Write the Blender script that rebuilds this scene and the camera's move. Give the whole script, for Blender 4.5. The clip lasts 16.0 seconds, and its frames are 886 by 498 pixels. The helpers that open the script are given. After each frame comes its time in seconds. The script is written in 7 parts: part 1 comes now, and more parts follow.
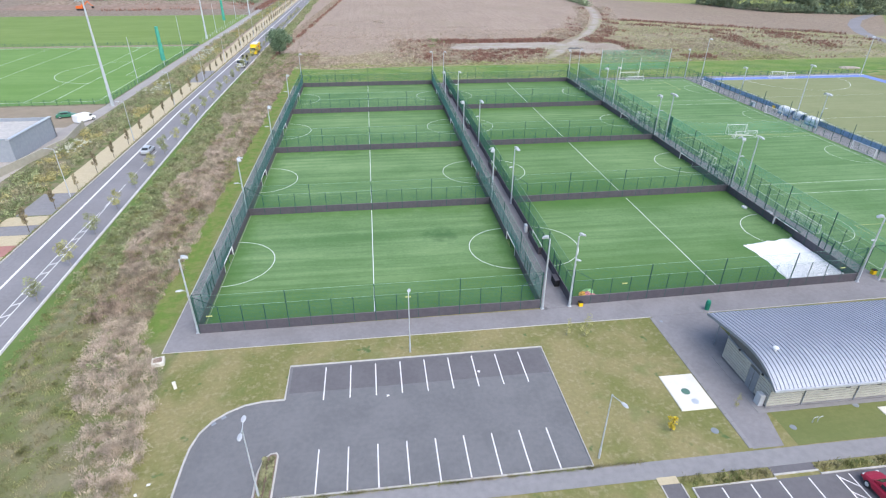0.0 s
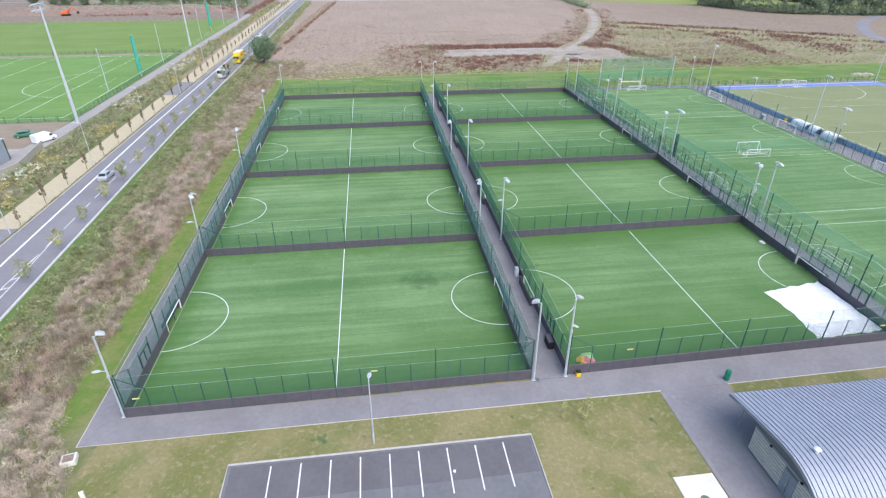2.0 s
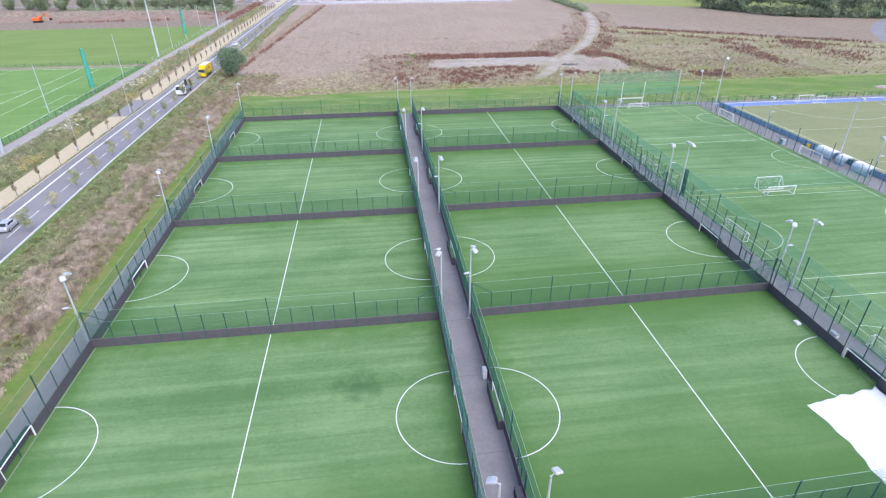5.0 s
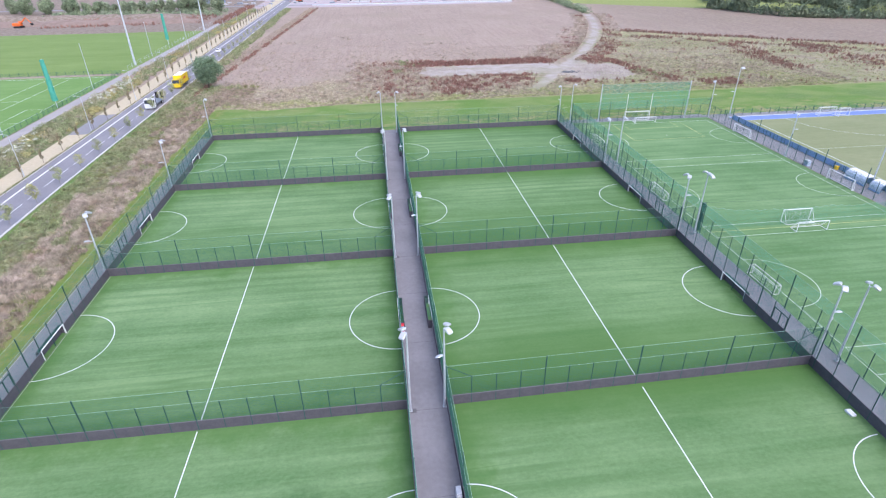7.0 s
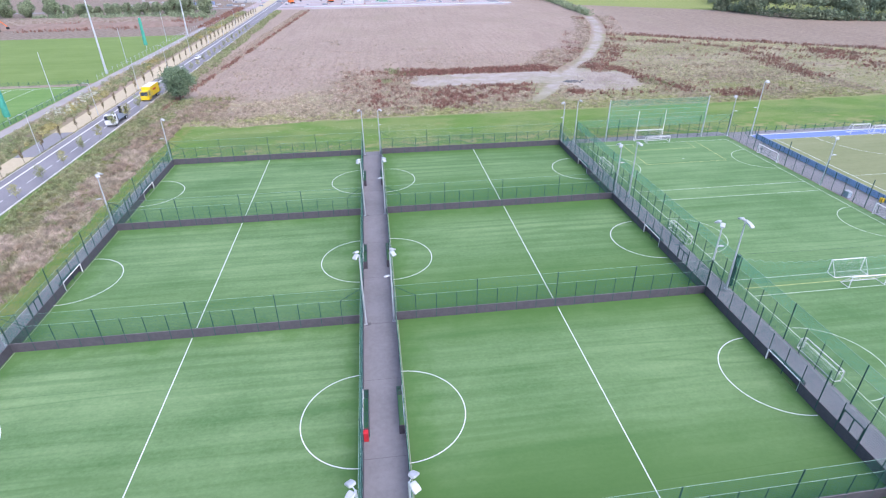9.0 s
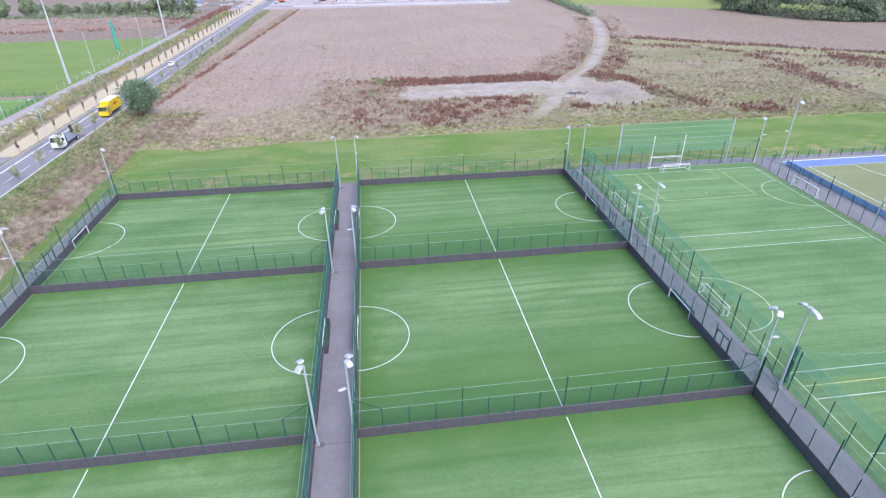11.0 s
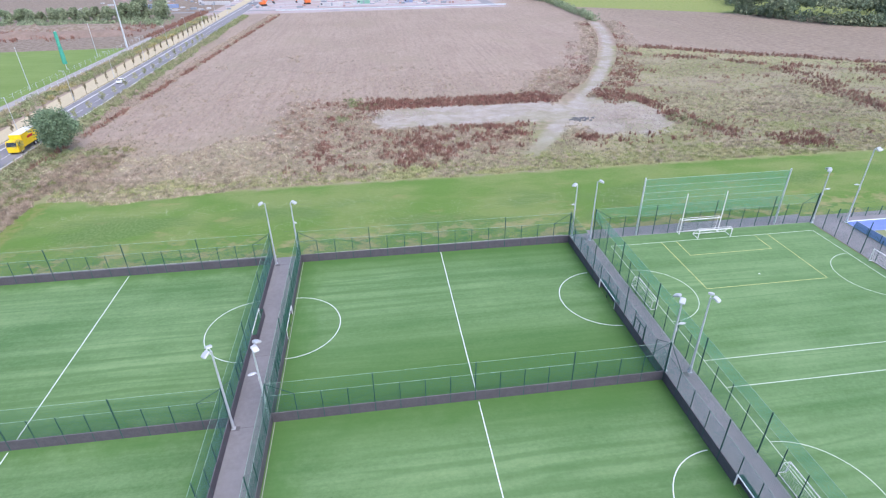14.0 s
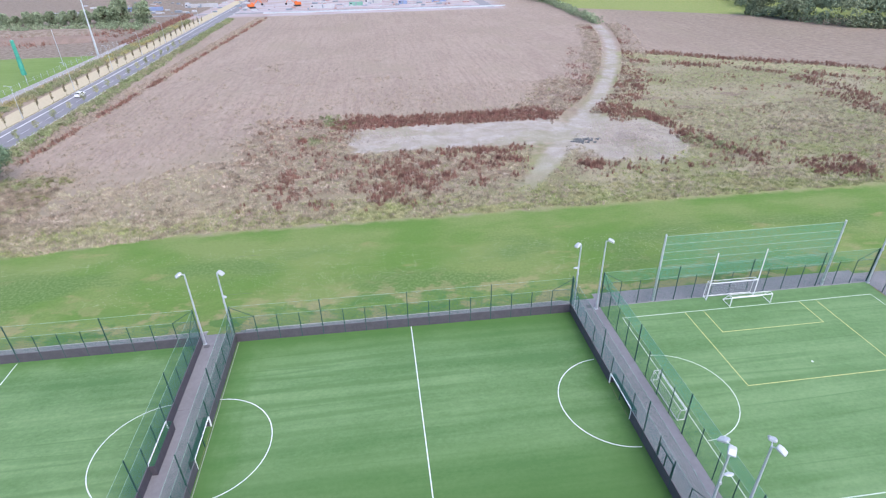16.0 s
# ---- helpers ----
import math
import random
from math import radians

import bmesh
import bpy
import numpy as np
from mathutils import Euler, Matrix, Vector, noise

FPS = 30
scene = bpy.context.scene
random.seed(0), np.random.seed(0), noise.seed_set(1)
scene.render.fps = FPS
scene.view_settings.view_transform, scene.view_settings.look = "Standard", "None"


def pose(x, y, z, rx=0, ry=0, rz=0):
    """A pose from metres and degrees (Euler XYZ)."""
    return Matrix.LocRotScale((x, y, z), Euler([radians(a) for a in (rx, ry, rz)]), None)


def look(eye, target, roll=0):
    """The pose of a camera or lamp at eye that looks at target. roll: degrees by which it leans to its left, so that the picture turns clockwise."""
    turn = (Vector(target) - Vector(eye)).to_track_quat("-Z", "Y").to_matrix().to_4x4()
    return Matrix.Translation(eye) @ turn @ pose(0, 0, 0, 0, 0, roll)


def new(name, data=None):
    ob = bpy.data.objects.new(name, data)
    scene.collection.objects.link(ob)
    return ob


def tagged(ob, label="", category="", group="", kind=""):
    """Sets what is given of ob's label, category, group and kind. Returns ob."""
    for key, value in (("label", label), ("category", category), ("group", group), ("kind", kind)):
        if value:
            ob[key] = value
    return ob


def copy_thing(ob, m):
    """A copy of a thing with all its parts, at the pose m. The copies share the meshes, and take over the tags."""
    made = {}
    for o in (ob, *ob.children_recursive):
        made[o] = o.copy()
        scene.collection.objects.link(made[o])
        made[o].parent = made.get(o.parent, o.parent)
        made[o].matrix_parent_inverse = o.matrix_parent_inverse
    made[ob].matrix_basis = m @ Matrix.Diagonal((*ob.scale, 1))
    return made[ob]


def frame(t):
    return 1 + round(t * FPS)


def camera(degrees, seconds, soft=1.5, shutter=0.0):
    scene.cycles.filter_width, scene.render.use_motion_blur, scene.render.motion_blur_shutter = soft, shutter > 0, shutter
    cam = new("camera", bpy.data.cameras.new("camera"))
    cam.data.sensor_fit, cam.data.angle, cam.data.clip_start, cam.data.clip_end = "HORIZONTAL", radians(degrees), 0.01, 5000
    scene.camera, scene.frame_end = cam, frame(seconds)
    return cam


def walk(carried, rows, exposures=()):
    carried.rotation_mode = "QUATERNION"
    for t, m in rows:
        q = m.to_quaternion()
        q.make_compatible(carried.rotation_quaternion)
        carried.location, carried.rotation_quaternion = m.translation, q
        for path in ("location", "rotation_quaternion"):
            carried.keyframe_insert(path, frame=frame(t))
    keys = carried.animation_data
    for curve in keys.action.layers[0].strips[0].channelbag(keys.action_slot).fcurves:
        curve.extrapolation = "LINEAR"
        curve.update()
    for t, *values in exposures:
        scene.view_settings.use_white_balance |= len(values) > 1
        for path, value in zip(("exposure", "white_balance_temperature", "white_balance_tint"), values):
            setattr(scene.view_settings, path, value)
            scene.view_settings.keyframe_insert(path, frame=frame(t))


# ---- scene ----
cam = camera(78.34, 16.0, soft=1.2)
PATH = [
    (0, (-20.733, -51.703, 38.071), (-20.508, -49.973, 37.093), 0.34),
    (0.5, (-19.786, -49.008, 38.231), (-19.561, -47.278, 37.254), 0.23),
    (1, (-18.725, -46.239, 38.435), (-18.501, -44.508, 37.458), 0.14),
    (1.5, (-17.673, -43.517, 38.69), (-17.449, -41.787, 37.712), 0.07),
    (2, (-16.523, -40.707, 38.864), (-16.3, -38.977, 37.886), -0.00),
    (2.5, (-15.234, -37.764, 38.982), (-15.011, -36.034, 38.005), -0.08),
    (3, (-13.892, -34.762, 39.116), (-13.669, -33.031, 38.138), -0.12),
    (3.5, (-12.582, -31.76, 39.232), (-12.359, -30.029, 38.254), -0.13),
    (4, (-11.178, -28.66, 39.295), (-10.956, -26.929, 38.318), -0.14),
    (6.5, (-4.455, -12.445, 39.52), (-4.244, -10.713, 38.541), -0.59),
    (7, (-3.3, -8.762, 39.563), (-3.09, -7.03, 38.584), -0.64),
    (7.5, (-2.179, -5.073, 39.585), (-1.971, -3.342, 38.606), -0.68),
    (8, (-1.065, -1.258, 39.528), (-0.857, 0.474, 38.549), -0.73),
    (8.5, (-0.031, 2.659, 39.483), (0.177, 4.391, 38.505), -0.75),
    (9, (0.97, 6.795, 39.551), (1.18, 8.526, 38.571), -0.72),
    (11.5, (6.685, 28.587, 40.391), (6.898, 30.31, 39.398), -0.70),
    (12, (7.995, 33.124, 40.376), (8.209, 34.847, 39.384), -0.69),
    (12.5, (9.387, 37.627, 40.361), (9.601, 39.35, 39.368), -0.74),
    (13, (10.807, 42.187, 40.361), (11.02, 43.91, 39.367), -0.82),
    (13.5, (12.181, 46.682, 40.327), (12.393, 48.404, 39.333), -0.88),
    (14, (13.573, 51.178, 40.26), (13.785, 52.9, 39.265), -0.93),
    (14.5, (14.971, 55.565, 40.186), (15.183, 57.286, 39.191), -0.97),
    (15, (16.418, 59.904, 40.156), (16.629, 61.626, 39.16), -1.03),
    (15.5, (17.944, 64.15, 40.183), (18.152, 65.871, 39.185), -1.13),
    (16, (19.55, 68.491, 40.136), (19.755, 70.212, 39.138), -1.20),
]
walk(cam, [(t, look(eye, target, roll)) for t, eye, target, roll in PATH],
     [(0.0, 0.96, 6530, 10), (4.0, 1.04, 6370, 14), (6.5, 1.08, 6180, 18), (9.0, 1.1, 6080, 20), (12.0, 1.07, 6130, 18), (16.0, 1.0, 6230, 15)])

# ---- light ----
world = bpy.data.worlds.new("world")
scene.world = world
world.use_nodes = True
wt = world.node_tree
sky = wt.nodes.new("ShaderNodeTexSky")
sky.sky_type = "NISHITA"
sky.sun_disc = False
sky.sun_elevation, sky.sun_rotation = radians(52), radians(150)
sky.altitude, sky.air_density, sky.dust_density, sky.ozone_density = 60, 1.0, 2.0, 1.2
wt.links.new(sky.outputs[0], wt.nodes["Background"].inputs[0])
wt.nodes["Background"].inputs[1].default_value = 0.15
sun = new("sun", bpy.data.lights.new("sun", "SUN"))
sun.data.energy, sun.data.angle, sun.data.color = 1.3, radians(70), (1.0, 0.97, 0.94)
sun.matrix_world = look((math.sin(radians(150)) * 60, math.cos(radians(150)) * 60, 77), (0, 0, 0))


# ---- materials ----
class Nodes:
    """A node tree being written for one material."""

    def __init__(self, name, rough=0.8, metal=0.0, spec=0.3):
        self.mat = bpy.data.materials.new(name)
        self.mat.use_nodes = True
        self.t = self.mat.node_tree
        self.b = self.t.nodes["Principled BSDF"]
        self.b.inputs["Roughness"].default_value = rough
        self.b.inputs["Metallic"].default_value = metal
        self.b.inputs["Specular IOR Level"].default_value = spec
        self.pos = self.t.nodes.new("ShaderNodeNewGeometry").outputs["Position"]

    def link(self, a, b):
        if hasattr(a, "is_output"):
            self.t.links.new(a, b)
        else:
            b.default_value = a

    def noise(self, scale, stretch=(1, 1, 1), detail=3.0, rough=0.55):
        m = self.t.nodes.new("ShaderNodeMapping")
        m.inputs["Scale"].default_value = stretch
        self.link(self.pos, m.inputs["Vector"])
        n = self.t.nodes.new("ShaderNodeTexNoise")
        n.inputs["Scale"].default_value = scale
        n.inputs["Detail"].default_value = detail
        n.inputs["Roughness"].default_value = rough
        self.link(m.outputs[0], n.inputs["Vector"])
        return n.outputs["Fac"]

    def math(self, op, a, b=0.0, c=0.0):
        n = self.t.nodes.new("ShaderNodeMath")
        n.operation = op
        for v, s in zip((a, b, c), n.inputs):
            self.link(v, s)
        return n.outputs[0]

    def ramp(self, v, lo, hi, smooth=True):
        n = self.t.nodes.new("ShaderNodeMapRange")
        n.interpolation_type = "SMOOTHSTEP" if smooth else "LINEAR"
        self.link(v, n.inputs[0])
        self.link(lo, n.inputs[1])
        self.link(hi, n.inputs[2])
        return n.outputs[0]

    def mix(self, fac, a, b):
        n = self.t.nodes.new("ShaderNodeMix")
        n.data_type = "RGBA"
        self.link(fac, n.inputs[0])
        self.link((*a, 1) if isinstance(a, tuple) else a, n.inputs[6])
        self.link((*b, 1) if isinstance(b, tuple) else b, n.inputs[7])
        return n.outputs[2]

    def mul(self, c, v):
        """The colour c times the number v."""
        n = self.t.nodes.new("ShaderNodeVectorMath")
        n.operation = "SCALE"
        self.link(c, n.inputs[0])
        self.link(v, n.inputs["Scale"])
        return n.outputs[0]

    def xyz(self):
        n = self.t.nodes.new("ShaderNodeSeparateXYZ")
        self.link(self.pos, n.inputs[0])
        return n.outputs

    def island(self):
        return self.t.nodes.new("ShaderNodeNewGeometry").outputs["Random Per Island"]

    def each(self):
        return self.t.nodes.new("ShaderNodeObjectInfo").outputs["Random"]

    def colour(self, c):
        self.link((*c, 1) if isinstance(c, tuple) else c, self.b.inputs["Base Color"])
        return self

    def bump(self, v, strength=0.3, dist=0.05):
        n = self.t.nodes.new("ShaderNodeBump")
        n.inputs["Strength"].default_value = strength
        n.inputs["Distance"].default_value = dist
        self.link(v, n.inputs["Height"])
        self.link(n.outputs[0], self.b.inputs["Normal"])
        return self


def plain(name, a, b=None, rough=0.7, metal=0.0, spec=0.3, scale=1.5, fine=18.0, bump=0.15):
    """A worn surface: two tones mixed at two scales, with fine relief."""
    n = Nodes(name, rough, metal, spec)
    b = b or tuple(0.8 * v for v in a)
    big, small = n.noise(scale), n.noise(fine, detail=2.0)
    f = n.ramp(n.math("ADD", n.math("MULTIPLY", big, 0.65), n.math("MULTIPLY", small, 0.35)), 0.3, 0.7)
    n.colour(n.mix(f, a, b))
    if bump:
        n.bump(small, bump, 0.01)
    return n.mat


def leafy(name, a, b, c=None, rough=0.75, patch=0.12):
    """Foliage: a colour for each leaf, and drifts over the ground."""
    n = Nodes(name, rough, 0.0, 0.15)
    col = n.mix(n.island(), a, b)
    if c:
        col = n.mix(n.ramp(n.noise(patch), 0.42, 0.6), col, c)
    col = n.mul(col, n.math("ADD", 0.62, n.math("MULTIPLY", n.ramp(n.noise(0.8, detail=4.0), 0.32, 0.68), 0.72)))
    n.colour(col)
    return n.mat


def turf_material(name, dark, light, streak=1.0, seed=0.0):
    n = Nodes(name, 0.85, 0.0, 0.2)
    x, y, z = n.xyz()
    bands = n.noise(1.0, (0.012, 0.42, 1), 3.0, 0.6)
    fine = n.noise(1.0, (0.06, 2.2, 1), 3.0, 0.65)
    broad = n.noise(0.045, (1, 1.5, 1), 2.0)
    grain = n.noise(3.2, (0.7, 1, 1), 4.0, 0.7)
    f = n.math("ADD", n.math("MULTIPLY", bands, 0.34 * streak), n.math("MULTIPLY", fine, 0.1 * streak))
    f = n.math("ADD", f, n.math("ADD", n.math("MULTIPLY", broad, 0.3), n.math("MULTIPLY", n.noise(0.22, (0.6, 1, 1), 4.0, 0.6), 0.21)))
    f = n.math("ADD", f, n.math("MULTIPLY", grain, 0.2))
    f = n.math("ADD", n.math("MULTIPLY", n.math("SUBTRACT", f, 0.565), 1.75), 0.52)
    col = n.mix(n.ramp(f, 0.36 + 0.2 * (streak - 1), 0.74 + 0.25 * (streak - 1), False), dark, light)
    lines = n.noise(1.0, (0.018, 0.36, 1), 1.0, 0.4)
    thin = n.ramp(n.math("ABSOLUTE", n.math("SUBTRACT", lines, 0.5)), 0.03, 0.0)
    col = n.mix(n.math("MULTIPLY", n.math("MULTIPLY", thin, n.ramp(broad, 0.35, 0.65)), 0.5 * streak), col, dark)
    wave = n.math("SINE", n.math("ADD", n.math("MULTIPLY", y, 3.3), n.math("MULTIPLY", n.noise(0.06, (0.5, 1, 1), 3.0), 9.0)))
    swath = n.math("MULTIPLY", n.ramp(wave, 0.1, 0.95), n.ramp(n.noise(0.05, (0.5, 1.4, 1), 3.0), 0.42, 0.62))
    col = n.mix(n.math("MULTIPLY", swath, 0.55 * streak), col, dark)
    blot = n.math("MULTIPLY", n.ramp(n.noise(0.3, (0.45, 1.5, 1), 6.0, 0.72), 0.54, 0.68), n.ramp(n.noise(0.04, detail=2.0), 0.46, 0.62))
    col = n.mix(n.math("MULTIPLY", blot, 0.5 * streak), col, dark)
    col = n.mul(col, n.math("ADD", 0.8, n.math("MULTIPLY", n.noise(0.9, (1, 1.3, 1), 6.0, 0.75), 0.42)))
    n.colour(col)
    n.bump(n.noise(30.0, detail=1.0), 0.3, 0.02)
    return n


def asphalt_material(name, a, b, patch=0.25):
    n = Nodes(name, 0.88, 0.0, 0.25)
    f = n.ramp(n.math("ADD", n.math("MULTIPLY", n.noise(patch), 0.6), n.math("MULTIPLY", n.noise(2.2), 0.4)), 0.32, 0.68)
    col = n.mix(f, a, b)
    col = n.mul(col, n.math("ADD", 0.86, n.math("MULTIPLY", n.noise(35.0, detail=1.0), 0.28)))
    n.colour(col)
    n.bump(n.noise(60.0, detail=1.0), 0.25, 0.01)
    return n


def ground_material():
    n = Nodes("meadow_and_field", 0.92, 0.0, 0.15)
    x, y, z = n.xyz()
    wob = n.math("SUBTRACT", n.noise(0.06, detail=4.0), 0.5)
    wob2 = n.math("SUBTRACT", n.noise(0.35, detail=3.0), 0.5)
    edge = n.math("ADD", n.math("MULTIPLY", wob, 14.0), n.math("MULTIPLY", wob2, 3.0))
    X, Y = n.math("ADD", x, edge), n.math("ADD", y, edge)
    x1 = n.math("ADD", x, n.math("MULTIPLY", wob2, 1.6))
    y1 = n.math("ADD", y, n.math("MULTIPLY", wob2, 2.6))
    fine, mid = n.noise(2.6, detail=4.0, rough=0.7), n.noise(0.5, detail=3.0)
    # olive mown grass
    col = n.mix(n.ramp(n.noise(0.14, detail=4.0), 0.38, 0.62), (0.258, 0.228, 0.112), (0.175, 0.182, 0.066))
    col = n.mix(n.ramp(n.noise(0.5, detail=2.0), 0.66, 0.74), col, (0.095, 0.145, 0.055))
    col = n.mix(n.math("MULTIPLY", n.ramp(n.noise(1.3, detail=4.0, rough=0.7), 0.5, 0.68), 0.6), col, (0.31, 0.27, 0.17))
    col = n.mix(n.math("MULTIPLY", n.ramp(n.noise(0.22, detail=3.0), 0.55, 0.7), 0.5), col, (0.14, 0.18, 0.06))
    # bright strip beside and behind the pitches
    strip = n.mix(n.ramp(n.noise(0.11, (0.6, 1, 1), 4.0), 0.35, 0.62), (0.115, 0.205, 0.046), (0.178, 0.238, 0.078))
    strip = n.mix(n.ramp(n.noise(0.2, (0.5, 1, 1), 3.0), 0.62, 0.74), strip, (0.27, 0.245, 0.11))
    clover = n.math("MULTIPLY", n.ramp(n.noise(0.09, (0.5, 1, 1), 4.0), 0.48, 0.6), n.math("MULTIPLY", n.ramp(y1, 124.0, 128.0), n.ramp(y1, 143.0, 137.0)))
    strip = n.mix(n.math("MULTIPLY", clover, 0.75), strip, n.mix(n.ramp(fine, 0.45, 0.6), (0.1, 0.175, 0.05), (0.15, 0.215, 0.08)))
    lush = n.math("MULTIPLY", n.ramp(n.noise(0.4, (0.6, 1, 1), 3.0), 0.52, 0.6), n.math("MULTIPLY", n.ramp(y1, 121.0, 122.5), n.ramp(y1, 129.0, 125.0)))
    strip = n.mix(n.math("MULTIPLY", lush, 0.85), strip, (0.085, 0.18, 0.05))
    worn = n.math("MULTIPLY", n.ramp(n.noise(0.35, (0.7, 1, 1), 4.0), 0.5, 0.6), n.ramp(y1, 133.0, 125.0))
    strip = n.mix(n.math("MULTIPLY", worn, 0.75), strip, (0.3, 0.26, 0.135))
    col = n.mix(n.ramp(y1, 118.0, 119.5), col, strip)
    west = n.math("MULTIPLY", n.ramp(x1, -44.0, -45.5), n.ramp(y1, -5.0, 0.0))
    col = n.mix(west, col, n.mix(n.ramp(mid, 0.4, 0.6), (0.13, 0.205, 0.045), (0.185, 0.215, 0.07)))
    # scrubby belt along the road
    belt = n.mix(n.ramp(mid, 0.4, 0.62), (0.15, 0.165, 0.085), (0.22, 0.205, 0.13))
    belt = n.mix(n.math("MULTIPLY", n.ramp(n.noise(0.12), 0.5, 0.62), 0.7), belt, (0.27, 0.225, 0.165))
    belt = n.mix(n.math("MULTIPLY", n.ramp(y, 6.0, -2.0), 0.75), belt, n.mix(n.ramp(n.noise(0.3, detail=4.0), 0.42, 0.6), (0.138, 0.165, 0.058), (0.215, 0.2, 0.12)))
    edge_x = n.math("ADD", -47.6, n.math("MULTIPLY", n.ramp(y, -12.0, 8.0), 0.2))
    inb = n.math("MULTIPLY", n.ramp(x1, n.math("ADD", edge_x, 5.0), n.math("ADD", edge_x, 4.0)), n.ramp(y, 2.0, -6.0))
    inb = n.math("MAXIMUM", inb, n.ramp(x1, edge_x, n.math("ADD", edge_x, -1.0)))
    col = n.mix(inb, col, belt)
    kerbside = n.math("MULTIPLY", n.ramp(n.math("ADD", x1, n.math("MULTIPLY", n.math("MINIMUM", y, 75.0), 0.0262)), -58.2, -59.4), n.ramp(x, -80.0, -79.0))
    col = n.mix(kerbside, col, n.mix(n.ramp(x, -68.0, -69.0), n.mix(mid, (0.105, 0.18, 0.045), (0.145, 0.195, 0.07)), n.mix(n.ramp(mid, 0.4, 0.6), (0.125, 0.165, 0.06), (0.22, 0.2, 0.12))))
    # rough field beyond the mown strip
    rough = n.mix(n.ramp(mid, 0.36, 0.62), (0.32, 0.265, 0.19), n.mix(n.ramp(X, 5.0, 40.0, False), (0.27, 0.235, 0.155), (0.21, 0.21, 0.115)))
    rough = n.mix(n.math("MULTIPLY", n.ramp(n.noise(0.09), 0.46, 0.58), 0.7), rough, (0.28, 0.235, 0.165))
    rough = n.mix(n.ramp(fine, 0.55, 0.75), rough, (0.17, 0.145, 0.1))
    far_edge = n.math("SUBTRACT", 148.0, n.math("MULTIPLY", n.ramp(x, -10.0, -50.0), 3.5))
    far_edge = n.math("ADD", far_edge, n.math("MULTIPLY", n.ramp(x, -36.0, -42.0), 3.4))
    fresh = n.math("MULTIPLY", n.ramp(n.math("ADD", x, n.math("MULTIPLY", wob, 30.0)), 42.0, 52.0), n.ramp(Y, 178.0, 166.0))
    rough = n.mix(n.math("MULTIPLY", fresh, 0.75), rough, n.mix(n.ramp(mid, 0.38, 0.62), (0.2, 0.245, 0.085), (0.27, 0.27, 0.13)))
    rim = n.math("MULTIPLY", n.ramp(y1, n.math("ADD", far_edge, 9.0), n.math("ADD", far_edge, 4.0)), n.ramp(n.noise(0.2, detail=3.0), 0.36, 0.56))
    rough = n.mix(n.math("MULTIPLY", rim, 0.7), rough, (0.245, 0.26, 0.115))
    col = n.mix(n.ramp(y1, n.math("SUBTRACT", far_edge, 0.8), n.math("ADD", far_edge, 0.8)), col, rough)
    # pink-brown stubble
    rows = n.noise(1.0, (0.5, 0.03, 1), 3.0)
    stub = n.mix(n.ramp(n.noise(0.025, detail=4.0), 0.35, 0.65), (0.335, 0.27, 0.222), (0.28, 0.227, 0.185))
    stub = n.mix(n.math("MULTIPLY", n.ramp(rows, 0.5, 0.6), 0.65), stub, (0.25, 0.19, 0.165))
    stub = n.mix(n.math("MULTIPLY", n.ramp(n.noise(0.3, (0.5, 1.6, 1), 5.0, 0.7), 0.5, 0.66), 0.45), stub, (0.235, 0.19, 0.15))
    stub = n.mix(n.math("MULTIPLY", n.ramp(n.noise(0.11, detail=5.0, rough=0.7), 0.55, 0.7), 0.5), stub, (0.4, 0.335, 0.28))
    stub = n.mix(n.math("MULTIPLY", n.ramp(fine, 0.5, 0.7), 0.5), stub, (0.4, 0.33, 0.275))
    stub = n.mul(stub, n.math("ADD", 0.7, n.math("MULTIPLY", n.ramp(n.noise(0.8, (1.2, 0.32, 1), 6.0, 0.8), 0.34, 0.66, False), 0.62)))
    stub = n.mix(0.35, stub, (0.345, 0.266, 0.203))
    stub = n.mix(n.math("MULTIPLY", n.ramp(n.noise(0.035, (1, 0.6, 1), 5.0, 0.65), 0.5, 0.66), 0.45), stub, (0.3, 0.25, 0.185))
    stub = n.mix(n.ramp(n.math("ADD", x, n.math("MULTIPLY", wob, 40.0)), 110.0, 180.0, False), stub, n.mix(0.25, n.mix(n.ramp(mid, 0.35, 0.62), n.mul(stub, 0.72), n.mul(stub, 0.92)), (0.25, 0.205, 0.14)))
    s1 = n.math("SUBTRACT", n.math("ADD", Y, 0.0), n.math("MULTIPLY", n.ramp(x, -30.0, 10.0, False), 32.0))
    col = n.mix(n.ramp(s1, 152.0, 184.0, False), col, stub)
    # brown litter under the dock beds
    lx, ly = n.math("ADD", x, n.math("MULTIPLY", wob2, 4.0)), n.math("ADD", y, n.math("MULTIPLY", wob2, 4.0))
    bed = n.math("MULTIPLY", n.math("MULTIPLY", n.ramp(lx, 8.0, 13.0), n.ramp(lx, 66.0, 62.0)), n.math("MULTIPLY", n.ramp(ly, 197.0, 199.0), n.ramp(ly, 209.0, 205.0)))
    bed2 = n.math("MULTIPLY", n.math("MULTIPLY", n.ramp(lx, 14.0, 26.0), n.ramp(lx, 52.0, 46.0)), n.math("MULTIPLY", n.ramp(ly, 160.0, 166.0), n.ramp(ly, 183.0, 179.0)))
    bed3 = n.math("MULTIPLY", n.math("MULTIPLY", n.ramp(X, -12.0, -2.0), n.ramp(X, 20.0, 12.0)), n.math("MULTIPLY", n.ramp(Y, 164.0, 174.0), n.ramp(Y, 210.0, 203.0)))
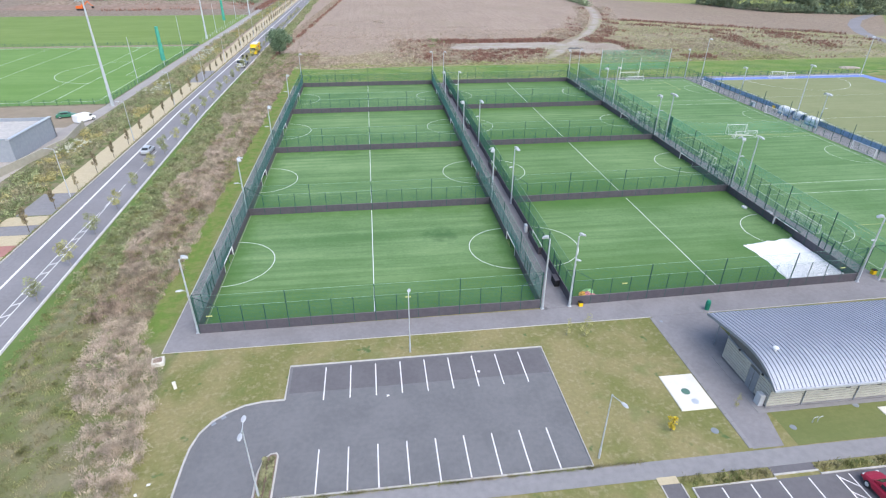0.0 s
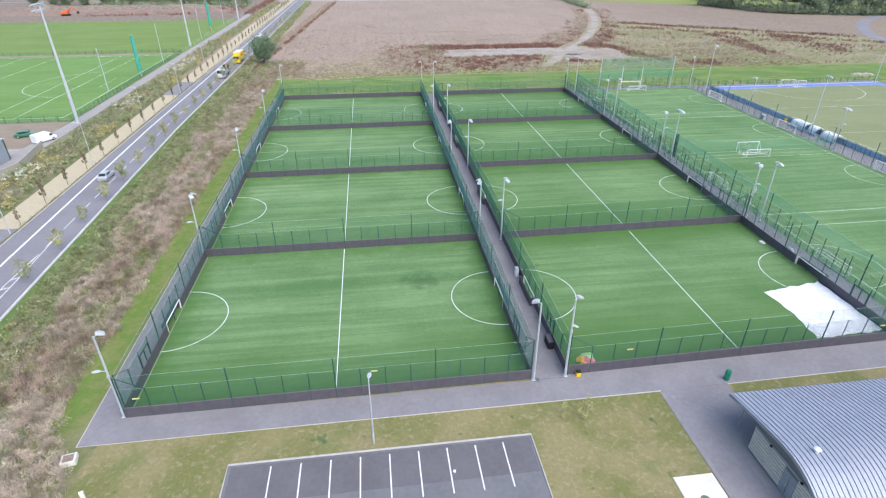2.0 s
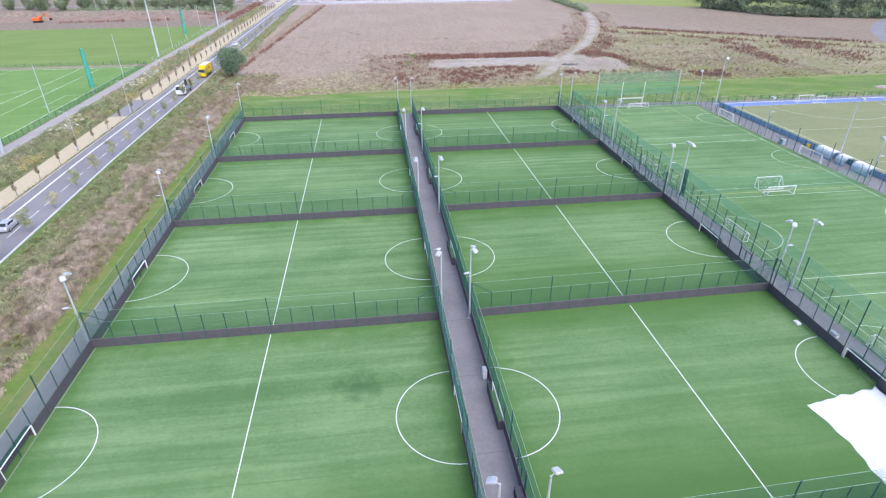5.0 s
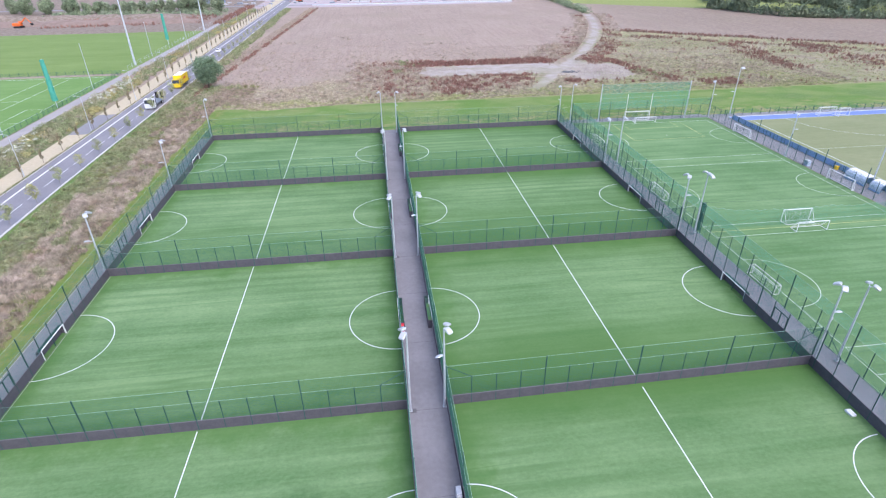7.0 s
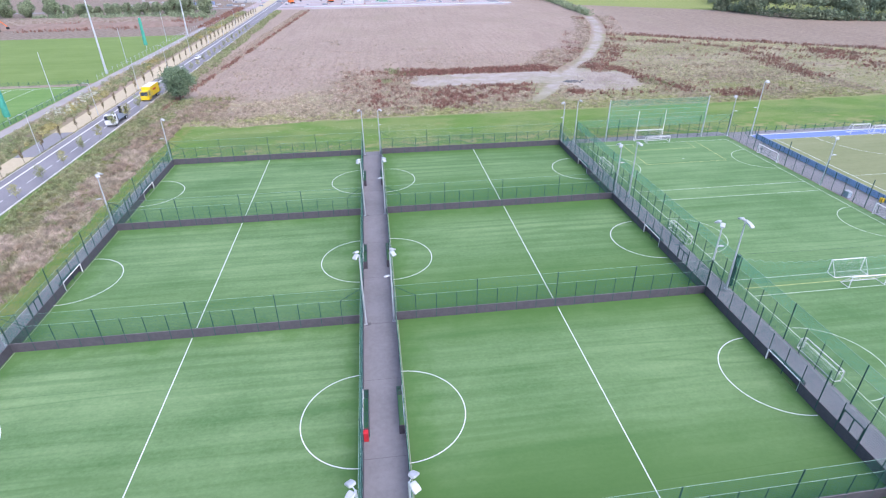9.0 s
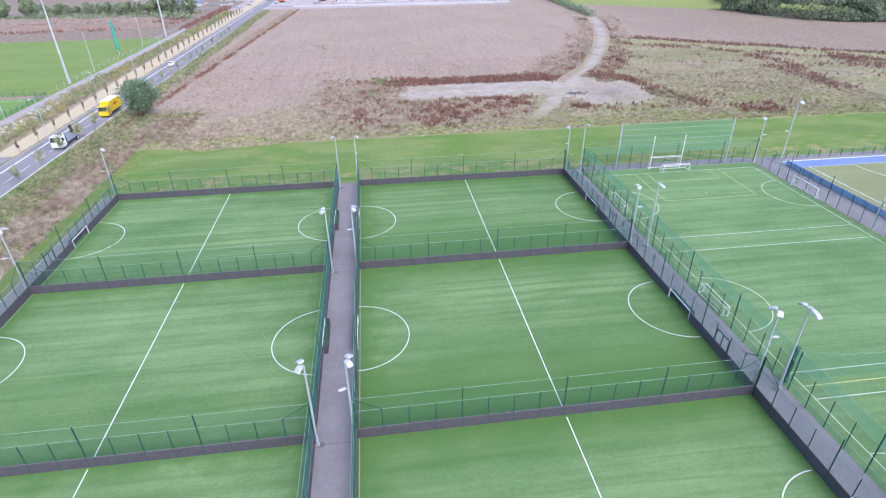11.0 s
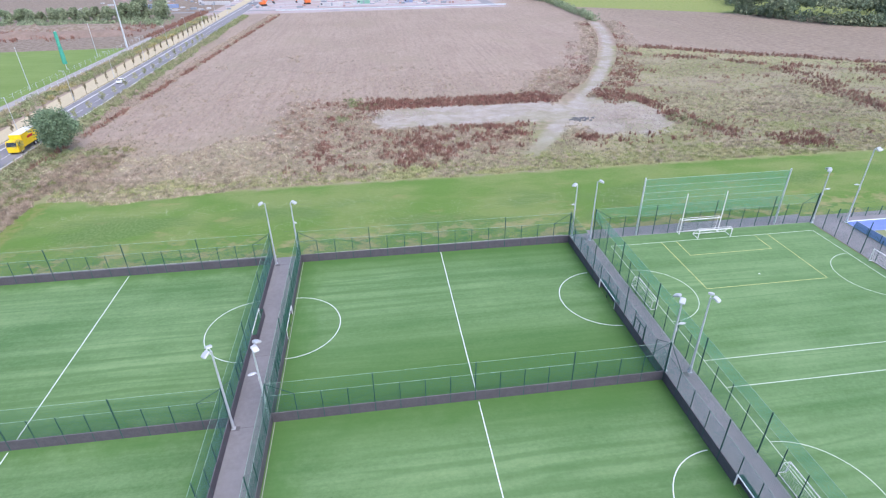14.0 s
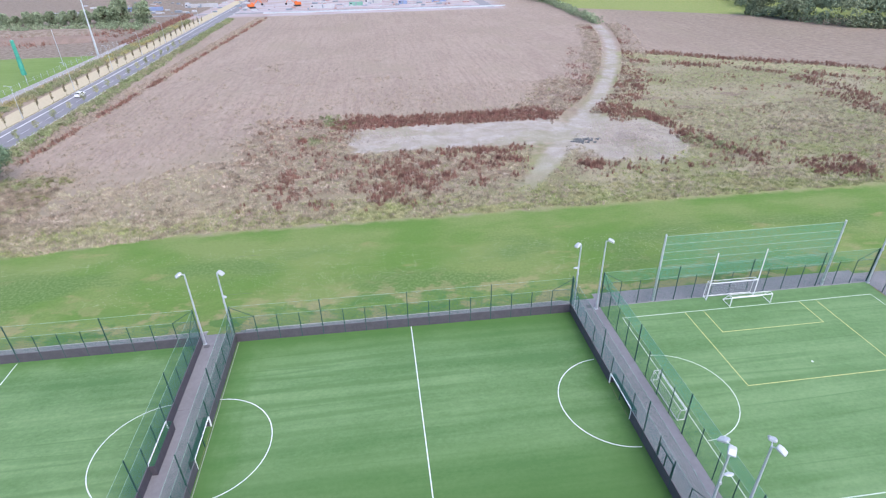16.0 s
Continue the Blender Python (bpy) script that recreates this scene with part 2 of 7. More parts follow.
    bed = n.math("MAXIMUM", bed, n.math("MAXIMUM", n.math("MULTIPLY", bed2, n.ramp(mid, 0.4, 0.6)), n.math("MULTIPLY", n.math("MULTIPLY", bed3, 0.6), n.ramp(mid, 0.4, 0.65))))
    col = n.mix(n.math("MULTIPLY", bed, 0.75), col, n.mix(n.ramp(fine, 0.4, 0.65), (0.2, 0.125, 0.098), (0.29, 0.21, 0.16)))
    # greener rough pasture beyond the track
    past = n.mix(n.ramp(n.noise(0.05, (0.7, 1, 1), 4.0), 0.38, 0.62), (0.225, 0.225, 0.115), (0.31, 0.275, 0.185))
    past = n.mix(n.math("MULTIPLY", n.ramp(n.noise(0.13, (0.5, 1, 1), 4.0), 0.55, 0.68), 0.7), past, (0.2, 0.14, 0.12))
    side = n.math("SUBTRACT", x, n.math("ADD", 58.0, n.math("MULTIPLY", n.math("SUBTRACT", y, 180.0), 0.5)))
    inp = n.math("MULTIPLY", n.ramp(n.math("ADD", side, edge), -2.0, 8.0), n.ramp(n.math("ADD", y1, n.math("MULTIPLY", x, 0.69)), 361.0, 356.0))
    band = n.math("ADD", n.math("ADD", y1, n.math("MULTIPLY", x, 0.69)), n.math("MULTIPLY", wob, 6.0))
    past = n.mix(n.math("MULTIPLY", n.ramp(band, 341.0, 346.0), 0.8), past, n.mix(n.ramp(mid, 0.4, 0.6), (0.24, 0.26, 0.12), (0.36, 0.32, 0.2)))
    inp = n.math("MULTIPLY", inp, n.ramp(y1, 148.0, 152.0))
    col = n.mix(inp, col, past)
    east = n.ramp(n.math("SUBTRACT", x1, n.math("ADD", 229.0, n.math("MULTIPLY", n.math("SUBTRACT", y, 199.0), 0.86))), 0.0, 3.0)
    col = n.mix(east, col, n.mix(n.ramp(mid, 0.4, 0.6), (0.16, 0.21, 0.075), (0.23, 0.24, 0.115)))
    # gravel track, bare patch and stony ground
    t = n.math("SUBTRACT", y, 160.0)
    mid_x = n.math("ADD", 47.5, n.math("MULTIPLY", t, n.math("SUBTRACT", 0.69, n.math("MULTIPLY", t, 0.00125))))
    half = n.math("ADD", 1.8, n.math("MULTIPLY", n.math("MULTIPLY", n.ramp(y, 165.0, 185.0), n.ramp(y, 215.0, 195.0)), 1.6))
    off = n.math("ADD", n.math("ABSOLUTE", n.math("SUBTRACT", x, mid_x)), n.math("MULTIPLY", wob2, 4.0))
    bare = n.math("MULTIPLY", n.ramp(off, n.math("ADD", half, 1.6), n.math("SUBTRACT", half, 0.8)), n.math("MULTIPLY", n.math("ADD", n.math("MULTIPLY", n.ramp(Y, 150.0, 158.0), 0.28), n.math("MULTIPLY", n.ramp(Y, 157.0, 173.0, False), 0.72)), n.ramp(y, 353.0, 345.0)))
    gx, gy = n.math("ADD", x, n.math("ADD", n.math("MULTIPLY", wob2, 7.0), n.math("MULTIPLY", wob, 14.0))), n.math("ADD", y, n.math("ADD", n.math("MULTIPLY", wob2, 8.0), n.math("MULTIPLY", wob, 10.0)))
    patch = n.math("MULTIPLY", n.math("MULTIPLY", n.ramp(gx, 12.0, 14.5), n.ramp(gx, 66.0, 62.0)), n.math("MULTIPLY", n.ramp(gy, 180.0, 182.5), n.ramp(gy, 200.0, 198.0)))
    round_ = n.math("ADD", n.math("POWER", n.math("DIVIDE", n.math("SUBTRACT", gx, 74.5), 13.5), 2.0), n.math("POWER", n.math("DIVIDE", n.math("SUBTRACT", gy, 181.5), 17.0), 2.0))
    bare = n.math("MAXIMUM", bare, n.math("MAXIMUM", patch, n.math("MULTIPLY", n.ramp(round_, 1.15, 0.7), 0.75)))
    stone = n.mix(n.ramp(n.noise(0.25, detail=4.0), 0.38, 0.62), (0.41, 0.37, 0.335), (0.34, 0.305, 0.265))
    stone = n.mix(n.math("MULTIPLY", n.ramp(n.noise(0.1, detail=3.0), 0.52, 0.62), 0.5), stone, (0.27, 0.255, 0.16))
    stone = n.mix(n.math("MULTIPLY", n.ramp(n.noise(1.6, detail=4.0, rough=0.7), 0.55, 0.7), 0.6), stone, (0.52, 0.48, 0.45))
    col = n.mix(n.math("MULTIPLY", bare, n.math("ADD", 0.7, n.math("MULTIPLY", n.ramp(n.noise(0.18, detail=4.0), 0.4, 0.56), 0.28))), col, stone)
    # far meadow, bright green
    inm = n.math("MULTIPLY", n.ramp(n.math("SUBTRACT", x, 136.0), 0.0, 6.0), n.ramp(n.math("ADD", y, n.math("MULTIPLY", x, 0.73)), 525.0, 530.0))
    col = n.mix(inm, col, n.mix(n.ramp(mid, 0.4, 0.6), (0.215, 0.27, 0.08), (0.26, 0.285, 0.105)))
    # building site
    ins = n.math("MULTIPLY", n.ramp(Y, 428.0, 440.0), n.ramp(X, 112.0, 100.0))
    site = n.mix(n.ramp(n.noise(0.06, (0.5, 1.4, 1), 4.0), 0.4, 0.6), (0.43, 0.39, 0.4), (0.38, 0.31, 0.29))
    site = n.mix(n.ramp(n.noise(0.12, (0.5, 1.5, 1), 3.0), 0.58, 0.66), site, (0.3, 0.3, 0.31))
    col = n.mix(ins, col, site)
    # land west of the lane
    col = n.mix(n.math("MULTIPLY", n.ramp(x, -86.0, -88.0), n.ramp(y1, 315.0, 319.0)), col, n.mix(n.ramp(mid, 0.4, 0.6), (0.27, 0.22, 0.18), (0.2, 0.16, 0.12)))
    col = n.mul(col, n.math("ADD", 0.72, n.math("MULTIPLY", fine, 0.56)))
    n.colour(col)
    n.bump(n.math("ADD", fine, n.noise(9.0, detail=2.0)), 0.5, 0.12)
    return n.mat


M_GROUND = ground_material()
M_TURF = turf_material("artificial_turf", (0.088, 0.174, 0.064), (0.2, 0.306, 0.14))
_t = M_TURF
_x, _y, _z = _t.xyz()
_d = _t.math("SQRT", _t.math("ADD", _t.math("POWER", _t.math("ADD", _x, 11.5), 2.0), _t.math("POWER", _t.math("MULTIPLY", _t.math("SUBTRACT", _y, 19.8), 1.1), 2.0)))
_d = _t.math("ADD", _d, _t.math("MULTIPLY", _t.math("SUBTRACT", _t.noise(0.6), 0.5), 7.0))
_base = _t.b.inputs["Base Color"].links[0].from_socket
_base = _t.mix(_t.math("MULTIPLY", _t.ramp(_d, 3.4, 0.4), 0.55), _base, (0.04, 0.1, 0.036))
# darker green along the boards, across both ends and over the east pitches
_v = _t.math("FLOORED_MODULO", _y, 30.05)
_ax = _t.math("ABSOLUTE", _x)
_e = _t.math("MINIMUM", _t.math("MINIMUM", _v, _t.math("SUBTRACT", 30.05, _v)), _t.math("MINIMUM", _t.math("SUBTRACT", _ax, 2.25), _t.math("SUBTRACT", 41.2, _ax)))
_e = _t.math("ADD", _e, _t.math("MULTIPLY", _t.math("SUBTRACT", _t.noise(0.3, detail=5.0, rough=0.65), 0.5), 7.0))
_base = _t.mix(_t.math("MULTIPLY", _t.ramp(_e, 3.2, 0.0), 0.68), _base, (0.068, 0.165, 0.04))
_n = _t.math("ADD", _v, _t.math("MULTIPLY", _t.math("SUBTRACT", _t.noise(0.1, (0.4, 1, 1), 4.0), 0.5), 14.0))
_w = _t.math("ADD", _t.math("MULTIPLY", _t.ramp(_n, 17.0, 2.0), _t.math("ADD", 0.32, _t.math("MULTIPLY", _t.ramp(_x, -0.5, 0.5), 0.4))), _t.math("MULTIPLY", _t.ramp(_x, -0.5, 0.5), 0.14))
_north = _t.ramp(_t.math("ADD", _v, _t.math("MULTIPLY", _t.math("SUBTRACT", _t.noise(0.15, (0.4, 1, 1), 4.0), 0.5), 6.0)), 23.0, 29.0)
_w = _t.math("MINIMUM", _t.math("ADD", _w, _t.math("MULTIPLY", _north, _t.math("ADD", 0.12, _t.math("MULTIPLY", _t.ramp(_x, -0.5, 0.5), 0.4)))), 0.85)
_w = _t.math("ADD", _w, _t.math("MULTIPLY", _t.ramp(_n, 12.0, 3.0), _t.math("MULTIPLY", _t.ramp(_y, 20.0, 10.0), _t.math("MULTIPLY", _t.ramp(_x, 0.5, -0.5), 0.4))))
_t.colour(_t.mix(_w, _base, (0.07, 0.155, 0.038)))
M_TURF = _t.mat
M_TURF_BIG = turf_material("artificial_turf_large", (0.088, 0.178, 0.064), (0.178, 0.285, 0.13)).mat
M_SAND_TURF = turf_material("sanded_turf", (0.2, 0.225, 0.11), (0.25, 0.268, 0.145), 0.7).mat
M_BLUE_TURF = turf_material("blue_turf", (0.15, 0.215, 0.5), (0.2, 0.27, 0.58), 0.6).mat
M_GAA = turf_material("grass_pitch", (0.13, 0.238, 0.062), (0.182, 0.3, 0.098), 0.7).mat
M_TRAINING = turf_material("training_grass", (0.145, 0.22, 0.056), (0.2, 0.275, 0.088), 0.7).mat
M_LAWN = turf_material("lawn", (0.14, 0.165, 0.06), (0.2, 0.21, 0.09), 0.5).mat
M_EARTH = plain("bare_earth", (0.3, 0.245, 0.185), (0.235, 0.2, 0.145), 0.95, scale=0.25, fine=2.5, bump=0.5)
M_YARD_WALL = plain("cream_wall", (0.42, 0.39, 0.32), (0.35, 0.33, 0.27), 0.85)
M_ASPHALT = asphalt_material("path_asphalt", (0.208, 0.201, 0.212), (0.254, 0.247, 0.26)).mat
M_ROAD = asphalt_material("road_asphalt", (0.2, 0.195, 0.207), (0.25, 0.244, 0.257), 0.1).mat
M_LANE = plain("gravelled_lane", (0.37, 0.345, 0.325), (0.3, 0.285, 0.28), 0.95, scale=0.2, fine=3.0, bump=0.4)
M_PARK = asphalt_material("car_park_asphalt", (0.145, 0.147, 0.155), (0.184, 0.185, 0.193)).mat
M_PARK_DARK = asphalt_material("new_asphalt", (0.12, 0.115, 0.125), (0.15, 0.145, 0.155)).mat
M_PAVING = plain("cream_paving", (0.52, 0.45, 0.31), (0.45, 0.385, 0.26), 0.85, fine=6.0)
M_PAVING_GREY = plain("grey_paving", (0.265, 0.26, 0.268), (0.22, 0.216, 0.225), 0.85)
M_PAVING_RED = plain("red_paving", (0.4, 0.2, 0.17), (0.34, 0.17, 0.15), 0.85)
M_KERB = plain("kerb_concrete", (0.52, 0.5, 0.48), (0.4, 0.39, 0.37), 0.85)
M_CONCRETE = plain("pale_concrete", (0.72, 0.7, 0.64), (0.63, 0.61, 0.55), 0.8, scale=0.8)
M_GRAVEL = plain("gravel", (0.43, 0.4, 0.37), (0.34, 0.31, 0.28), 0.95, scale=0.35, fine=3.0, bump=0.6)
M_LINE = plain("white_line", (0.72, 0.76, 0.77), (0.62, 0.67, 0.67), 0.7, fine=5.0, bump=0.0)
M_LINE_SOFT = plain("worn_white_line", (0.6, 0.68, 0.6), (0.48, 0.57, 0.48), 0.7, fine=4.0, bump=0.0)
M_LINE_YELLOW = plain("yellow_line", (0.56, 0.56, 0.22), (0.46, 0.49, 0.2), 0.7, bump=0.0)
M_PAINT = plain("road_paint", (0.78, 0.78, 0.77), (0.62, 0.62, 0.62), 0.7, fine=4.0, bump=0.0)
M_BOARD = plain("rebound_board", (0.1, 0.092, 0.107), (0.078, 0.072, 0.086), 0.7, fine=6.0)
M_CAP = plain("board_cap", (0.17, 0.158, 0.173), (0.135, 0.127, 0.14), 0.6)
M_POST = plain("green_post", (0.022, 0.07, 0.062), (0.03, 0.085, 0.075), 0.5)
M_WIRE = plain("green_wire", (0.045, 0.15, 0.1), (0.036, 0.12, 0.088), 0.55, bump=0.0)
M_TEAL = plain("teal_wire", (0.07, 0.19, 0.175), (0.058, 0.16, 0.15), 0.5, bump=0.0)
M_NET_DARK = plain("dark_green_net", (0.05, 0.17, 0.115), (0.04, 0.14, 0.095), 0.7, bump=0.0)
M_NET = plain("green_net", (0.12, 0.34, 0.225), (0.1, 0.3, 0.195), 0.7, bump=0.0)
M_FURL = plain("furled_net", (0.07, 0.36, 0.27), (0.05, 0.27, 0.2), 0.7, scale=1.0, fine=4.0, bump=0.4)
M_ROPE = plain("pale_wire", (0.35, 0.5, 0.42), (0.28, 0.42, 0.36), 0.6, bump=0.0)
M_WHITE = plain("white_metal", (0.8, 0.8, 0.8), (0.7, 0.71, 0.72), 0.45, bump=0.0)
M_GALV = plain("galvanised_steel", (0.58, 0.62, 0.66), (0.5, 0.54, 0.58), 0.45, 0.4, scale=0.6)
M_LAMP = plain("lamp_housing", (0.55, 0.57, 0.6), (0.46, 0.48, 0.51), 0.4, 0.3)
M_GLASS = Nodes("lamp_glass", 0.12, 0.0, 0.6).colour((0.78, 0.8, 0.82)).mat
M_NETWHITE = plain("white_net", (0.7, 0.72, 0.72), (0.6, 0.62, 0.62), 0.7, bump=0.0)
M_ROOF = plain("metal_roof", (0.36, 0.39, 0.455), (0.315, 0.345, 0.405), 0.4, 0.15, scale=0.3, fine=2.0)
M_SEAM = plain("roof_seam", (0.27, 0.29, 0.34), (0.23, 0.25, 0.3), 0.5, 0.2)
M_CLAD = plain("timber_cladding", (0.47, 0.46, 0.41), (0.4, 0.39, 0.345), 0.7)
M_CLAD_DARK = plain("cladding_joint", (0.11, 0.115, 0.12), (0.14, 0.145, 0.15), 0.7)
M_STEEL = plain("painted_steel", (0.27, 0.3, 0.34), (0.22, 0.25, 0.28), 0.5, 0.3)
M_TARP = plain("white_sheet", (0.86, 0.87, 0.9), (0.76, 0.77, 0.8), 0.6, scale=0.4, fine=1.6, bump=0.5)
M_BLACK = plain("dark_rubber", (0.02, 0.02, 0.022), (0.03, 0.03, 0.032), 0.8)
M_RED = plain("red_plastic", (0.62, 0.035, 0.05), (0.5, 0.03, 0.04), 0.45)
M_YELLOW = plain("yellow_paint", (0.85, 0.55, 0.01), (0.75, 0.48, 0.01), 0.45)
M_GREEN = plain("green_plastic", (0.025, 0.24, 0.16), (0.02, 0.19, 0.125), 0.4)
M_BLUE = plain("blue_board", (0.25, 0.37, 0.6), (0.21, 0.32, 0.53), 0.5)
M_CLOTH = [plain("cloth_" + s, c, None, 0.8) for s, c in (("pink", (0.8, 0.3, 0.36)), ("lime", (0.36, 0.72, 0.33)), ("orange", (0.85, 0.5, 0.1)))]
M_CAR = {
    "silver": plain("silver_paint", (0.6, 0.62, 0.64), (0.52, 0.54, 0.56), 0.3, 0.5),
    "white": plain("white_paint", (0.82, 0.82, 0.82), (0.74, 0.74, 0.74), 0.35),
    "red": plain("crimson_paint", (0.42, 0.03, 0.06), (0.34, 0.02, 0.05), 0.3, 0.2),
    "yellow": plain("lorry_yellow", (0.85, 0.6, 0.02), (0.76, 0.52, 0.02), 0.4),
    "green": plain("dark_green_paint", (0.05, 0.2, 0.12), (0.04, 0.16, 0.1), 0.3),
    "orange": plain("digger_orange", (0.72, 0.16, 0.04), (0.6, 0.13, 0.03), 0.5),
}
M_WINDOW = Nodes("dark_glass", 0.08, 0.0, 0.6).colour((0.03, 0.035, 0.04)).mat
M_TRANS = plain("polycarbonate", (0.38, 0.45, 0.54), (0.33, 0.4, 0.48), 0.25)
M_SHEET = plain("clear_sheet", (0.56, 0.63, 0.72), (0.5, 0.57, 0.66), 0.25)
M_BARK = plain("bark", (0.16, 0.13, 0.1), (0.11, 0.09, 0.07), 0.9, bump=0.5)
M_BARK_PALE = plain("pale_bark", (0.34, 0.31, 0.27), (0.26, 0.23, 0.2), 0.9)
M_LEAF_OAK = leafy("oak_leaves", (0.13, 0.2, 0.125), (0.2, 0.275, 0.165))
M_LEAF_ST = leafy("street_tree_leaves", (0.22, 0.25, 0.115), (0.34, 0.36, 0.18))
M_LEAF_RUSSET = leafy("russet_leaves", (0.2, 0.175, 0.105), (0.31, 0.26, 0.16))
M_LEAF_LIME = leafy("yellow_green_leaves", (0.3, 0.31, 0.12), (0.43, 0.41, 0.19))
M_LEAF_GOLD = leafy("golden_leaves", (0.5, 0.36, 0.03), (0.6, 0.48, 0.06))
M_LEAF_WOOD = leafy("wood_leaves", (0.165, 0.22, 0.15), (0.215, 0.275, 0.18), (0.25, 0.29, 0.185), patch=0.07)
M_SCRUB = leafy("green_scrub", (0.19, 0.23, 0.11), (0.32, 0.36, 0.18), (0.31, 0.31, 0.18))
M_TAN = leafy("dry_weeds", (0.37, 0.3, 0.24), (0.57, 0.475, 0.39), (0.42, 0.36, 0.27), patch=0.25)
M_PLUME = leafy("plume_weeds", (0.46, 0.375, 0.305), (0.62, 0.52, 0.43), (0.5, 0.42, 0.33), patch=0.3)
M_BROWN = leafy("brown_weeds", (0.29, 0.23, 0.175), (0.5, 0.41, 0.325), (0.34, 0.29, 0.21), patch=0.25)
M_LEAF_ROW = leafy("row_tree_leaves", (0.2, 0.26, 0.16), (0.29, 0.35, 0.21), (0.25, 0.3, 0.19), patch=0.05)
M_DOCK = leafy("red_dock", (0.175, 0.082, 0.068), (0.35, 0.19, 0.155), (0.29, 0.175, 0.135), patch=0.35)
M_RUST = leafy("rust_weeds", (0.27, 0.2, 0.155), (0.49, 0.385, 0.305), (0.36, 0.28, 0.205), patch=0.3)
M_GREEN_TUFT = leafy("green_tussock", (0.23, 0.285, 0.11), (0.46, 0.475, 0.23), (0.4, 0.38, 0.21), patch=0.2)
M_MEADOW = leafy("meadow_grass", (0.345, 0.33, 0.2), (0.56, 0.51, 0.37), (0.46, 0.4, 0.29))
M_ROUGH = leafy("rough_grass", (0.175, 0.205, 0.07), (0.28, 0.29, 0.125), (0.32, 0.285, 0.17), patch=0.25)
M_GOLD_SHRUB = leafy("golden_shrub_leaves", (0.3, 0.27, 0.11), (0.5, 0.43, 0.2), (0.36, 0.34, 0.16), patch=0.3)
M_FLOWER = leafy("white_flowers", (0.6, 0.6, 0.5), (0.5, 0.52, 0.4))
M_HEDGE = leafy("hedge_leaves", (0.18, 0.24, 0.112), (0.34, 0.37, 0.195), (0.35, 0.32, 0.2), patch=0.2)
M_STONE = plain("rubble_stone", (0.48, 0.415, 0.375), (0.36, 0.31, 0.275), 0.95, scale=0.6)
M_SOIL = plain("dug_soil", (0.27, 0.2, 0.165), (0.2, 0.15, 0.12), 0.95, scale=0.3, fine=2.0, bump=0.6)


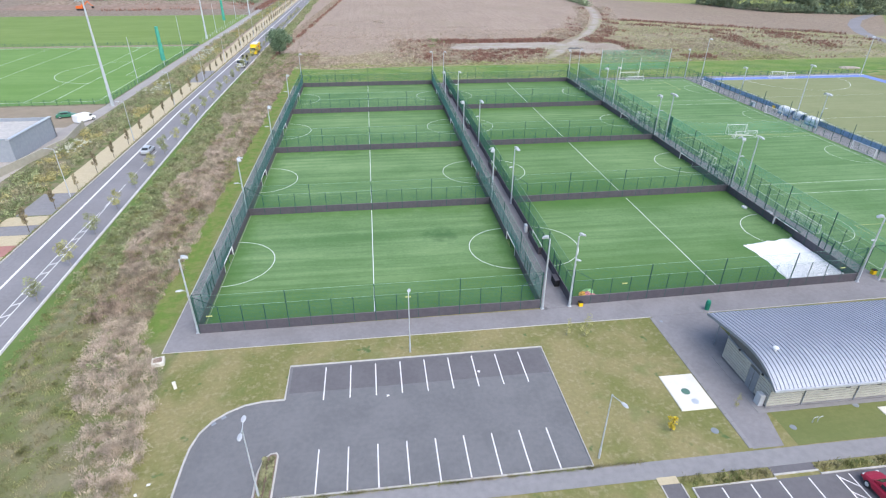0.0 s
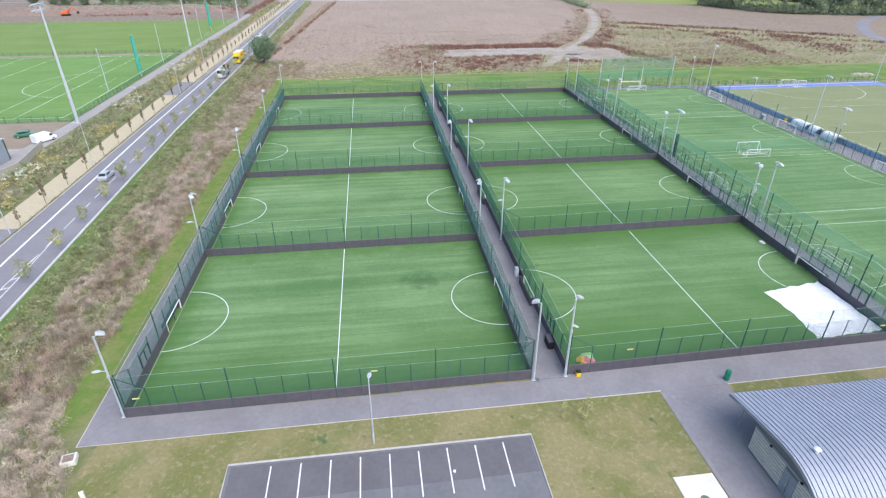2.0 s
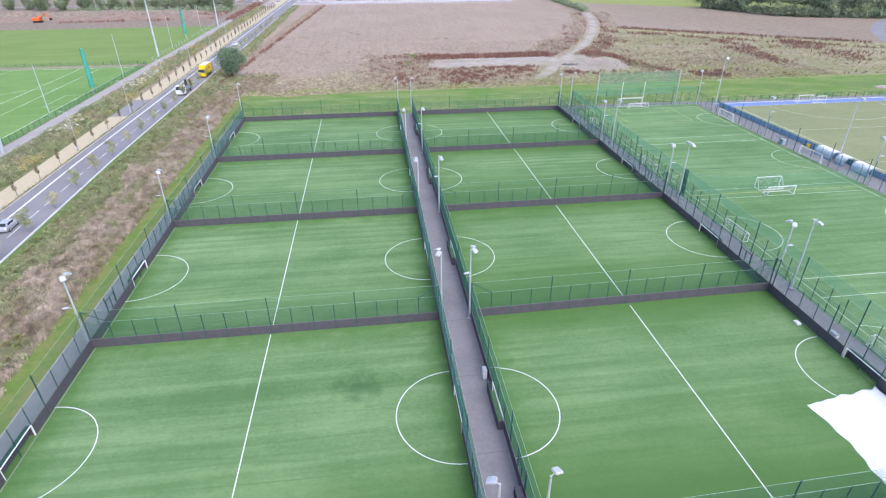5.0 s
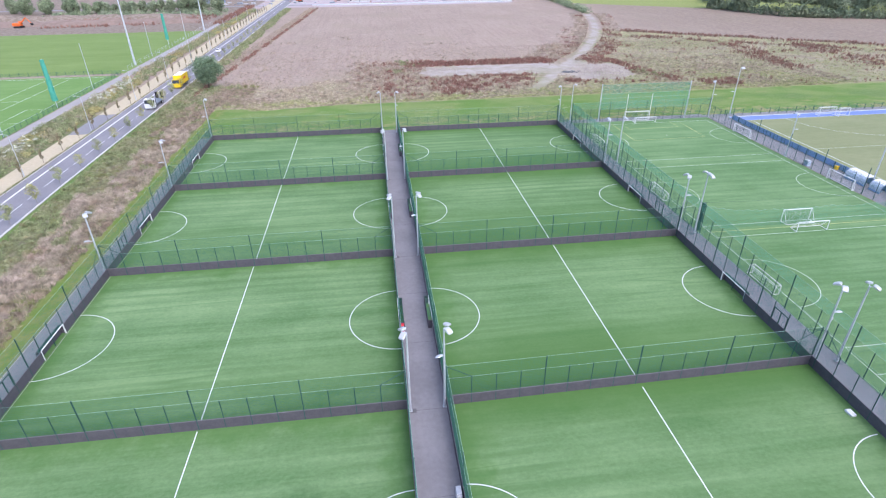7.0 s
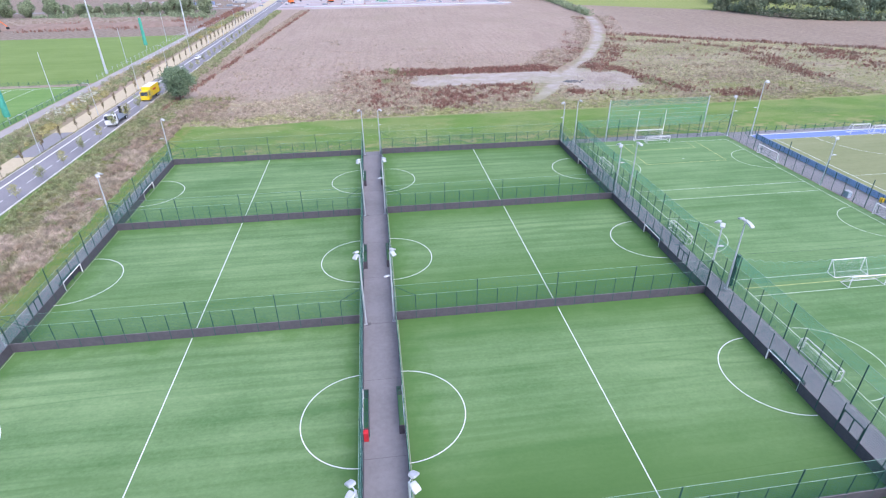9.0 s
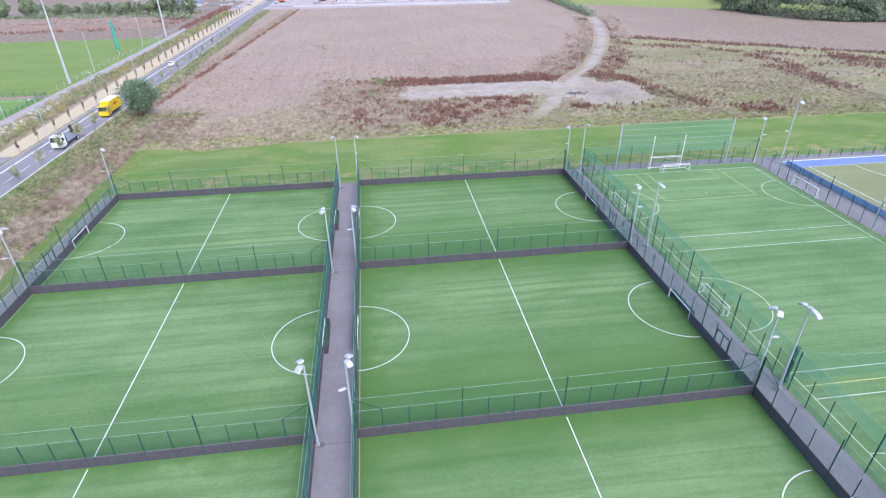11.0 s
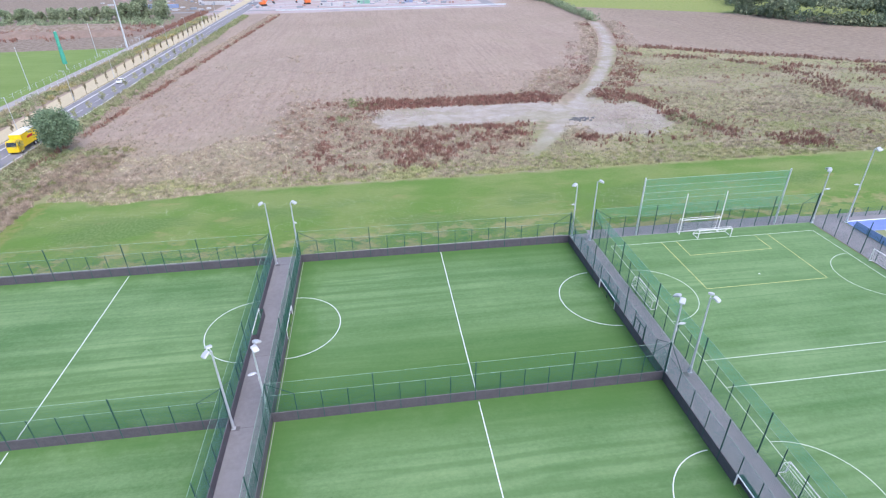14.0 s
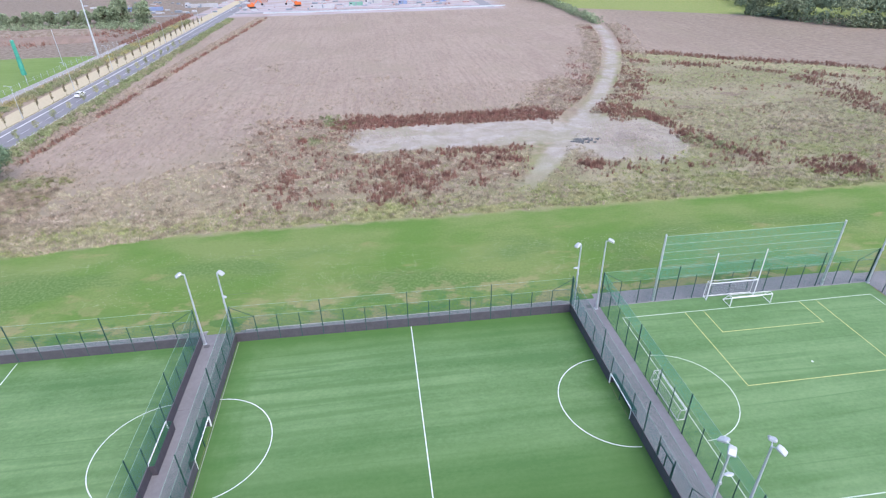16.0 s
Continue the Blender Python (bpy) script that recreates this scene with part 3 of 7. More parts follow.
# ---- building blocks ----
class Geo:
    """Vertices and faces being gathered for one mesh."""

    def __init__(self):
        self.v, self.f = [], []

    def add(self, pts, faces):
        k = len(self.v)
        self.v += [tuple(p) for p in pts]
        self.f += [tuple(k + i for i in f) for f in faces]
        return self

    def box(self, x0, x1, y0, y1, z0, z1):
        p = [(x, y, z) for z in (z0, z1) for x, y in ((x0, y0), (x1, y0), (x1, y1), (x0, y1))]
        return self.add(p, [(3, 2, 1, 0), (4, 5, 6, 7), (0, 1, 5, 4), (1, 2, 6, 5), (2, 3, 7, 6), (3, 0, 4, 7)])

    def slab(self, x0, x1, y0, y1, z0, z1, c=0.03):
        """A box whose upper edges are chamfered by c."""
        rings = [(x0, x1, y0, y1, z0), (x0, x1, y0, y1, z1 - c), (x0 + c, x1 - c, y0 + c, y1 - c, z1)]
        p = [q for a, b, d, e, z in rings for q in ((a, d, z), (b, d, z), (b, e, z), (a, e, z))]
        f = [(3, 2, 1, 0), (8, 9, 10, 11)]
        for r in (0, 4):
            f += [(r + i, r + (i + 1) % 4, r + 4 + (i + 1) % 4, r + 4 + i) for i in range(4)]
        return self.add(p, f)

    def tube(self, p, q, r0, r1=None, n=6, caps=True):
        p, q = Vector(p), Vector(q)
        r1 = r0 if r1 is None else r1
        m = (q - p).to_track_quat("Z", "Y").to_matrix()
        ring = [m @ Vector((math.cos(6.28319 * i / n), math.sin(6.28319 * i / n), 0)) for i in range(n)]
        f = [(i, (i + 1) % n, n + (i + 1) % n, n + i) for i in range(n)]
        if caps:
            f += [tuple(range(n - 1, -1, -1)), tuple(range(n, 2 * n))]
        return self.add([p + r0 * d for d in ring] + [q + r1 * d for d in ring], f)

    def prism(self, pts, z0, z1):
        """An upright prism over a plan outline, counter-clockwise."""
        n = len(pts)
        f = [tuple(range(n - 1, -1, -1)), tuple(range(n, 2 * n))] + [(i, (i + 1) % n, n + (i + 1) % n, n + i) for i in range(n)]
        return self.add([(x, y, z0) for x, y in pts] + [(x, y, z1) for x, y in pts], f)

    def ribbon(self, pts, w, z, thick=0.0):
        """A band of width w along a plan line, flat at z or standing thick high on it."""
        L, R = [], []
        for i, (x, y) in enumerate(pts):
            a, b = pts[max(i - 1, 0)], pts[min(i + 1, len(pts) - 1)]
            d = Vector((b[0] - a[0], b[1] - a[1])).normalized() * (w / 2)
            L.append((x - d.y, y + d.x)), R.append((x + d.y, y - d.x))
        n = len(pts)
        if not thick:
            return self.add([(*p, z) for p in L + R], [(i, n + i, n + i + 1, i + 1) for i in range(n - 1)])
        p = [(*q, z) for q in L + R] + [(*q, z + thick) for q in L + R]
        f = [(2 * n + i, 3 * n + i, 3 * n + i + 1, 2 * n + i + 1) for i in range(n - 1)]
        f += [(i, 2 * n + i, 2 * n + i + 1, i + 1) for i in range(n - 1)]
        f += [(n + i, n + i + 1, 3 * n + i + 1, 3 * n + i) for i in range(n - 1)]
        f += [(0, n, 3 * n, 2 * n), (n - 1, 3 * n - 1, 4 * n - 1, 2 * n - 1)]
        return self.add(p, f)

    def loft(self, rings):
        """Closed rings of equal length, joined and capped."""
        n = len(rings[0])
        f = [tuple(range(n - 1, -1, -1)), tuple(range(n * (len(rings) - 1), n * len(rings)))]
        for r in range(len(rings) - 1):
            f += [(r * n + i, r * n + (i + 1) % n, (r + 1) * n + (i + 1) % n, (r + 1) * n + i) for i in range(n)]
        return self.add([p for r in rings for p in r], f)

    def mesh(self, name, mat):
        m = bpy.data.meshes.new(name)
        m.from_pydata(self.v, [], self.f)
        m.update()
        m.materials.append(mat)
        return m


def part(name, geo, mat, parent, label="", at=None):
    """One mesh object under a thing or a part; geo may be a mesh that is shared."""
    ob = new(name, geo.mesh(name, mat) if isinstance(geo, Geo) else geo)
    ob.parent = parent
    if at is not None:
        ob.matrix_basis = at
    return tagged(ob, label)


def thing(name, label, category, x=0, y=0, z=0, rz=0, group="", kind=""):
    ob = new(name)
    ob.empty_display_size = 0.3
    ob.matrix_basis = pose(x, y, z, 0, 0, rz)
    return tagged(ob, label, category, group, kind)


def solid(name, geo, mat, label, category, group="", kind="", at=None):
    ob = new(name, geo.mesh(name, mat) if isinstance(geo, Geo) else geo)
    if at is not None:
        ob.matrix_basis = at
    return tagged(ob, label, category, group, kind)


def arc(cx, cy, r, a0, a1, n=28):
    return [(cx + r * math.cos(radians(a0 + (a1 - a0) * i / n)), cy + r * math.sin(radians(a0 + (a1 - a0) * i / n))) for i in range(n + 1)]


rng = np.random.default_rng(7)


def soup(name, verts, k, mat):
    """A mesh of loose faces of k corners each, from an array of corners."""
    m = bpy.data.meshes.new(name)
    n = len(verts)
    m.vertices.add(n)
    m.vertices.foreach_set("co", np.ascontiguousarray(verts, dtype=np.float32).ravel())
    m.loops.add(n)
    m.loops.foreach_set("vertex_index", np.arange(n, dtype=np.int32))
    m.polygons.add(n // k)
    m.polygons.foreach_set("loop_start", np.arange(0, n, k, dtype=np.int32))
    m.polygons.foreach_set("loop_total", np.full(n // k, k, dtype=np.int32))
    m.update(calc_edges=True)
    m.materials.append(mat)
    return m


def blades(name, spots, mat, each=12, height=(0.5, 1.0), spread=0.35, width=0.06, lean=0.35):
    """Upright tapered blades round each spot (x, y, size)."""
    spots = np.repeat(np.asarray(spots, dtype=float), each, axis=0)
    n = len(spots)
    a = rng.uniform(0, 6.2832, n)
    r = spread * np.sqrt(rng.uniform(0, 1, n)) * spots[:, 2]
    bx, by = spots[:, 0] + r * np.cos(a), spots[:, 1] + r * np.sin(a)
    h = rng.uniform(*height, n) * spots[:, 2]
    w = width * rng.uniform(0.6, 1.4, n) * spots[:, 2]
    t, l = rng.uniform(0, 6.2832, n), rng.uniform(0, lean, n) * h
    d = rng.uniform(0, 6.2832, n)
    tri = np.zeros((n, 3, 3))
    tri[:, 0] = np.stack([bx - w * np.cos(t), by - w * np.sin(t), np.zeros(n) - 0.03], 1)
    tri[:, 1] = np.stack([bx + w * np.cos(t), by + w * np.sin(t), np.zeros(n) - 0.03], 1)
    tri[:, 2] = np.stack([bx + l * np.cos(d), by + l * np.sin(d), h], 1)
    return soup(name, tri.reshape(-1, 3), 3, mat)


def leaf_cloud(centres, radii, each, size, flat=0.75, shell=0.45, thin=0.6):
    """Corners of small four-sided leaves filling lumpy clumps."""
    centres, radii = np.asarray(centres, dtype=float), np.asarray(radii, dtype=float)
    c, r = np.repeat(centres, each, axis=0), np.repeat(radii, each)
    n = len(c)
    d = rng.normal(size=(n, 3))
    d /= np.linalg.norm(d, axis=1)[:, None]
    k = (shell + (1 - shell) * rng.uniform(0, 1, n) ** 0.6) * rng.uniform(0.85, 1.15, n)
    p = c + d * (r * k)[:, None] * np.array([1, 1, flat])
    u = rng.normal(size=(n, 3))
    u /= np.linalg.norm(u, axis=1)[:, None]
    v = np.cross(u, rng.normal(size=(n, 3)))
    v /= np.linalg.norm(v, axis=1)[:, None]
    s = size * rng.uniform(0.6, 1.4, n)
    s = s[:, None]
    return np.stack([p - u * s, p - v * s * thin, p + u * s, p + v * s * thin], 1).reshape(-1, 3)


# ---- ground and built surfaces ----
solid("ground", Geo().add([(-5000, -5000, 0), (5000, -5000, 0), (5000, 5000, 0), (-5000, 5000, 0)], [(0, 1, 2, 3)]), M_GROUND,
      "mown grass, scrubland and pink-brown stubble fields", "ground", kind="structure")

Y0, DY = 0.0, 30.05
AX0, AX1, BX0, BX1 = -41.33, -2.25, 1.62, 41.14
CX0, CX1 = 45.1, 81.0


def lean(y):
    """The east side of the pitches leans west towards its south end."""
    return -0.88 * max(0.0, min(1.0, (44 - y) / 26))


def surface(name, geo, mat, label, category):
    return solid(name, geo, mat, label, category, kind="structure")


paths = Geo()
paths.prism([(-44.4, -3.4), (10.2, -3.4), (82.0, -2.5), (82.0, -0.35), (-44.4, -0.35)], -0.1, 0.02)
paths.prism([(BX0, -0.35), (82.0, -0.35), (82.0, 1.3), (BX1 - 0.88, 0.92), (BX0, 0.07)], -0.1, 0.02)
paths.box(-44.4, AX0 - 0.0, -0.35, 122.0, -0.1, 0.02)
paths.box(AX1, BX0, -0.35, 122.0, -0.1, 0.02)
paths.prism([(BX1 + lean(0), 0.92), (CX0 + lean(0), 0.92), (CX0 + lean(18), 18), (CX0, 44), (CX0, 122.2), (BX1, 122.2), (BX1, 44), (BX1 + lean(18), 18)], -0.1, 0.019)
paths.box(AX0, AX1, 120.2, 122.6, -0.1, 0.02)
paths.box(BX0, BX1, 120.2, 122.3, -0.1, 0.02)
paths.box(CX0, 81.2, 120.3, 123.2, -0.1, 0.02)
paths.box(81.2, 86.3, 1.3, 122.4, -0.1, 0.02)
paths.box(86.3, 146.0, 119.7, 122.4, -0.1, 0.018)
surface("footpath", paths, M_ASPHALT, "mauve-grey asphalt path running between the fenced pitches", "path")
kerb = Geo()
kerb.ribbon([(-44.45, 122.0), (-44.45, -3.45), (10.2, -3.45)], 0.1, -0.05, 0.09)
kerb.ribbon([(17.4, -3.36), (80.0, -2.56)], 0.1, -0.05, 0.09)
kerb.ribbon([(-41.4, 122.65), (-2.2, 122.65)], 0.1, -0.05, 0.09)
kerb.ribbon([(2.2, 122.35), (41.0, 122.35)], 0.1, -0.05, 0.09)
surface("path_edging", kerb, M_KERB, "pale concrete edging along the asphalt path", "kerb")
joints = Geo()
for j in range(5):
    y = Y0 + DY * j
    joints.box(-1.9, 1.45, y - 0.35, y - 0.3, 0.02, 0.024)
    joints.box(-2.0, -1.4, y - 0.6, y - 0.05, 0.02, 0.023)
    for q in (10.0, 20.0):
        joints.box(-2.2, 1.55, y + q, y + q + 0.035, 0.02, 0.023)
    joints.box(43.5, 44.2, y + 0.1, y + 0.8, 0.02, 0.023)
surface("path_patch", joints, M_PARK_DARK, "squared repair patches in the path asphalt", "path patch")

# forecourt beside the clubhouse, walkway and planted strips south of it
surface("forecourt", Geo().prism([(10.3, -22.7), (13.2, -22.7), (14.2, -18.6), (17.3, -18.6), (17.3, -3.35), (10.3, -3.42)], -0.1, 0.022), M_ASPHALT,
        "dark asphalt forecourt beside the clubhouse", "forecourt")
edging = thing("forecourt_edging", "grey concrete edging stones along the forecourt", "kerb", kind="structure")
stone = Geo().slab(-0.22, 0.22, 0.0, 0.98, -0.05, 0.05, 0.012).mesh("edging_stone", M_PAVING_GREY)
for i in range(19):
    part("edging_stone", stone, M_PAVING_GREY, edging, at=Matrix.Translation((10.2, -22.6 + i, 0.004 * (i % 3))))
surface("walkway", Geo().box(-60.0, 60.0, -24.6, -22.9, -0.1, 0.03), M_PAVING_GREY, "light grey walkway behind the car park", "path")
surface("tactile_paving", Geo().box(0.5, 2.2, -25.2, -24.5, -0.1, 0.04), M_PAVING, "cream tactile paving at the dropped kerb", "paving")

# car park with its curved entrance
curve = [(-30.7, -11.9), (-32.7, -11.9), (-34.3, -12.2), (-35.7, -12.9), (-36.9, -13.9), (-37.7, -15.2), (-38.1, -16.8), (-38.2, -18.6), (-38.2, -40.0)]
park = Geo().prism([(-4.2, -22.7), (-4.2, -7.2), (-30.7, -7.2)] + curve[0:] + [(-31.9, -40.0), (-31.9, -22.7)], -0.1, 0.015)
surface("car_park", park, M_PARK, "smooth grey asphalt car park with white bays", "car park")
surface("car_park_patch", Geo().box(-30.4, -4.4, -11.1, -7.4, 0.0, 0.019), M_PARK_DARK, "darker strip of asphalt under the parking bays", "car park patch")
kerb = Geo()
kerb.ribbon([(-38.2, -40.0)] + curve[::-1], 0.16, -0.05, 0.15)
kerb.ribbon([(-30.7, -11.9), (-30.7, -7.15), (-4.15, -7.15), (-4.15, -22.75), (-30.4, -22.75)], 0.16, -0.05, 0.15)
isl = [(-30.45, -40.0), (-30.45, -18.5), (-30.6, -18.2), (-31.1, -18.25), (-31.6, -18.8), (-31.9, -20.2), (-31.95, -40.0)]
kerb.ribbon(isl, 0.15, -0.05, 0.15)
surface("car_park_kerb", kerb, M_KERB, "pale concrete kerb round the car park", "kerb")
bays = thing("bay_markings", "white painted parking bay lines on grey asphalt", "road marking", kind="structure")
for i in range(9):
    x = -27.05 + 2.52 * i
    part("bay_line", Geo().box(x - 0.06, x + 0.06, -12.3, -7.7, 0.02, 0.024), M_PAINT, bays)
    part("bay_line", Geo().box(x - 0.06, x + 0.06, -22.65, -18.2, 0.016, 0.021), M_PAINT, bays)
solid("island_bed", Geo().prism(isl[::-1][0:7], 0.0, 0.07), M_SOIL, "planted bed inside the kerbed island", "flower bed", kind="structure")

# second car park, seen at its edge
surface("car_park_east", Geo().box(3.0, 60.0, -45.0, -25.8, -0.1, 0.015), M_PARK_DARK, "dark asphalt car park beside the walkway", "car park")
surface("crossing", Geo().box(0.65, 2.25, -45.0, -25.2, -0.1, 0.02), M_PARK_DARK, "narrow asphalt crossing", "path")
kerb = Geo().ribbon([(3.0, -45.0), (3.0, -25.75), (10.3, -25.75), (10.3, -25.4), (14.3, -25.4), (14.3, -25.75), (60.0, -25.75)], 0.14, -0.05, 0.15)
kerb.ribbon([(0.6, -45.0), (0.6, -25.25)], 0.1, -0.05, 0.1).ribbon([(2.3, -45.0), (2.3, -25.25)], 0.1, -0.05, 0.1)
surface("car_park_east_kerb", kerb, M_KERB, "pale kerb along the second car park", "kerb")
bays = thing("bay_markings_east", "white painted bay lines and a hatched box", "road marking", kind="structure")
for x in (5.4, 7.9, 10.4, 13.0, 15.5, 16.6, 19.2, 21.7, 24.2, 26.7):
    part("bay_line", Geo().box(x - 0.06, x + 0.06, -30.8, -26.0, 0.016, 0.022), M_PAINT, bays)
for k in range(3):
    part("hatch_line", Geo().ribbon([(15.5, -26.2 - 1.4 * k), (16.6, -27.3 - 1.4 * k)], 0.12, 0.023), M_PAINT, bays)
surface("bin_store_pad", Geo().box(10.3, 14.3, -25.35, -24.6, -0.1, 0.025), M_PARK_DARK, "dark asphalt gap in the planted strip", "path")

# concrete slab with two covers
M_COVER = plain("green_cover", (0.1, 0.2, 0.16), (0.08, 0.16, 0.13), 0.6)
slab = thing("concrete_slab", "clean white concrete slab with two round covers set in the grass", "slab", 8.1, -15.5)
part("slab_top", Geo().slab(-1.75, 1.75, -2.35, 2.35, -0.1, 0.09), M_CONCRETE, slab)
part("round_cover", Geo().tube((-0.15, 0.0, 0.08), (-0.15, 0.0, 0.1), 0.42, n=20), M_COVER, slab, "dark green round cover")
part("round_cover", Geo().tube((0.1, -1.35, 0.08), (0.1, -1.35, 0.1), 0.36, n=20), M_GALV, slab, "grey round cover")
solid("concrete_pad", Geo().slab(25.0, 27.5, -21.0, -19.6, -0.1, 0.08), M_CONCRETE, "pale concrete pad in the lawn", "slab")


# ---- pitches ----
def pitch(name, x0, x1, y0, y1, mat):
    p = thing(name, "striped green artificial turf five-a-side pitch with white lines", "sports pitch", group="five-a-side pitches")
    front = {0: (-0.35, -0.1), 1: (0.05, 0.9)}[int(x0 > 0)] if y0 == 0 else (0.0, 0.0)
    south, north, half = (lean(y0), lean(y1), (lean(y0) + lean(y1)) / 2) if x0 > 0 else (0, 0, 0)
    part("turf", Geo().prism([(x0, y0 + front[0]), (x1 + south, y0 + front[1]), (x1 + north, y1), (x0, y1)], -0.1, 0.03), mat, p)
    xm, ym = 21.69 if x0 > 0 else -21.945, (y0 + y1) / 2
    part("halfway_line", Geo().box(xm - 0.05, xm + 0.05, y0 + sum(front) / 2 + 0.3, y1 - 0.22, 0.03, 0.034), M_LINE, p)
    part("goal_arc", Geo().ribbon(arc(x0, ym, 5.9, -90, 90), 0.095, 0.034), M_LINE, p)
    part("goal_arc", Geo().ribbon(arc(x1 + half + (0.1 if x1 > 0 else 0.0), ym + (0.2 if x1 > 0 else 0.0), 5.9, 93 if x1 > 0 else 90, 267 if x1 > 0 else 270), 0.095, 0.034), M_LINE, p)
    part("side_line", Geo().box(x0 + 0.12, x0 + 0.2, y0 + front[0], y1, 0.03, 0.034), M_LINE_FAINT, p, "thin pale edge line")
    return p


M_LINE_FAINT = plain("faint_line", (0.3, 0.32, 0.27), (0.24, 0.27, 0.22), 0.8, bump=0.0)
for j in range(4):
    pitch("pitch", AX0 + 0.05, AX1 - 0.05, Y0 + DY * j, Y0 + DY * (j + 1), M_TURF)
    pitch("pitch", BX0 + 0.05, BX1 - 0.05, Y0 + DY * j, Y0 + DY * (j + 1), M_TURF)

big = thing("large_pitch", "large green artificial pitch with white and yellow lines", "sports pitch")
part("turf", Geo().prism([(CX0 + lean(0), 1.1), (CX1, 1.1), (CX1, 120.3), (CX0, 120.3), (CX0, 44), (CX0 + lean(18), 18)], -0.1, 0.03), M_TURF_BIG, big)
for y in (117.75, 92.3, 88.2, 62.5, 58.7, 32.6, 28.2, 3.3):
    part("cross_line", Geo().box(46.95 + lean(y), 79.55, y - 0.045, y + 0.045, 0.03, 0.034), M_LINE_SOFT, big)
for line in ([(46.95 + lean(3), 3.3), (46.95 + lean(18), 18.0), (46.95, 44.0), (46.95, 117.8)], [(79.55, 3.3), (79.55, 117.8)]):
    part("touch_line", Geo().ribbon(line, 0.09, 0.034), M_LINE_SOFT, big)
for y in (105.1, 75.4, 46.2, 16.5):
    part("goal_arc", Geo().ribbon(arc(46.95 + lean(y), y, 5.85, -90, 90), 0.09, 0.035), M_LINE_SOFT, big)
    part("goal_arc", Geo().ribbon(arc(79.55, y, 5.6, 90, 270), 0.09, 0.035), M_LINE_SOFT, big)
for pts in ([(54.8, 117.65), (54.8, 105.15), (71.95, 105.2), (71.95, 117.65)], [(57.15, 117.65), (57.15, 113.5), (69.75, 113.5), (69.75, 117.65)],
            [(47.0, 60.5), (79.5, 60.5)], [(53.0, 3.4), (53.0, 15.6), (72.0, 15.6), (72.0, 3.4)]):
    for (xa, ya), (xb, yb) in zip(pts, pts[1:]):
        part("yellow_line", Geo().ribbon([(xa, ya), (xb, yb)], 0.09, 0.036), M_LINE_YELLOW, big, "thin yellow line")
part("penalty_spot", Geo().tube((63.7, 107.5, 0.03), (63.7, 107.5, 0.036), 0.14, n=10), M_LINE_SOFT, big)

hockey = thing("hockey_pitch", "olive sand-dressed hockey pitch with a blue surround", "sports pitch")
part("surround", Geo().box(86.6, 146.0, -2.5, 119.6, -0.1, 0.025), M_BLUE_TURF, hockey, "blue turf surround")
part("turf", Geo().box(87.7, 142.4, 3.0, 116.2, 0.0, 0.03), M_SAND_TURF, hockey)
for y in (116.0, 93.6, 60.0, 71.5, 25.6):
    part("cross_line", Geo().box(90.4, 142.4, y - 0.04, y + 0.04, 0.03, 0.034), M_LINE_SOFT, hockey)
part("touch_line", Geo().box(90.45, 90.57, 3.0, 116.2, 0.03, 0.034), M_LINE, hockey)
part("circle_line", Geo().ribbon(arc(116.4, 116.0, 16.4, 180, 360, 40), 0.1, 0.036), M_LINE, hockey)
part("white_edge", Geo().box(86.6, 146.0, 119.45, 119.75, 0.0, 0.04), M_LINE, hockey, "white edge strip")

gaa = thing("grass_pitch", "bright green grass pitch with white lines beyond the road", "sports pitch")
part("turf", Geo().box(-180.0, -92.2, 106.0, 202.0, -0.1, 0.02), M_GAA, gaa)
for x, w in ((-95.6, 0.12), (-107.5, 0.12), (-114.5, 0.12), (-138.0, 0.12), (-150.0, 0.12)):
    part("cross_line", Geo().box(x - w / 2, x + w / 2, 109.0, 200.0, 0.02, 0.026), M_LINE, gaa)
part("touch_line", Geo().box(-170.0, -95.6, 108.9, 109.05, 0.02, 0.026), M_LINE, gaa)
part("touch_line", Geo().box(-170.0, -95.6, 199.9, 200.05, 0.02, 0.026), M_LINE, gaa)
part("goal_arc", Geo().ribbon([(-107.6 + 16.0 * math.cos(a), 150.0 + 18.0 * math.sin(a)) for a in np.linspace(1.5708, 4.7124, 24)], 0.14, 0.027), M_LINE, gaa)
part("small_box", Geo().ribbon([(-95.6, 143.0), (-100.5, 143.0), (-100.5, 157.0), (-95.6, 157.0)], 0.12, 0.028), M_LINE, gaa)
surface("grass_pitch_north", Geo().box(-300.0, -92.2, 206.0, 318.0, -0.1, 0.018), M_TRAINING, "plain green training field beyond the road", "sports pitch")


# ---- road, footway and lane ----
def along(x0, y):
    """The road drifts west as it goes north, then runs straight."""
    return x0 + float(np.interp(y, (-300.0, 20.0, 95.0, 620.0), (8.4, 0.0, -1.75, -1.75)))


def road_band(x0, x1, ya, yb, z0, z1):
    ys = [ya] + [v for v in (20.0, 95.0) if ya < v < yb] + [yb]
    return Geo().prism([(along(x0, y), y) for y in ys[::-1]] + [(along(x1, y), y) for y in ys], z0, z1)


WEST = [(-300, -72.0, -72.6, -77.4), (20, -72.0, -72.6, -77.4), (100, -72.4, -73.2, -77.5), (150, -72.4, -73.1, -77.8), (190, -72.4, -73.1, -78.4), (230, -72.6, -73.3, -79.8), (300, -72.6, -73.3, -80.2), (620, -72.4, -73.1, -79.5)]


def west(y, k):
    """The x of the road's west kerb (1) and of the footway's near (2) and far (3) edge."""
    return float(np.interp(y, [w[0] for w in WEST], [w[k] for w in WEST]))


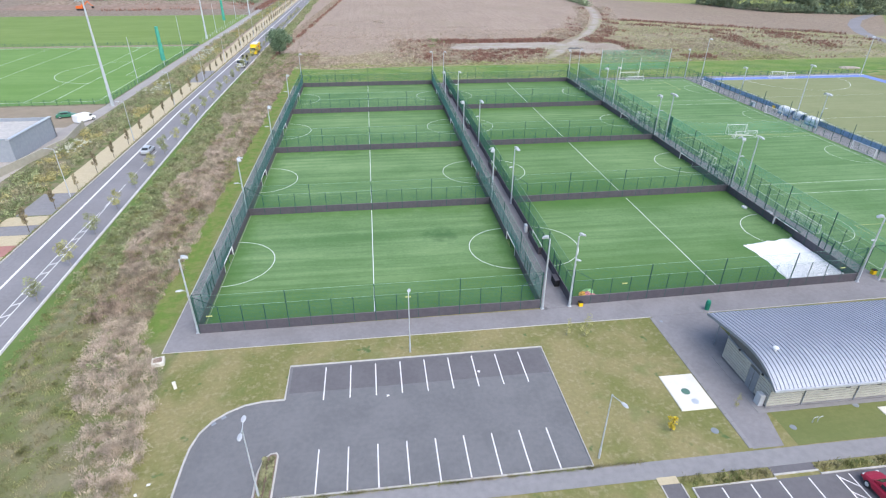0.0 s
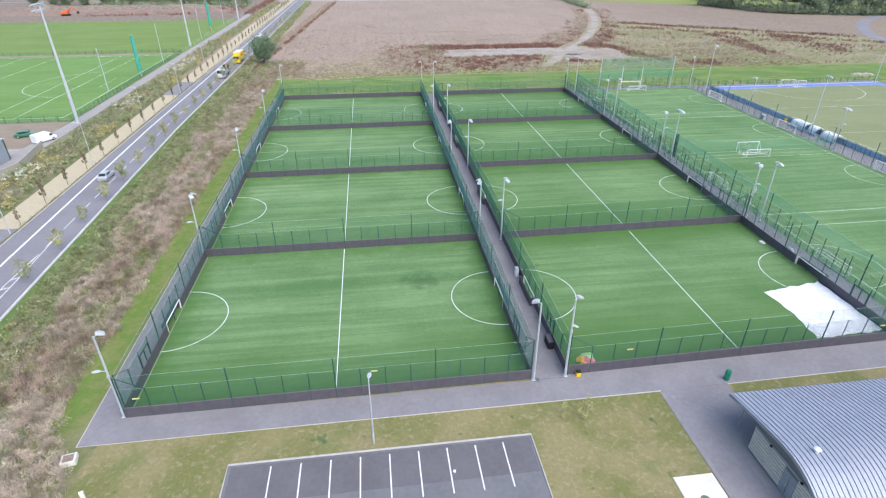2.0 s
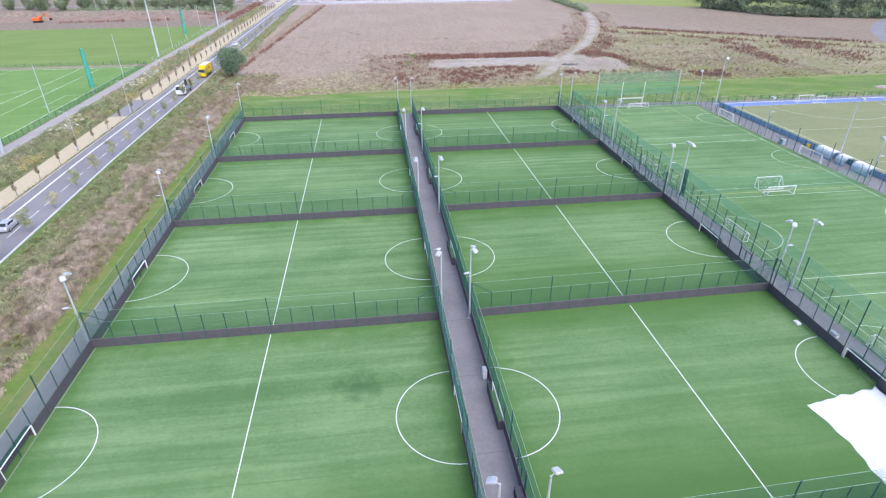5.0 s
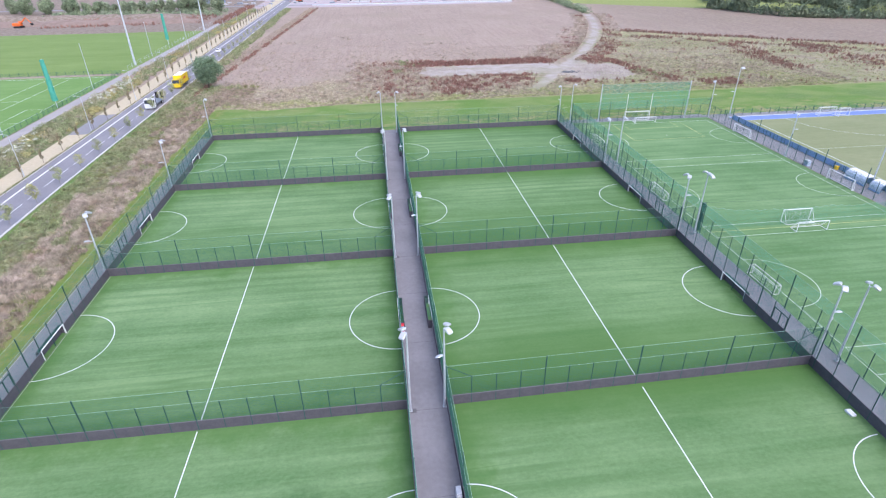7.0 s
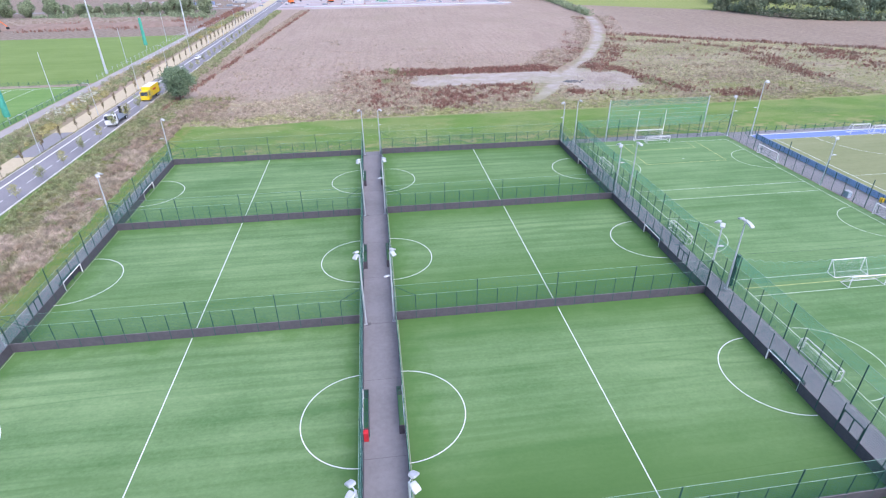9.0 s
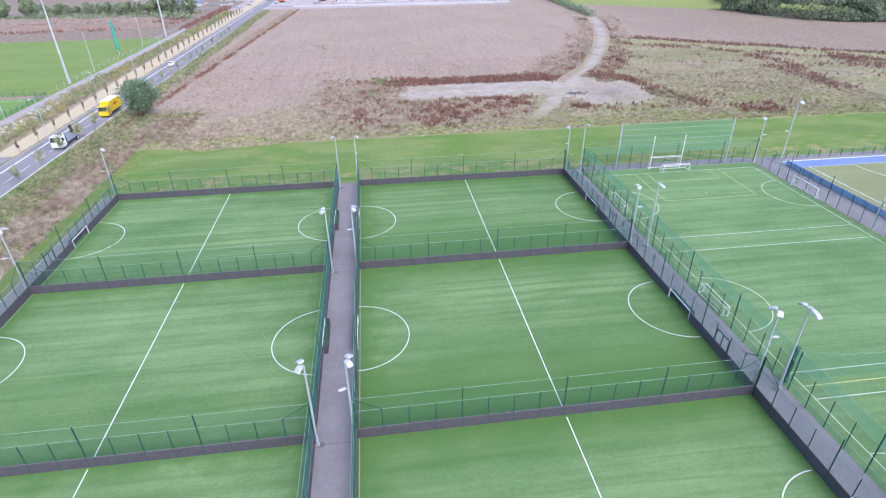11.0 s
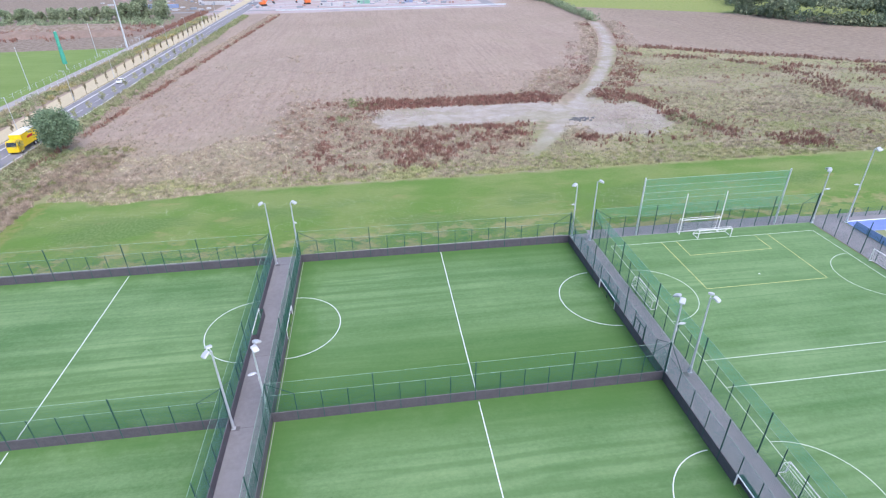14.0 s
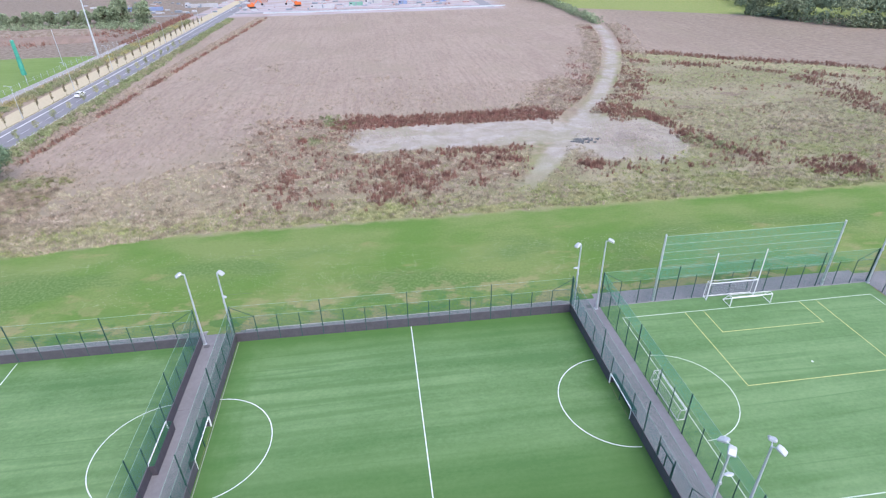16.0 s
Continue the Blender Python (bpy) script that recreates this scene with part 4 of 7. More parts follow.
def west_band(ya, yb, z1, widen=0.0):
    ys = [ya] + [w[0] for w in WEST if ya < w[0] < yb] + [yb]
    return Geo().prism([(west(y, 3) - widen, y) for y in ys[::-1]] + [(west(y, 2), y) for y in ys], -0.1, z1)


ys = sorted([w[0] for w in WEST] + [95.0])
surface("road", Geo().prism([(west(y, 1), y) for y in ys[::-1]] + [(along(-62.0, y), y) for y in ys], -0.1, 0.015), M_ROAD, "grey asphalt road with a wide cycle lane", "road")
marks = thing("road_markings", "white painted road lines and hatching", "road marking", kind="structure")
part("edge_line", road_band(-68.95, -68.6, -300, 620, 0.016, 0.02), M_PAINT, marks)
part("edge_line", road_band(-62.2, -62.05, -300, 620, 0.016, 0.02), M_PAINT, marks)
dash = Geo()
y = 30.0
while y < 420:
    dash.prism([(along(-65.2, y), y), (along(-65.08, y), y), (along(-65.08, y + 4), y + 4), (along(-65.2, y + 4), y + 4)], 0.016, 0.02)
    y += 6.0
part("centre_dashes", dash, M_PAINT, marks)
hatch = Geo().ribbon([(along(-65.5, -300), -300), (along(-65.5, 26), 26), (along(-65.15, 34), 34)], 0.12, 0.02)
hatch.ribbon([(along(-64.55, -300), -300), (along(-64.55, 26), 26), (along(-65.05, 40), 40)], 0.12, 0.02)
for k in range(30):
    y = 27.0 - 2.4 * k
    hatch.ribbon([(along(-65.5, y), y), (along(-64.55, y + 0.55), y + 0.55)], 0.22, 0.021)
part("hatching", hatch, M_PAINT, marks)
kerb = Geo()
kerb.ribbon([(along(-61.85, y), y) for y in (-300, 20, 95, 620)], 0.2, -0.05, 0.14)
kerb.ribbon([(w[1] - 0.15, w[0]) for w in WEST], 0.2, -0.05, 0.14)
surface("road_kerb", kerb, M_KERB, "pale kerb along both sides of the road", "kerb")
surface("footway", west_band(43.0, 130.0, 0.05), M_PAVING, "wide cream paved footway beside the road", "pavement")
surface("footway_bay", west_band(130.1, 148.0, 0.05), M_PAVING_GREY, "grey crossing in the cream footway", "pavement")
surface("footway_north", west_band(148.1, 620.0, 0.05), M_PAVING, "wide cream paved footway beside the road", "pavement")
surface("footway_grey", west_band(34.0, 42.9, 0.05, 0.6), M_PAVING_GREY, "grey paved bay in the footway", "pavement")
for k, (m, s) in enumerate(((M_PAVING, "cream"), (M_PAVING_GREY, "grey"), (M_PAVING, "cream"), (M_PAVING_RED, "red"), (M_PAVING, "cream"), (M_PAVING_GREY, "grey"))):
    surface("footway_band_%d" % (k + 1), west_band(33.6 - 3.3 * (k + 1) + 0.1, 33.6 - 3.3 * k, 0.05, 1.5), m, s + " band of paving across the footway", "pavement")
surface("lane", Geo().prism([(-94.0, 60.0), (-88.4, 60.0), (-88.4, 104.0), (-89.5, 390.0), (-92.6, 390.0), (-91.6, 104.0)], -0.1, 0.02), M_LANE, "pale gravelled lane beside the grass pitches", "lane")
surface("estate_road", Geo().ribbon([(209.0, 150.0), (213.5, 178.0), (220.0, 199.0), (229.0, 216.0), (246.5, 241.0), (268.0, 264.0), (296.0, 285.0), (332.0, 305.0)], 6.0, -0.05, 0.09), M_ROAD, "curving grey road at the far side of the fields", "road")
surface("yard", Geo().box(-130.0, -88.6, 40.0, 84.0, -0.1, 0.012), M_GRAVEL, "grey gravel yard", "yard")
surface("earth_yard", Geo().box(-200.0, -92.0, 84.0, 104.5, -0.1, 0.012), M_EARTH, "bare brown earth beside the grass pitch", "yard")



# ---- fences round the pitches ----
BH, FH, TH = 1.2, 3.4, 4.95
_cache = {}


def shared(key, make):
    if key not in _cache:
        _cache[key] = make()
    return _cache[key]


def wires(L, z0, z1, dx, dz, w, mat, name="mesh_panel"):
    """A welded mesh panel: upright and level wires, three-sided, along local x."""
    g = Geo()
    s = w * 0.55
    n = max(1, round(L / dx))
    for i in range(n):
        x = (i + 0.5) * L / n
        g.add([(x - s, -s * 0.6, z0), (x + s, -s * 0.6, z0), (x, s, z0), (x - s, -s * 0.6, z1), (x + s, -s * 0.6, z1), (x, s, z1)],
              [(0, 1, 4, 3), (1, 2, 5, 4), (2, 0, 3, 5)])
    m = max(1, round((z1 - z0) / dz))
    for i in range(m + 1):
        z = z0 + (z1 - z0) * i / m
        g.add([(0, -s * 0.6, z - s), (0, -s * 0.6, z + s), (0, s, z), (L, -s * 0.6, z - s), (L, -s * 0.6, z + s), (L, s, z)],
              [(1, 0, 3, 4), (2, 1, 4, 5), (0, 2, 5, 3)])
    return g.mesh(name, mat)


def at_x(x, z=0.0):
    return Matrix.Translation((x, 0, z))


def fence(p, q, n, boards=True, dense=0.010, mouth=(), gates=(), wire=None, tall=4, label="", braces=(True, True), bottom=None, nets=True, joins=False):
    """A run of fence from p to q in n bays (joins: its first post belongs to the run before): posts, low boards, welded mesh above, and a net between the tall posts."""
    wire = wire or M_WIRE
    L = math.dist(p, q)
    step = L / n
    k = round(step, 3)
    f = thing("fence", label or "green welded mesh fence with dark rebound boards and a ball net", "fence", p[0], p[1], 0,
              math.degrees(math.atan2(q[1] - p[1], q[0] - p[0])), group="pitch fences")
    low = bottom if bottom is not None else (BH + 0.02 if boards else 0.05)
    short = shared("short_post", lambda: Geo().slab(-0.035, 0.035, -0.035, 0.035, 0, FH + 0.05, 0.01).mesh("post", M_POST))
    high = shared("tall_post", lambda: Geo().slab(-0.045, 0.045, -0.045, 0.045, 0, TH + 0.05, 0.01).mesh("tall_post", M_POST))
    for i in range(1 if joins else 0, n + 1):
        if i in (0, n) or i % tall == 0:
            part("tall_post", high, M_POST, f, at=at_x(i * step))
        else:
            part("post", short, M_POST, f, at=at_x(i * step))
    panel = shared(("panel", k, low, wire.name, boards), lambda: wires(step, low, FH, 0.1, 0.2, 0.016 if boards else 0.009, wire))
    board = shared(("board", k), lambda: Geo().slab(0.02, step - 0.02, -0.03, 0.03, 0.0, BH, 0.012).mesh("board", M_BOARD))
    cap = shared(("cap", k), lambda: Geo().slab(0.0, step, -0.045, 0.045, BH, BH + 0.04, 0.01).mesh("board_cap", M_CAP))
    for i in range(n):
        part("mesh_panel", panel, wire, f, at=at_x(i * step))
        if boards and i not in mouth:
            b = part("board", board, M_BOARD, f, at=at_x(i * step))
            part("board_cap", cap, M_CAP, b)
        if i in gates:
            g = Geo()
            for x in (0.12, step / 2, step - 0.12):
                g.box(x - 0.04, x + 0.04, -0.05, 0.05, 0.05 if not boards else BH, 2.75)
            g.box(0.12, step - 0.12, -0.05, 0.05, 2.7, 2.78)
            part("gate_frame", g, M_POST, f, "heavier green gate frame", at=at_x(i * step))
    if nets:
        stops = sorted(set(list(range(0, n, tall)) + [n]))
        for a, b in zip(stops, stops[1:]):
            w = (b - a) * step
            fine = 0.5 if dense > 0.012 else 1.0
            cord = M_NET_DARK if boards else M_NET
            net = shared(("net", round(w, 2), dense, boards), lambda: wires(w, FH + 0.1, TH - 0.03, 0.16 * fine, 0.2 * fine, dense * fine, cord, "ball_net"))
            part("ball_net", net, cord, f, "fine green ball net", at=at_x(a * step))
            rope = shared(("rope", round(w, 2)), lambda: Geo().tube((0, 0, TH), (w, 0, TH), 0.013, n=4).tube((0, 0, FH + 0.03), (w, 0, FH + 0.03), 0.014, n=4).mesh("top_wire", M_ROPE))
            part("top_wire", rope, M_ROPE, f, "pale top wire", at=at_x(a * step))
    for side, x, s in ((0, 0.0, 1), (1, L, -1)):
        if braces[side]:
            g = Geo().tube((x, 0, TH - 0.05), (x + s * step, 0, FH), 0.035, n=5).tube((x, 0, FH), (x + s * step, 0, FH), 0.03, n=5)
            part("corner_brace", g, M_POST, f, at=None)
    return f


for j in range(5):
    y = Y0 + DY * j
    thin = 0.006 if j == 4 else 0.0105
    fence((AX0, y - (0.35 if j == 0 else 0)), (AX1, y - (0.1 if j == 0 else 0)), 16, dense=thin)
    fence((BX0, y + (0.05 if j == 0 else 0)), (BX1 + lean(y), y + (0.9, 0.65, 0.15, 0.1, -0.3)[j]), 16, dense=thin)
for j in range(4):
    y = Y0 + DY * j
    for x, w in ((AX0, M_TEAL), (AX1, M_TEAL), (BX0, M_WIRE), (BX1, M_TEAL)):
        south, north = (lean(y), lean(y + DY)) if x == BX1 else (0, 0)
        fence((x + south, y + (0.9 if x == BX1 and j == 0 else 0)), (x + north, y + DY), 12, mouth=(5, 6), gates=(2,), wire=w, joins=j > 0,
              label="green mesh fence with rebound boards, a gate and a goal recess")
for j in range(4):
    y = Y0 + DY * j
    fence((CX0 + lean(y), y + (1.3 if j == 0 else 0.2)), (CX0 + lean(y + DY), y + DY + 0.2), 12, boards=False, dense=0.023, braces=(j == 0, j == 3), joins=j > 0, label="tall green mesh fence with a ball net along the large pitch")
fence((CX0, 120.5), (CX1 + 0.3, 120.5), 15, boards=False, dense=0.02, label="green mesh fence behind the goals of the large pitch")
for j in range(4):
    y = Y0 + DY * j
    fence((CX1 + 0.3, y + 0.2), (CX1 + 0.3, y + DY + 0.2), 12, boards=False, nets=False, joins=j > 0, braces=(False, False), label="plain green mesh fence between the large pitch and the path")
fence((CX0 + lean(0), 1.2), (CX1 + 0.3, 1.3), 15, boards=False, label="green mesh fence at the front of the large pitch")

blue = thing("blue_board_fence", "low blue board fence with a pale top rail beside the pitch", "fence", 86.5, 0.0)
bm = shared("blue", lambda: Geo().slab(-0.03, 0.03, 0.02, 2.43, 0.0, 1.1, 0.01).mesh("blue_panel", M_BLUE))
rail = shared("bluerail", lambda: Geo().tube((0, 0, 1.14), (0, 2.45, 1.14), 0.05, n=6).mesh("top_rail", M_TRANS))
post = shared("bluepost", lambda: Geo().box(-0.06, 0.0, -0.03, 0.03, 0, 1.2).mesh("post", M_POST))
for i in range(48):
    part("blue_panel", bm, M_BLUE, blue, at=Matrix.Translation((0, 2.45 * i, 0)))
    part("top_rail", rail, M_TRANS, blue, at=Matrix.Translation((0, 2.45 * i, 0)))
    part("post", post, M_POST, blue, at=Matrix.Translation((-0.03, 2.45 * i, 0)))

# high ball-stop net behind the goals
stop = thing("ball_stop_net", "high green ball-stop net between two galvanised poles", "net", 52.15, 120.7)
for x in (0.0, 23.0):
    part("pole", Geo().tube((x, 0, 0), (x, 0, 9.35), 0.17, 0.12, 10), M_GALV, stop)
part("net", wires(23.0, 3.0, 9.1, 0.09, 0.11, 0.019, M_NET, "net"), M_NET, stop)
for z in (3.2, 4.6, 5.8, 6.9, 8.0, 9.1):
    part("tie_wire", Geo().tube((0, 0, z), (23.0, 0, z), 0.025, n=4), M_ROPE, stop)


# divider net drawn across the large pitch on a sagging cable
def divider_net(x0, x1, y):
    d = thing("divider_net", "thin green divider net hung across the large pitch from a cable", "net", 0, y)
    part("end_post", Geo().tube((x0, 0, 0), (x0, 0, 4.9), 0.09, n=8), M_POST, d, "dark green post")
    bundle = [[(x0 + 0.28 + (0.2 + 0.09 * noise.noise((z, a, 3.0))) * math.cos(a), (0.22 + 0.1 * noise.noise((z, a, 5.0))) * math.sin(a), z) for a in np.linspace(0, 5.5, 8)] for z in np.linspace(0.15, 4.75, 12)]
    part("gathered_net", Geo().loft(bundle), M_POST, d, "dark bundle of gathered netting")
    part("end_post", Geo().tube((x1, 0, 0), (x1, 0, 4.9), 0.06, n=8), M_POST, d)
    g, cords, cable = Geo(), Geo(), Geo()
    n = 240
    tops = []
    for i in range(n + 1):
        u = i / n
        x = x0 + (x1 - x0) * u
        lift = 2.75 + 1.9 * math.exp(-u * 9) + 0.25 * noise.noise((u * 9, 0.0, 1.0))
        tops.append((x, 0.12 * noise.noise((x * 0.4, 2.0, 0.0)), lift + 0.3 * abs(math.sin(math.pi * x / 1.45)) - 0.15))
    rows = 20
    for i, (x, dy, top) in enumerate(tops):
        s = 0.007
        g.add([(x - s, dy, 0.02), (x + s, dy, 0.02), (x + s, dy * 0.5, top), (x - s, dy * 0.5, top)], [(0, 1, 2, 3)])
    for k in range(rows + 1):
        for (xa, da, ta), (xb, db, tb) in zip(tops[::4], tops[4::4]):
            f = k / rows
            g.add([(xa, da, 0.02 + f * ta - 0.007), (xb, db, 0.02 + f * tb - 0.007), (xb, db, 0.02 + f * tb + 0.007), (xa, da, 0.02 + f * ta + 0.007)], [(0, 1, 2, 3)])
    part("netting", g, M_NET, d, "fine green netting")
    for (xa, da, ta), (xb, db, tb) in zip(tops, tops[1:]):
        cords.tube((xa, da * 0.5, ta), (xb, db * 0.5, tb), 0.016, n=3, caps=False)
    part("edge_cord", cords, M_ROPE, d, "pale scalloped edge cord")
    for u0, u1 in zip(np.linspace(0, 1, 13), np.linspace(0, 1, 13)[1:]):
        cable.tube((x0 + (x1 - x0) * u0, 0, 4.85 - 0.35 * math.sin(math.pi * u0)), (x0 + (x1 - x0) * u1, 0, 4.85 - 0.35 * math.sin(math.pi * u1)), 0.012, n=3, caps=False)
    part("cable", cable, M_POST, d)


divider_net(CX0 + 0.05, CX1 + 0.2, 61.3)


# ---- goals ----
def recess_goal(x, y, rz, label):
    """A goal let into the boards: white frame, dark box behind, netted top. Local x points away from the pitch."""
    g = thing("recessed_goal", label, "goal", x, y, 0, rz, group="recessed goals")
    for s in (-2.46, 2.46):
        part("goal_post", shared("gp", lambda: Geo().slab(-0.06, 0.06, -0.05, 0.05, 0, 1.3, 0.01).mesh("goal_post", M_WHITE)), M_WHITE, g, at=Matrix.Translation((0, s, 0)))
    part("crossbar", shared("gc", lambda: Geo().tube((0, -2.5, 1.26), (0, 2.5, 1.26), 0.06, n=8).mesh("crossbar", M_WHITE)), M_WHITE, g)
    part("back_board", shared("gb", lambda: Geo().slab(0.5, 0.55, -2.5, 2.5, 0, 1.15, 0.01).mesh("back_board", M_BOARD)), M_BOARD, g)
    for s in (-2.52, 2.52):
        part("side_board", shared(("gs", s), lambda: Geo().slab(0.06, 0.57, s - 0.03, s + 0.03, 0, 1.15, 0.01).mesh("side_board", M_BOARD)), M_BOARD, g)

    def top():
        n = Geo()
        for i in range(25):
            n.box(0.05, 0.54, -2.5 + 0.2 * i, -2.47 + 0.2 * i, 1.16, 1.18)
        for i in range(6):
            n.box(0.08 + 0.085 * i, 0.1 + 0.085 * i, -2.5, 2.5, 1.18, 1.2)
        return n.mesh("top_net", M_WIRE)
    part("top_net", shared("gt", top), M_WIRE, g, "green netted cover")
    part("turf_strip", shared("gf", lambda: Geo().box(0.0, 0.5, -2.45, 2.45, 0, 0.034).mesh("turf_strip", M_TURF)), M_TURF, g)
    return g


for j in range(4):
    y = Y0 + DY * (j + 0.5)
    for x, r in ((AX0, 180), (AX1, 0), (BX0, 180), (BX1, 0)):
        recess_goal(x + ((lean(y - DY / 2) + lean(y + DY / 2)) / 2 if x == BX1 else 0), y, r, "white goal frame recessed into dark rebound boards")


def frame_goal(x, y, rz, w, h, d, label, back=0.6, posts=0.0):
    """A free-standing goal with a sloping back; its mouth faces local -y."""
    g = thing("portable_goal", label, "goal", x, y, 0.03, rz, group="portable goals")
    for s in (-w / 2, w / 2):
        part("upright", Geo().tube((s, 0, 0), (s, 0, h + posts), 0.06, n=8), M_WHITE, g)
        side = Geo().tube((s, 0, h), (s, back, h), 0.035, n=6).tube((s, back, h), (s, d, 0.04), 0.035, n=6).tube((s, 0, 0.04), (s, d, 0.04), 0.04, n=6)
        part("side_frame", side, M_WHITE, g)
    part("crossbar", Geo().tube((-w / 2, 0, h), (w / 2, 0, h), 0.06, n=8), M_WHITE, g)
    part("ground_bar", Geo().tube((-w / 2, d, 0.05), (w / 2, d, 0.05), 0.05, n=6), M_WHITE, g)
    part("rear_bar", Geo().tube((-w / 2, back, h), (w / 2, back, h), 0.03, n=6), M_WHITE, g)
    net = Geo()
    n = round(w / 0.22)
    for i in range(n + 1):
        u = -w / 2 + w * i / n
        net.tube((u, back, h), (u, d, 0.05), 0.005, n=3, caps=False)
    for i in range(1, 10):
        f = i / 10
        net.tube((-w / 2, back + f * (d - back), h * (1 - f)), (w / 2, back + f * (d - back), h * (1 - f)), 0.005, n=3, caps=False)
    part("net", net, M_NETWHITE, g, "sagging white net")
    return g


frame_goal(62.65, 62.5, 180, 4.85, 2.0, 1.35, "white portable goal standing back to back on the halfway line", back=0.12)
frame_goal(62.75, 58.75, 0, 5.1, 1.6, 1.4, "low white portable goal in front of a taller one", back=0.1)
frame_goal(63.4, 117.95, 0, 5.3, 1.35, 1.5, "low white portable goal in front of the tall goal")
frame_goal(61.85, 119.7, 0, 6.3, 2.4, 0.75, "white goal with tall uprights above the crossbar", posts=4.4)
for y in (104.6, 75.4, 46.0, 16.4):
    frame_goal(46.2 + lean(y), y, 90, 5.4, 1.3, 0.75, "low white goal standing against the fence of the large pitch")
for y in (105.2, 75.0, 46.0):
    frame_goal(80.75, y, -90, 6.1, 1.95, 0.5, "white goal standing against the path fence", back=0.1)
frame_goal(115.5, 115.4, 0, 2.7, 2.1, 1.2, "white hockey goal on the blue surround")
frame_goal(112.0, 116.9, 0, 4.4, 2.1, 1.4, "white goal stored behind the hockey pitch")


# ---- floodlights and lamps ----
def flood(x, y, h, heads, label, night=None, rz=0, bar=0.0):
    """A tapered steel pole; heads: (side offset x, y) of each floodlight; night: height and side of a small path light."""
    f = thing("floodlight", label, "floodlight", x, y, 0.0, rz, group="pitch floodlights")
    pole = part("pole", Geo().tube((0, 0, 0), (0, 0, 0.9), 0.15, 0.15, 10).tube((0, 0, 0.9), (0, 0, h), 0.125, 0.08, 10), M_GALV, f)
    part("base_plate", Geo().slab(-0.2, 0.2, -0.2, 0.2, 0.0, 0.06, 0.01), M_GALV, f)
    part("door_cover", Geo().box(0.09, 0.13, -0.06, 0.06, 0.5, 1.1), M_GALV, pole)
    for k, (dx, dy) in enumerate(heads):
        part("bracket", Geo().tube((0, 0, h - 0.05), (dx * 0.75, dy * 0.75, h + 0.1), 0.04, n=6), M_GALV, f)
        ang = math.degrees(math.atan2(dy, dx))
        body = part("lamp_head", shared("lamphead", head_mesh), M_LAMP, f, "pale grey floodlight head", at=pose(dx, dy, h + 0.12, 0, 22, ang))
        part("lens", shared("lamplens", lambda: Geo().box(-0.24, 0.3, -0.22, 0.22, -0.135, -0.122).mesh("lens", M_GLASS)), M_GLASS, body)
    if night:
        nh, nx, ny = night
        part("light_arm", Geo().tube((0, 0, nh), (nx, ny, nh + 0.12), 0.03, n=6), M_GALV, f)
        part("path_light", shared("pathlight", oval_mesh), M_LAMP, f, "small oval path light", at=pose(nx * 1.4, ny * 1.4, nh + 0.14, 0, 0, math.degrees(math.atan2(ny, nx))))
        part("control_box", Geo().slab(-0.1, 0.1, -0.16, -0.06, nh - 0.75, nh - 0.45, 0.01), M_LAMP, f)
    return f


def head_mesh():
    def ring(x, w, z0, z1):
        c = 0.06
        return [(x, -w + c, z0), (x, w - c, z0), (x, w, z0 + c), (x, w, z1 - c), (x, w - c, z1), (x, -w + c, z1), (x, -w, z1 - c), (x, -w, z0 + c)]
    return Geo().loft([ring(-0.36, 0.2, -0.1, 0.06), ring(-0.3, 0.27, -0.12, 0.09), ring(-0.05, 0.28, -0.12, 0.13), ring(0.3, 0.28, -0.12, 0.06), ring(0.36, 0.25, -0.115, 0.02)]).mesh("lamp_head", M_LAMP)


def oval_mesh():
    def ring(x, w, z0, z1):
        return [(x, w * math.cos(a), (z0 + z1) / 2 + (z1 - z0) / 2 * math.sin(a)) for a in np.linspace(0, 5.498, 8)]
    return Geo().loft([ring(-0.36, 0.06, -0.02, 0.05), ring(-0.22, 0.17, -0.05, 0.09), ring(0.08, 0.2, -0.06, 0.1), ring(0.3, 0.13, -0.05, 0.06), ring(0.38, 0.04, -0.01, 0.03)]).mesh("path_light", M_LAMP)


for j in range(5):
    y = Y0 + DY * j
    mid = j not in (0, 4)
    s = -1 if j == 4 else 1
    two = lambda d: [(d * 0.35, 0.5), (d * 0.35, -0.5)] if mid else [(d * 0.5, 0.25 * s)]
    lab = "galvanised pole with %s floodlight%s beside the fence" % (("two", "s") if mid else ("one", ""))
    flood(AX0 - 0.25, y - 0.15, 9.5, two(1), lab, (5.6, -0.55, -0.1))
    flood(AX1 + 0.26, y - 0.25 if j < 4 else y + 0.15, 9.5, two(-1), lab)
    flood(BX0 - 0.22, y - 0.1, 9.5, two(1), lab, (6.4, -0.35 if mid else 0.15, -0.15))
    yc = y + (1.1 if j == 0 else 0.75 if j < 4 else 0.0)
    flood(BX1 + lean(y) + (0.2 if j == 0 else 1.3 if j == 1 else 1.0 if j < 4 else 0.5), yc + (0.65 if mid else -0.4 if j == 0 else 0), 9.25, two(-1), lab, (6.0, 0.4 if mid else -0.15, 0.0))
    flood(CX0 + lean(y) - 0.55, yc + (0.0 if mid else -0.3 if j == 0 else -0.1), 9.55, [(0.1, 1.0), (0.25, 0.4), (0.25, -0.4), (0.1, -1.0)] if j == 2 else two(1), lab)
    flood(CX1 + 0.3, min(y + 0.3, 120.2), 8.9, [(0.0, 0.75), (-0.2, 0.3), (-0.2, -0.3), (0.0, -0.75)] if j == 2 else two(-1) if mid else [(0.0, 0.45), (-0.4, -0.3)], lab, (5.6, 0.5, 0.0))
